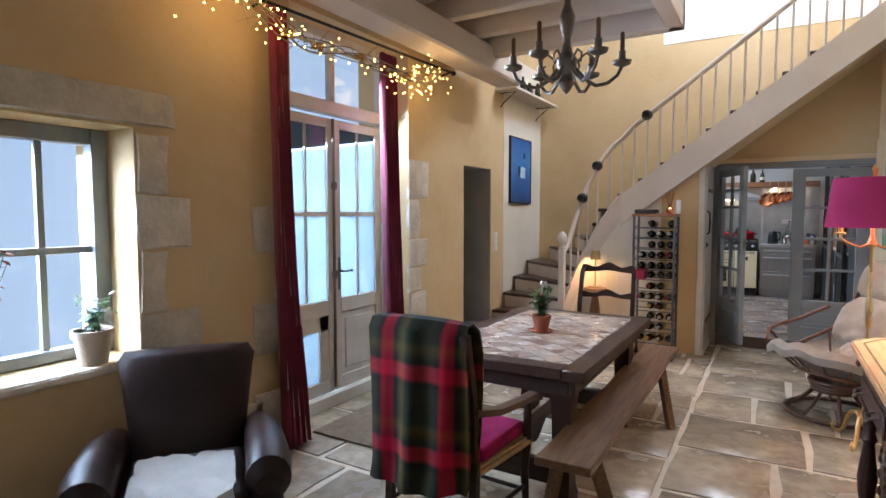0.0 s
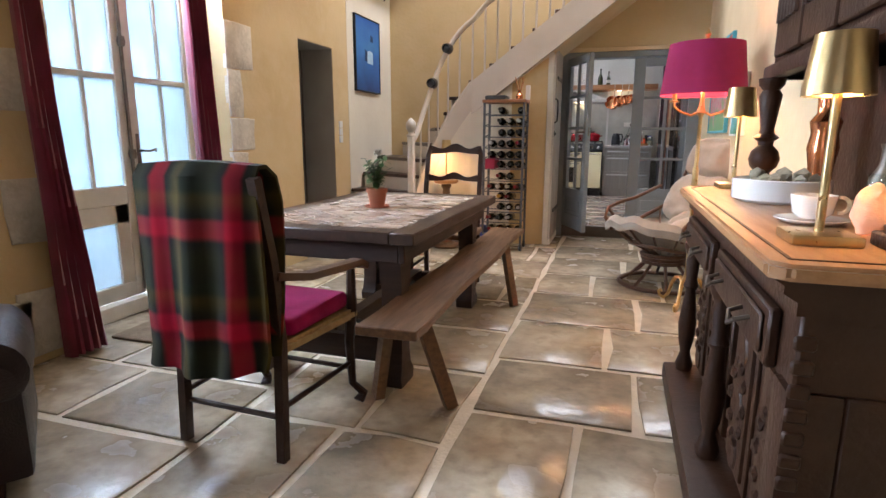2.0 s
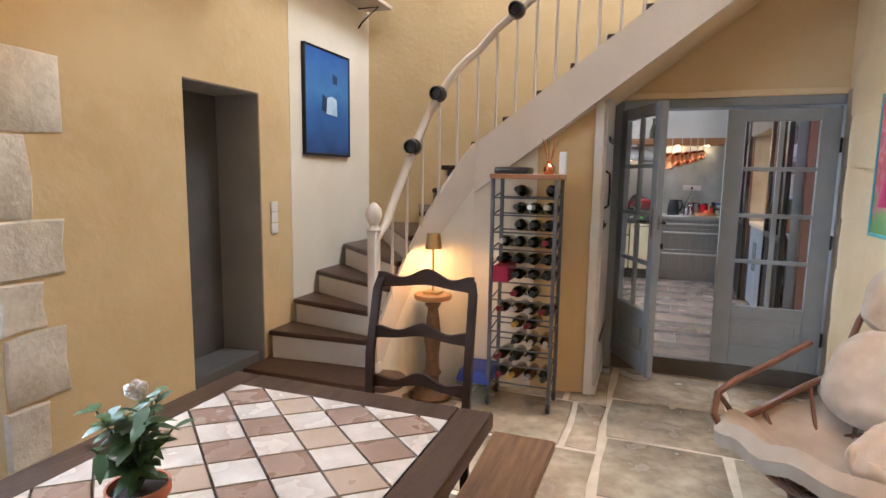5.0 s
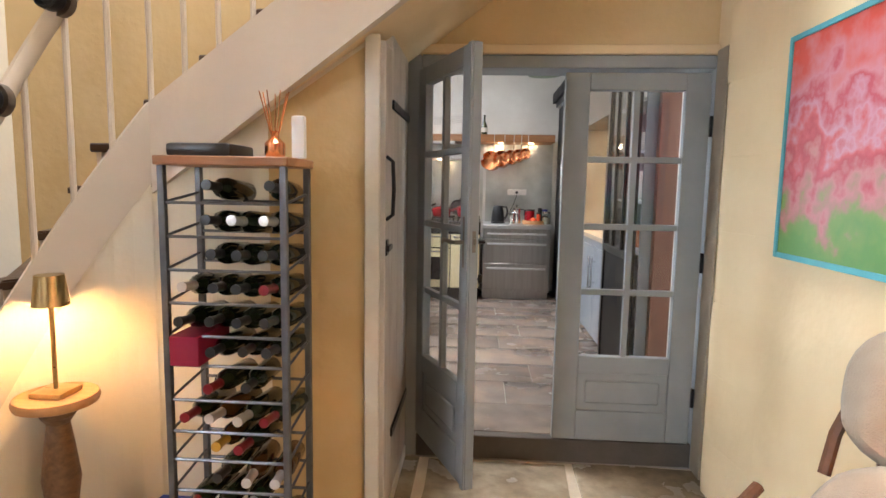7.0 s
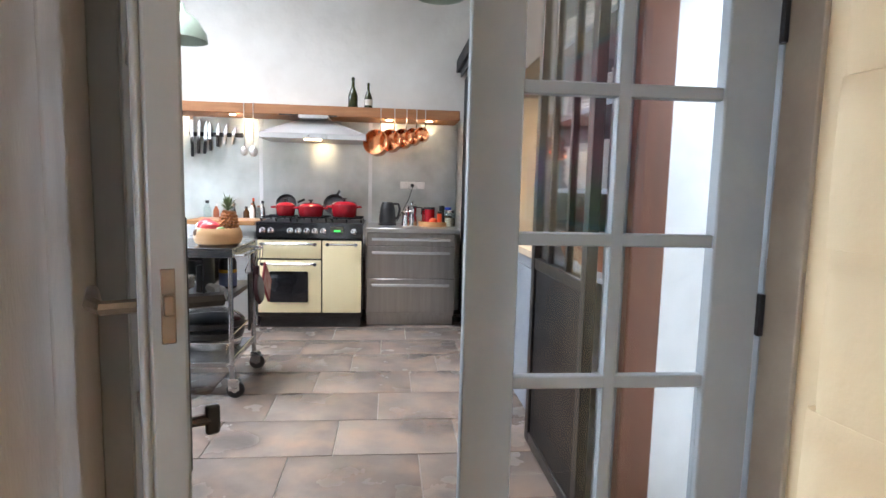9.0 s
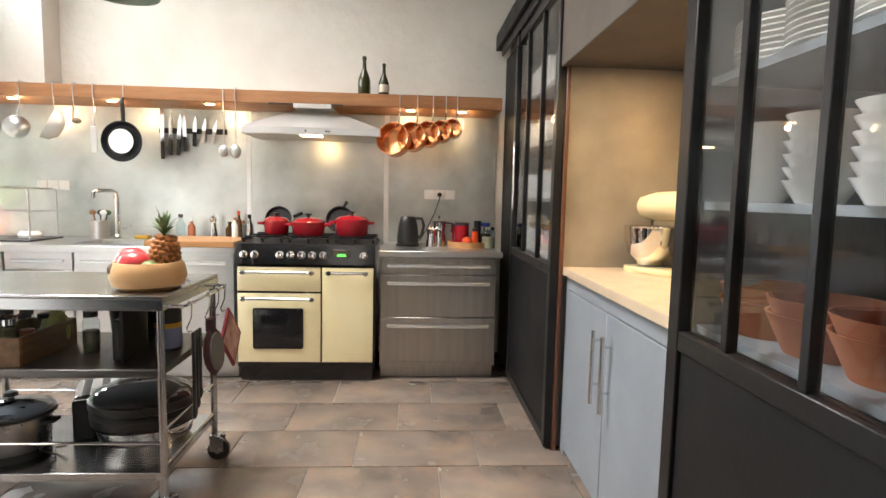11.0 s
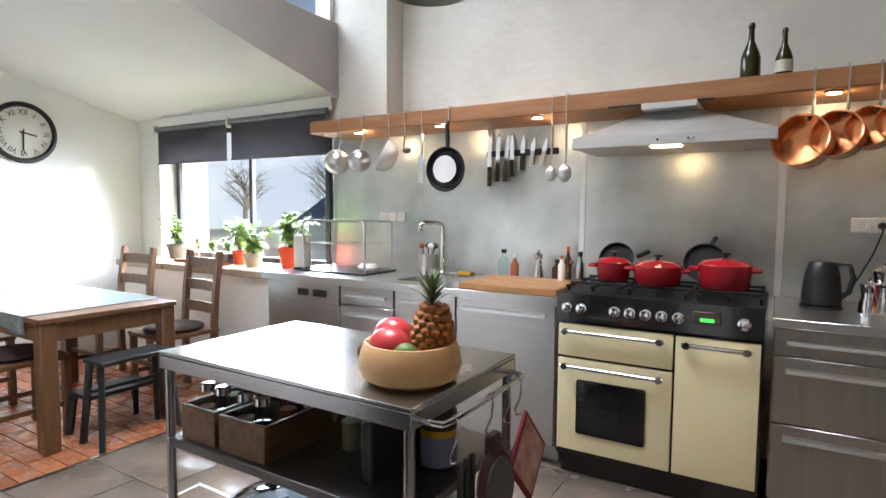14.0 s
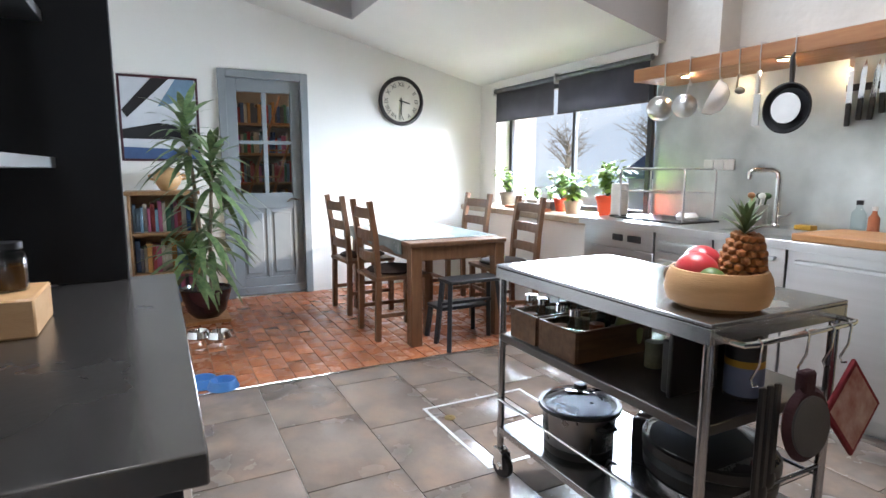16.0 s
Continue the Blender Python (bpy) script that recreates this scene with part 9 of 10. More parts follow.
for k in range(4):
    bm = B()
    y = 9.50 + k * .028
    tube(bm, [(1.37, y, 1.80), (1.355, y + .02, 1.60), (1.35, y + .03, 1.42)], [.004, .004, .006], 6)
    wpart("steel_tool", bm, CHROME, t)
bn = thing("blender", (1.32, 9.25, 1.05), "steel kitchen blender with glass jug", "blender")
bm = B()
lathe(bm, [(.0, 0), (.075, 0), (.08, .02), (.07, .12), (.062, .17), (.0, .17)], (0, 0, 0), 24)
part("motor_base", bm, STEEL, bn)
bm = B()
lathe(bm, [(.0, .0), (.028, 0), (.028, .014), (.0, .016)], (0, 0, 0), 18, m=Matrix.Translation((-.07, .0, .06)) @ Matrix.Rotation(radians(-90), 4, "Y"))
part("dial", bm, BLACKPLASTIC, bn)
bm = B()
lathe(bm, [(.05, .17), (.056, .2), (.068, .38), (.066, .38), (.054, .2), (.048, .172)], (0, 0, 0), 24, cap=False)
part("glass_jug", bm, SMOKE, bn)
bm = B()
lathe(bm, [(.0, .38), (.07, .38), (.07, .40), (.03, .41), (.0, .415)], (0, 0, 0), 24)
part("lid", bm, BLACKPLASTIC, bn)

# ---- worktop and shelves along the south side ----
t = thing("south_counter", (-1.3, 7.58, KF), "black cabinet with dark steel worktop", "cabinet")
bm = B()
box(bm, -1.92, -.67, DY + .21, 7.86, KF, .985, .004)
wpart("cabinet", bm, BLACKPAINT, t)
bm = B()
box(bm, -1.95, -.65, DY + .205, 7.89, .985, 1.03, .003)
wpart("worktop", bm, mat("dark_steel_top", (0.20, 0.19, 0.18), (0.16, 0.15, 0.145), 0.26, 0.9, scale=3, bump=0.04), t, "dark brushed steel worktop")
t = thing("wall_shelves", (-1.6, 7.5, 1.03), "black open wall shelves above the worktop", "shelf")
bm = B()
box(bm, -1.95, -1.90, DY + .205, 7.76, 1.03, 3.2, .003)
wpart("end_panel", bm, BLACKPAINT, t)
bm = B()
box(bm, -1.90, -1.0, DY + .205, DY + .225, 1.03, 3.0)
wpart("back_panel", bm, BLACKPAINT, t)
for z in (1.40, 1.80):
    bm = B()
    box(bm, -1.90, -1.0, DY + .225, 7.60, z - .03, z, .002)
    wpart("shelf", bm, STEEL, t)
t = thing("water_bottle", (-1.42, 7.52, 1.40), "green glass mineral water bottle on the shelf", "bottle")
bm = B()
lathe(bm, [(.0, 0), (.045, 0), (.046, .18), (.03, .25), (.014, .30), (.014, .33), (.0, .33)], (0, 0, 0), 20)
part("glass", bm, mat("green_glass", (0.03, 0.12, 0.05), rough=0.08, bump=0), t)
bm = B()
lathe(bm, [(.0468, .05), (.0468, .15)], (0, 0, 0), 20, cap=False)
part("label", bm, mat("pale_label", (0.45, 0.55, 0.62), rough=0.6, bump=0), t)
bm = B()
box(bm, -1.72, -1.50, 7.30, 7.32, 1.03, 1.30, .02, seg=2, m=Matrix.Rotation(0, 4, "X"))
solo("small_board", bm, BENCH, "small wooden cutting board leaning on the wall", "board")
bm = B()
box(bm, -1.50, -1.30, 7.50, 7.62, 1.03, 1.11, .004)
solo("wooden_box", bm, BOWLWOOD, "small pale wooden box on the worktop", "box")
jar(-1.42, 7.56, 1.11, .035, .10, BOTTLE_B, BLACKPLASTIC, "small dark jar on the wooden box")

# ---- dining end of the kitchen ----
kt = thing("kitchen_table", (-4.08, 9.76, KF), "brown wooden kitchen table with grey oilcloth", "table")
KX0, KX1, KY0, KY1, KZ = -4.75, -3.42, 9.37, 10.15, .86
bm = B()
box(bm, KX0, KX1, KY0, KY1, KZ - .03, KZ, .004)
wpart("tabletop", bm, CHAIRWOOD, kt)
for a in ((KX0 + .02, KX1 - .02, KY0 + .02, KY0 + .045), (KX0 + .02, KX1 - .02, KY1 - .045, KY1 - .02), (KX0 + .02, KX0 + .045, KY0 + .045, KY1 - .045), (KX1 - .045, KX1 - .02, KY0 + .045, KY1 - .045)):
    bm = B()
    box(bm, *a, KZ - .13, KZ - .03, .002)
    wpart("apron", bm, CHAIRWOOD, kt)
for x in (KX0 + .05, KX1 - .05):
    for y in (KY0 + .05, KY1 - .05):
        bm = B()
        box(bm, x - .042, x + .042, y - .042, y + .042, KF, KZ - .03, .005)
        wpart("leg", bm, CHAIRWOOD, kt)
bm = B()
box(bm, KX0 - .004, KX1 - .16, KY0 - .004, KY1 + .004, KZ + .001, KZ + .005, .001)
for y in (KY0 - .007, KY1 + .004):
    n = 30
    loft(bm, [[(KX0 - .004 + (KX1 - KX0 - .156) * i / n, y + .006 * math.sin(i * 1.3) * k + q, KZ + .004 - .09 * k - .015 * k * math.sin(i * .5)) for k, q in ((0, 0), (1, 0), (1, .003), (0, .003))] for i in range(n + 1)])
solo("tablecloth", bm, OILCLOTH, "glossy grey-green oilcloth on the kitchen table", "tablecloth")


def pine_chair(x, y, turn):
    c = thing("kitchen_chair", (x, y, KF), "brown pine ladder-back kitchen chair", "chair", "chairs round the kitchen table", turn=turn)
    for s in (-.19, .19):
        bm = B()
        bar(bm, [(s, -.20, 0), (s, -.19, .45), (s, -.21, .75), (s, -.25, 1.02)], .038, .04)
        part("back_leg", bm, CHAIRWOOD, c)
        bm = B()
        box(bm, s - .02, s + .02, .17, .21, 0, .45, .003)
        part("front_leg", bm, CHAIRWOOD, c)
        bm = B()
        box(bm, s - .011, s + .011, -.19, .19, .17, .20, .003)
        part("side_rail", bm, CHAIRWOOD, c)
    for z, y0 in ((.93, -.235), (.77, -.212), (.61, -.20)):
        bm = B()
        bar(bm, [(-.18, y0, z), (0, y0 - .02, z), (.18, y0, z)], .02, .075)
        part("back_slat", bm, CHAIRWOOD, c)
    bm = B()
    box(bm, -.215, .215, -.22, .22, .445, .475, .008, seg=2)
    part("seat", bm, CHAIRWOOD, c)
    bm = B()
    box(bm, -.19, .19, .18, .20, .25, .28, .003)
    part("front_rail", bm, CHAIRWOOD, c)
    return c


c0 = pine_chair(-3.87, 9.42, 0)
copy_thing(c0, pose(-4.68, 9.45, KF, 0, 0, 3))
copy_thing(c0, pose(-4.50, 10.30, KF, 0, 0, 182))
copy_thing(c0, pose(-3.78, 10.36, KF, 0, 0, 176))
for x, y in ((-3.87, 9.42), (-4.68, 9.45), (-3.78, 10.36)):
    bm = B()
    ball(bm, (x, y, KF + .495), 1, 3, (.2, .2, .03))
    solo("seat_pad", bm, mat("dark_seat_cloth", (0.045, 0.028, 0.022), rough=0.95, bump=0.3), "flat dark seat pad on the chair", "cushion", "seat pads")
# step stool
ss = thing("step_stool", (-3.43, 9.80, KF), "black painted two-step wooden stool", "stool", turn=-90)
BST = mat("black_stool_paint", (0.020, 0.022, 0.026), (0.014, 0.015, 0.018), 0.4, scale=8, bump=0.1)
bm = B()
box(bm, -.21, .21, -.02, .18, .46, .485, .006)
part("top_step", bm, BST, ss)
bm = B()
box(bm, -.20, .20, -.22, -.02 + .02, .235, .26, .006)
part("lower_step", bm, BST, ss)
for s in (-1, 1):
    for a, b_ in (((s * .19, .02, .46), (s * .22, -.02, 0)), ((s * .19, .14, .46), (s * .23, .20, 0)), ((s * .18, -.19, .235), (s * .20, -.22, 0))):
        bm = B()
        bar(bm, [a, b_], .03, .03)
        part("leg", bm, BST, ss)
bm = B()
bar(bm, [(-.2, .03, .30), (.2, .03, .30)], .03, .02)
part("cross_bar", bm, BST, ss)

# clock
ck = thing("wall_clock", (KW, 10.21, 1.82), "round wall clock with dark rim and roman numerals", "clock")
CC = Matrix.Translation((.0, 0, .25)) @ Matrix.Rotation(radians(90), 4, "Y")
bm = B()
lathe(bm, [(.215, .0), (.25, .0), (.255, .02), (.245, .04), (.225, .045), (.212, .02)], (0, 0, 0), 48, cap=False, m=CC)
part("rim", bm, mat("dark_bronze_rim", (0.045, 0.040, 0.040), rough=0.45, metal=0.5, bump=0.1), ck)
bm = B()
lathe(bm, [(.0, .0), (.216, .0), (.216, .018), (.0, .018)], (0, 0, 0), 48, m=CC)
part("dial", bm, mat("aged_dial", (0.66, 0.63, 0.55), (0.60, 0.57, 0.49), 0.6, scale=6, bump=0.02), ck)
INK = mat("black_ink", (0.015, 0.014, 0.014), rough=0.7, bump=0)
for i, s in enumerate(("XII", "I", "II", "III", "IV", "V", "VI", "VII", "VIII", "IX", "X", "XI")):
    cu = bpy.data.curves.new("numeral", "FONT")
    cu.body, cu.size, cu.align_x, cu.align_y, cu.extrude = s, .062, "CENTER", "CENTER", .001
    cu.materials.append(INK)
    ob = new("numeral", cu)
    ob.parent = ck
    a = 2 * math.pi * i / 12
    ob.matrix_basis = Matrix.Translation((.020, .168 * math.sin(a), .25 + .168 * math.cos(a))) @ Matrix.Rotation(radians(90), 4, "Z") @ Matrix.Rotation(radians(90), 4, "X") @ Matrix.Rotation(-a, 4, "Z")
for nm, ang, L in (("hour_hand", 102, .10), ("minute_hand", 182, .15)):
    bm = B()
    a = radians(ang)
    bar(bm, [(.024, -.03 * math.sin(a), .25 - .03 * math.cos(a)), (.024, L * math.sin(a), .25 + L * math.cos(a))], .004, .012)
    part(nm, bm, INK, ck)

# poster
ps = framed("framed_poster", KW, 7.60, 8.23, 1.43, 2.16, mat("poster_white", (0.62, 0.64, 0.66), (0.50, 0.53, 0.57), 0.35, scale=3, bump=0), mat("maroon_frame", (0.055, 0.012, 0.018), rough=0.35, bump=0.05), "framed black, white and blue travel poster", 1, .02)
for o, m in (([(7.62, 1.86), (7.86, 2.14), (8.0, 2.14), (7.66, 1.80)], BLACKPLASTIC), ([(7.62, 1.62), (8.2, 1.62), (8.2, 1.72), (7.9, 1.76), (7.62, 1.70)], BLACKPLASTIC), ([(7.62, 1.45), (8.21, 1.45), (8.21, 1.53), (7.62, 1.55)], BOOKS[1]), ([(7.90, 1.90), (8.2, 1.98), (8.2, 2.14), (8.05, 2.14)], BOOKS[7])):
    bm = B()
    prism(bm, o, "x", KW + .0245, KW + .0265)
    wpart("printed_shape", bm, m, ps)
# bookcase with books and a bowl
bc = thing("bookcase", (KW + .15, 7.90, KF), "low wooden bookcase full of books", "bookcase")
BX0, BX1, BY0, BY1, BZ = KW + .01, KW + .30, 7.62, 8.16, 1.14
bm = B()
for a, b_ in ((BY0, BY0 + .022), (BY1 - .022, BY1)):
    box(bm, BX0, BX1, a, b_, KF, BZ, .002)
box(bm, BX0 - .0, BX1 + .02, BY0 - .02, BY1 + .02, BZ, BZ + .035, .004)
box(bm, BX0, BX0 + .01, BY0 + .022, BY1 - .022, KF, BZ)
wpart("case", bm, OAKSHELF, bc)
for z in (KF + .06, .47, .82):
    bm = B()
    box(bm, BX0 + .01, BX1 - .005, BY0 + .022, BY1 - .022, z - .02, z, .002)
    wpart("shelf", bm, OAKSHELF, bc)


def book_row(x0, y0, y1, z, hmax, depth, seed, step=1):
    g = random.Random(seed)
    y = y0
    while y < y1 - .045:
        w, h = g.uniform(.018, .042), hmax * g.uniform(.72, 1)
        t_ = B()
        box(t_, x0, x0 + depth * g.uniform(.8, 1), y, y + w - .002, z, z + h, .002)
        solo("book", t_, g.choice(BOOKS), "cloth bound book standing on the shelf", "book", "books on shelves")
        y += w


book_row(BX0 + .02, BY0 + .03, BY1 - .03, KF + .06, .28, .20, 1)
book_row(BX0 + .02, BY0 + .03, BY1 - .03, .47, .28, .20, 2)
book_row(BX0 + .02, BY0 + .03, BY1 - .03, .82, .27, .20, 3)
bm = B()
lathe(bm, [(.0, 0), (.06, 0), (.10, .06), (.115, .11), (.10, .16), (.06, .19), (.0, .21)], (KW + .16, 7.94, BZ + .035), 24)
for s in (-1, 1):
    tube(bm, [(KW + .16, 7.94 + s * .10, BZ + .13), (KW + .16, 7.94 + s * .15, BZ + .14), (KW + .16, 7.94 + s * .15, BZ + .16), (KW + .16, 7.94 + s * .10, BZ + .17)], .012, 8)
solo("tagine_pot", bm, BOWLWOOD, "round clay cooking pot with lid on the bookcase", "pot")
# books seen through the library door
def far_books(z):
    g_ = random.Random(int(z * 100))
    bm_ = B()
    y_ = 8.0
    while y_ < 10.2:
        w_ = g_.uniform(.02, .045)
        n0 = len(bm_.faces)
        box(bm_, -7.26, -7.26 + g_.uniform(.14, .18), y_, y_ + w_ - .002, z, z + .26 * g_.uniform(.7, 1))
        bm_.faces.ensure_lookup_table()
        mi = g_.randrange(len(BOOKS))
        for f_ in bm_.faces[n0:]:
            f_.material_index = mi
        y_ += w_
    solo("far_books", bm_, BOOKS, "row of books on a library shelf", "books", "library books", kind="stuff", smooth=False)


for z in (.5, .85, 1.2, 1.55, 1.9):
    bm = B()
    box(bm, -7.28, -7.02, 7.9, 10.3, z - .03, z)
    solo("library_shelf", bm, OAKSHELF, "long shelf of books in the library", "shelf", "library shelves")
    far_books(z)
# unseen fill lamp added so the books show through the door
bulb("library_fill", (-6.4, 9.2, 2.4), 5, (1.0, .85, .65), .1)
bm = B()
for dx in (0, .28):
    bar(bm, [(-6.95, 8.5 + dx, .12), (-6.85, 9.2 + dx, 2.2)], .04, .025)
for k in range(6):
    f = .1 + k * .15
    tube(bm, [(-6.95 + .1 * f, 8.5 + .7 * f, .12 + 2.08 * f), (-6.95 + .1 * f, 8.78 + .7 * f, .12 + 2.08 * f)], .012, 6)
solo("library_ladder", bm, SHELFWOOD, "leaning wooden library ladder", "ladder")

# dracaena in a glazed pot
dp = thing("dracaena_plant", (-4.88, 8.16, KF), "tall dracaena with long striped leaves in a maroon pot", "plant")
bm = B()
lathe(bm, [(.0, .03), (.10, .03), (.15, .08), (.185, .20), (.20, .25), (.205, .27), (.19, .275), (.18, .25), (.0, .24)], (0, 0, 0), 32, cap=False)
part("pot", bm, POT_GLAZE, dp)
bm = B()
lathe(bm, [(.18, .25), (.0, .26)], (0, 0, 0), 20, cap=False)
part("soil", bm, SOIL, dp)
bm = B()
for k in range(7):
    box(bm, -.17 + k * .05, -.135 + k * .05, -.17, .17, 0.0, .03, .003)
part("slatted_stand", bm, BUTCHER, dp)
g = random.Random(6)
canes = [((.0, .0), (-.03, -.08), 1.66, 64), ((.04, .04), (.07, .10), 1.38, 52), ((-.04, .05), (-.10, .06), .80, 34), ((.05, -.05), (.13, -.13), .62, 30)]
for (bx, by), (tx, ty), h, count in canes:
    bm = B()
    tube(bm, [(bx, by, .24), (bx * .8 + tx * .2, by * .8 + ty * .2, .24 + (h - .24) * .35), (bx * .4 + tx * .6, by * .4 + ty * .6, .24 + (h - .24) * .7), (tx, ty, h)], [.017, .015, .014, .011], 8)
    part("cane", bm, BARK, dp)
    bm = B()
    for k in range(count):
        f = k / count
        q = f * .55 + .30 if k % 4 == 0 else .72 + .28 * f
        zz = .24 + (h - .24) * q
        px, py = bx + (tx - bx) * q, by + (ty - by) * q
        up = .05 + 1.15 * max(0, f - .25) + g.uniform(-.2, .25)
        leaf_blob(bm, (px, py, zz), g.uniform(.30, .50), .060, k * 2.4 + g.uniform(-.3, .3), up, .30 + .45 * (1 - f), 7)
    part("leaves", bm, DRACAENA, dp)["kind"] = "stuff"
# pet bowls
for x, y, m in ((-4.38, 8.06, CHROME), (-4.30, 8.20, CHROME), (-3.34, 8.02, mat("light_blue_plastic", (0.06, 0.20, 0.48), rough=0.4, bump=0)), (-3.26, 8.12, mat("blue_pet_bowl", (0.06, 0.20, 0.48), rough=0.4, bump=0))):
    bm = B()
    lathe(bm, [(.0, .008), (.085, .0), (.09, .005), (.07, .05), (.066, .05), (.055, .012), (.0, .010)], (x, y, KF + .001), 24, cap=False)
    solo("pet_bowl", bm, m, "small metal or blue pet bowl on the floor", "bowl", "pet bowls")
# pendant lamps
for x, y, z, r, c_ in ((.30, 8.72, 2.33, .13, (0.34, 0.40, 0.31)), (-1.42, 10.02, 2.36, .18, (0.30, 0.36, 0.28))):
    pl = thing("pendant_lamp", (x, y, z), "grey-green enamel dome pendant lamp", "lamp", "pendant lamps")
    bm = B()
    k = r / .2
    lathe(bm, [(.20 * k, 0), (.19 * k, .06 * k), (.13 * k, .16 * k), (.05 * k, .22 * k), (.03 * k, .28 * k), (.028 * k, .28 * k), (.046 * k, .215 * k), (.125 * k, .155 * k), (.185 * k, .06 * k), (.196 * k, 0)], (0, 0, 0), 32, cap=False)
    part("shade", bm, mat("green_enamel", c_, rough=0.3, bump=0), pl)
    bm = B()
    tube(bm, [(0, 0, .27 * k), (0, 0, 4.405 - z)], .004, 6)
    part("cord", bm, BLACKPLASTIC, pl)

# ---- outdoors beyond the kitchen window ----
rh = thing("neighbour_house", (-12.0, 26, -1.0), "pale house with blue-grey slate roof", "house", kind="structure")
bm = B()
box(bm, -16, -3.5, 24, 30, -1.0, 1.0)
wpart("wall", bm, WHITE, rh)
bm = B()
prism(bm, [(23.6, 1.0), (27, 2.9), (30.4, 1.0)], "x", -16.4, -3.2)
wpart("roof", bm, mat("slate_roof", (0.12, 0.15, 0.20), (0.09, 0.11, 0.15), 0.6, scale=6, bump=0.4), rh)
for k, (x, y, h) in enumerate(((-19, 33, 6.5), (-26, 36, 7.5), (-13, 38, 6.0), (-32, 34, 7))):
    t = thing("tree", (x, y, -1.0), "bare winter tree behind the roofs", "tree", "winter trees")
    bm = B()
    g = random.Random(k)
    tube(bm, [(0, 0, 0), (.1, 0, h * .35), (.05, .1, h * .6)], [.22, .16, .10], 8)
    part("trunk", bm, BARK, t)
    bm = B()
    for q in range(26):
        a, f = g.uniform(0, 6.28), g.uniform(.3, .6)
        L = h * g.uniform(.22, .42)
        p0 = Vector((.08, .05, h * f))
        p1 = p0 + Vector((math.cos(a) * L * .6, math.sin(a) * L * .6, L * .55))
        tube(bm, [p0, p0 * .5 + p1 * .5 + Vector((0, 0, .1)), p1], [.06, .035, .012], 5)
        for w in range(6):
            d = Vector((g.uniform(-1, 1), g.uniform(-1, 1), g.uniform(0, 1))) * L * .4
            b0 = p0.lerp(p1, g.uniform(.4, 1))
            tube(bm, [b0, b0 + d], [.018, .006], 4)
    part("branches", bm, BARK, t)["kind"] = "stuff"

# ---- wall stones round the openings ----
def wall_stone(root, y0, y1, z0, z1, x=WX, proud=.013, seed=0):
    g = random.Random(int((y0 * 31 + z0 * 17 + seed) * 100))
    bm = B()
    o = []
    pts = [(y0, z0), ((y0 + y1) / 2, z0), (y1, z0), (y1, (z0 + z1) / 2), (y1, z1), ((y0 + y1) / 2, z1), (y0, z1), (y0, (z0 + z1) / 2)]
    for y, z in pts:
        o.append((y + g.uniform(-.012, .012), z + g.uniform(-.01, .01)))
    c = (sum(p[0] for p in o) / 8, sum(p[1] for p in o) / 8)
    rings = [[(x - .02, y, z) for y, z in o], [(x + proud * .4, y, z) for y, z in o], [(x + proud, c[0] + (y - c[0]) * .93, c[1] + (z - c[1]) * .93) for y, z in o]]
    loft(bm, rings)
    part("stone", bm, STONE, root)


wall = bpy.data.objects["wall_west"]
def quoins(yedge, direction, z0, z1, seed):
    g = random.Random(seed)
    z, k = z0, 0
    while z < z1 - .08:
        h = min(g.uniform(.22, .36), z1 - z)
        w = g.uniform(.13, .19) if k % 2 else g.uniform(.26, .36)
        a, b_ = sorted((yedge, yedge + direction * w))
        wall_stone(wall, a, b_, z, z + h - .012, seed=seed)
        z += h
        k += 1


quoins(1.445, 1, .78, 1.95, 1)
quoins(2.495, -1, .05, 1.85, 2)
quoins(3.885, 1, .0, 2.05, 3)
wall_stone(wall, .10, 1.66, 1.98, 2.15, seed=9, proud=.03)
wall_stone(wall, .20, .80, .50, .75, seed=8)
wall_stone(wall, 1.50, 1.82, .50, .76, seed=7)
wall_stone(wall, 1.92, 2.22, .10, .35, seed=6)

# rounded blocks where the east wall ends beside the kitchen doors
east = bpy.data.objects["wall_east"]
for k in range(7):
    gz = random.Random(40 + k)
    z0, z1 = max(0.0, -.066 + .333 * k), .2665 + .333 * k
    end = 6.83 + gz.uniform(-.02, .02)
    bm = B()
    rings = []
    for y, t in ((6.40, -.002), (6.50, .007), (6.64, .022), (6.74, .040), (end - .03, .044), (end - .008, .036), (end, .016), (end + .002, 0)):
        rings.append([(EX + .01, y, z0), (EX - t * .90, y, z0), (EX - t * .96, y, z0 + .03), (EX - t * 1.02, y, (z0 + z1) / 2), (EX - t * .96, y, z1 - .03), (EX - t * .90, y, z1), (EX + .01, y, z1)])
    loft(bm, rings)
    part("stone", bm, CREAM, east)
bm = B()
box(bm, EX - .016, EX - .002, 6.90, DY - .036, 0.0, 2.12, .003)
setting("trim_jamb", bm, mat("taupe_jamb_paint", (0.30, 0.245, 0.18), (0.24, 0.19, 0.14), rough=0.7, scale=6), "taupe painted jamb board beside the glazed door", "trim")

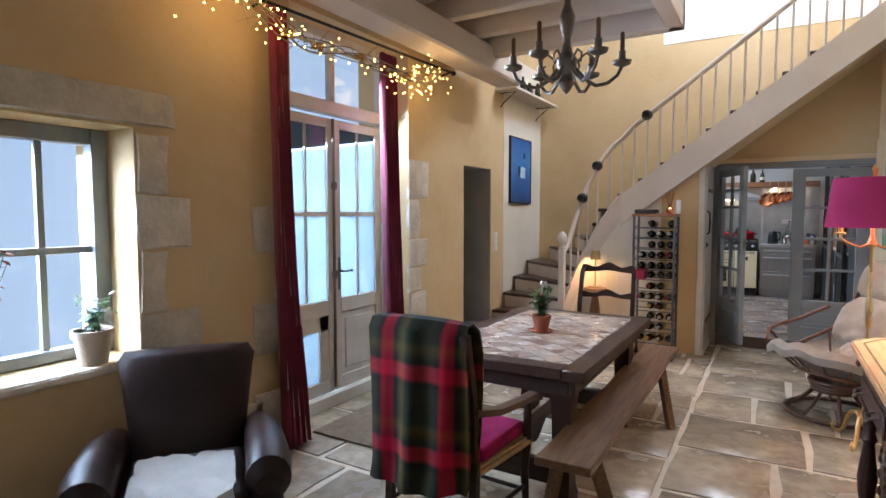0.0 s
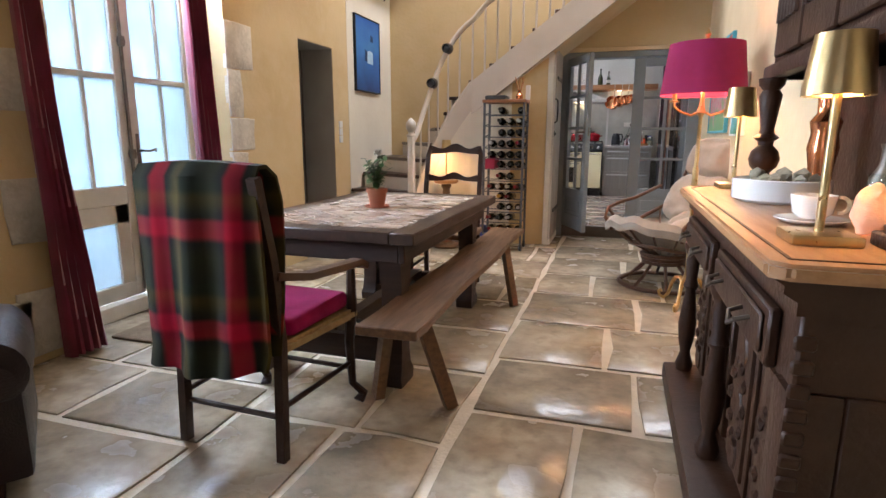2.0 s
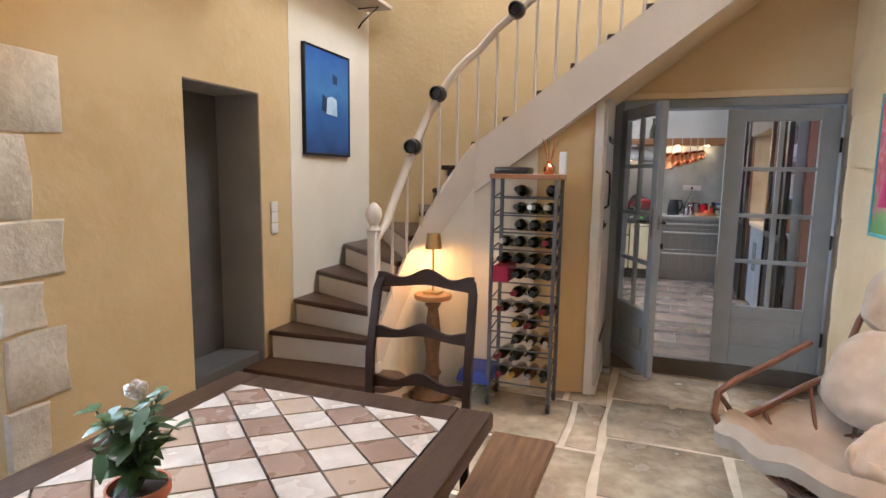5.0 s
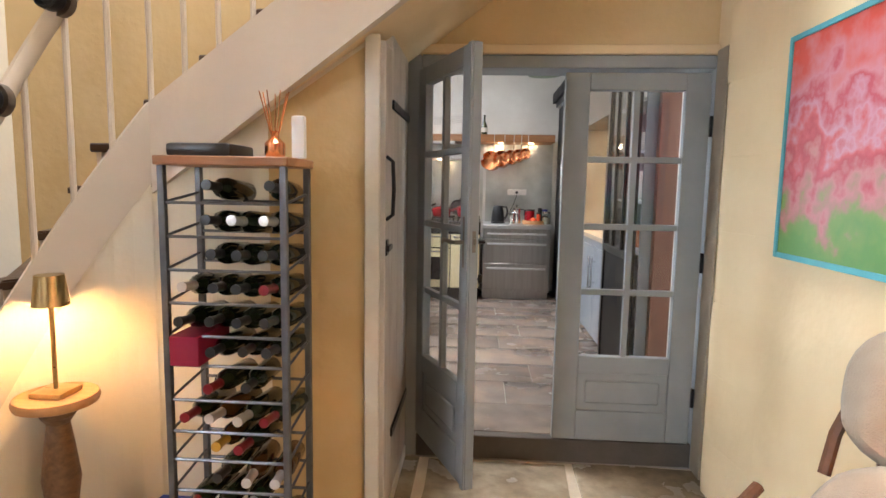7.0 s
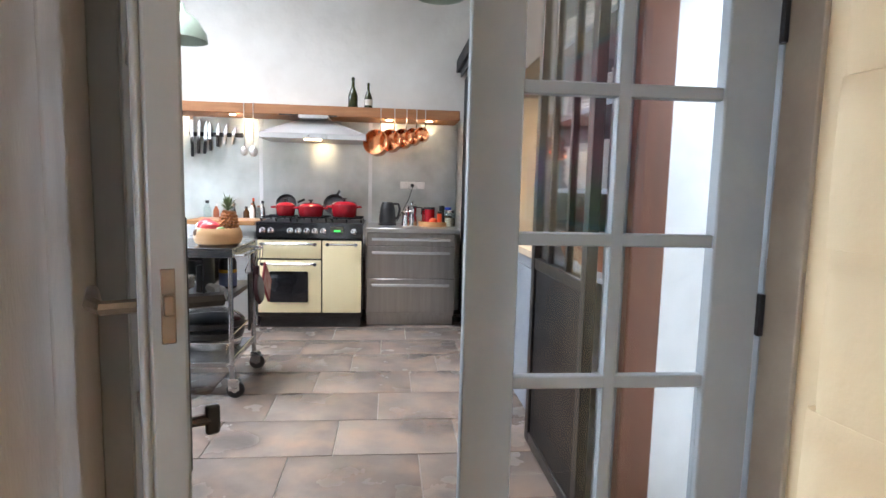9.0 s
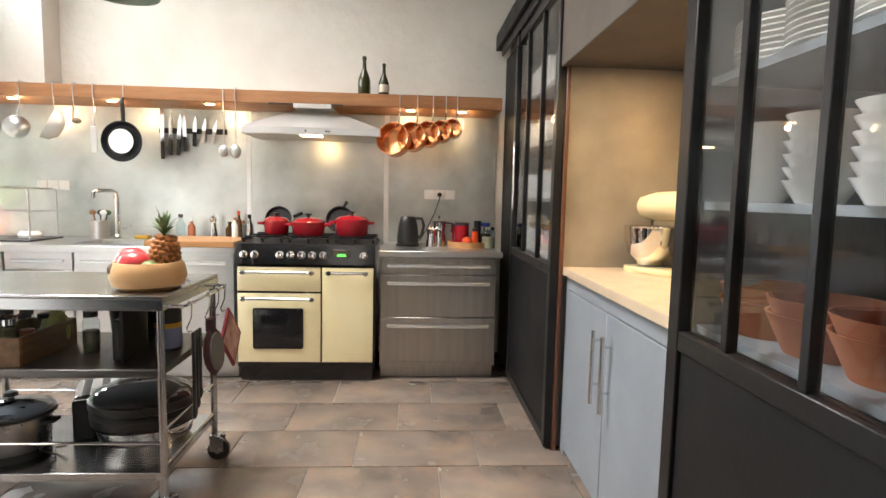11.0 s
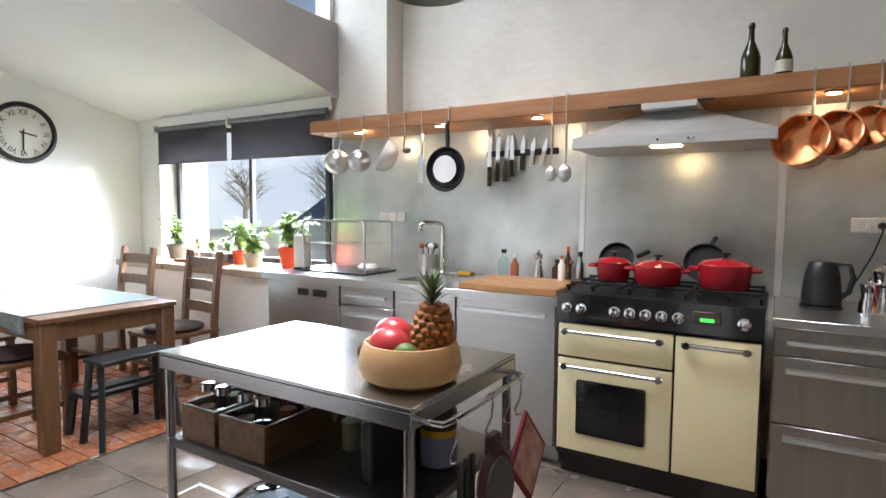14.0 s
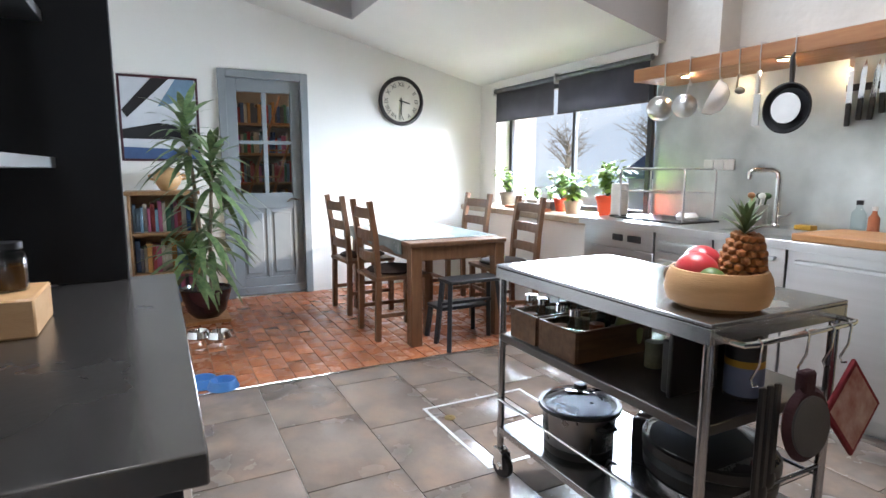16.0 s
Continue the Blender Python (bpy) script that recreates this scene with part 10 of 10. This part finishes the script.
# ---- floors, piece by piece ----
def flag_mesh(w, l, seed):
    g = random.Random(seed)
    bm = B()
    o = [(-w / 2, -l / 2), (0, -l / 2 + g.uniform(-.008, .008)), (w / 2, -l / 2), (w / 2 + g.uniform(-.008, .008), 0), (w / 2, l / 2), (0, l / 2 + g.uniform(-.008, .008)), (-w / 2, l / 2), (-w / 2 + g.uniform(-.008, .008), 0)]
    o = [(x + g.uniform(-.012, .012), y + g.uniform(-.012, .012)) for x, y in o]
    loft(bm, [[(x, y, -.012) for x, y in o], [(x, y, -.004) for x, y in o], [(x * .975, y * .98, .0) for x, y in o]])
    return mesh_of("flagstone", bm, FLAG)


def flag(x0, x1, y0, y1, gap=.042):
    ob = new("flagstone", flag_mesh(x1 - x0 - gap, y1 - y0 - gap, g.randrange(9999)))
    ob.parent = floor_dining
    ob.location = ((x0 + x1) / 2, (y0 + y1) / 2, g.uniform(-.002, .001))


g = random.Random(11)
# three strips of large slabs, each in its own courses
STRIPS = [(-.45, 1.0, (-3.2, -2.4, -1.65, -.8, -.1, .55, 1.12, 1.72, 2.43, 3.04, 3.72, 4.42, 5.05, 5.72, 6.35, 7.03), {7: (.02, .6), 8: (.26,), 9: (.12,), 10: (.3,), 11: (-.02, .5), 12: (.22,)}),
          (-1.38, -.45, (-3.2, -2.6, -1.9, -1.2, -.5, .2, .8, 1.42, 2.12, 2.8, 3.45, 4.1, 4.85, 5.5, 6.2, 7.03), {7: (-.9,), 8: (-.84,)}),
          (-3.25, -1.38, (-3.2, -2.5, -1.7, -1.0, -.2, .4, 1.15, 1.82, 2.36, 3.1, 3.8, 4.5, 5.2, 5.9, 6.5, 7.03), {7: (-2.1,), 8: (-2.35,)})]
for x0, x1, ys, cuts in STRIPS:
    for k, (y0, y1) in enumerate(zip(ys, ys[1:])):
        mid = (x0 + x1) / 2
        c = cuts.get(k, (mid + g.uniform(-.28, .28),) if x1 - x0 > .8 and (k % 3 or x1 - x0 > 1.2) else ())
        xs_ = [x0, *c, x1]
        for a, b_ in zip(xs_, xs_[1:]):
            flag(a, b_, y0, y1)


def flat_tile(name, w, l, gap, m, th=.01):
    bm = B()
    a, b_ = w / 2 - gap / 2, l / 2 - gap / 2
    o = [(-a, -b_), (a, -b_), (a, b_), (-a, b_)]
    loft(bm, [[(p, q, -th) for p, q in o], [(p, q, -.0015) for p, q in o], [(p * (1 - .003 / a), q * (1 - .003 / b_), 0) for p, q in o]])
    return mesh_of(name, bm, m)


tw, tl = .60, .40
me = flat_tile("tile", tw, tl, .006, SLATE)
half = {}
j = 0
y = DY + .05
while y < 11.4:
    off = (0, .2, .4)[j % 3]
    x = -3.19 + off - tw
    while x < 1.46:
        a, b_ = max(x, -3.19), min(x + tw, 1.455)
        if b_ - a > .05:
            w = round(b_ - a, 3)
            if abs(w - tw) > .001:
                if w not in half:
                    half[w] = flat_tile("tile", w, tl, .006, SLATE)
                q = half[w]
            else:
                q = me
            ob = new("tile", q)
            ob.parent = floor_kitchen
            ob.location = ((a + b_) / 2, y + tl / 2, KF)
        x += tw
    y += tl
    j += 1

tw, tl = .215, .108
me = flat_tile("tile", tw, tl, .006, TERRA, .008)
rest = B()
j, y, count = 0, 7.45, 0
while y < 11.15:
    x = KW + (0 if j % 2 else -tw / 2)
    while x < -3.21:
        a, b_ = max(x, KW), min(x + tw, -3.208)
        if b_ - a > .03:
            if b_ - a > tw - .002 and x > -5.3 and y < 9.45 and count < 300:
                ob = new("tile", me)
                ob.parent = floor_terracotta
                ob.location = ((a + b_) / 2, y + tl / 2, KF)
                count += 1
            else:
                box(rest, a + .003, b_ - .003, y + .003, y + tl - .003, KF - .008, KF)
        x += tw
    y += tl
    j += 1
ob = part("tile_rest", rest, TERRA, floor_terracotta, smooth=False)
ob["kind"] = "stuff"
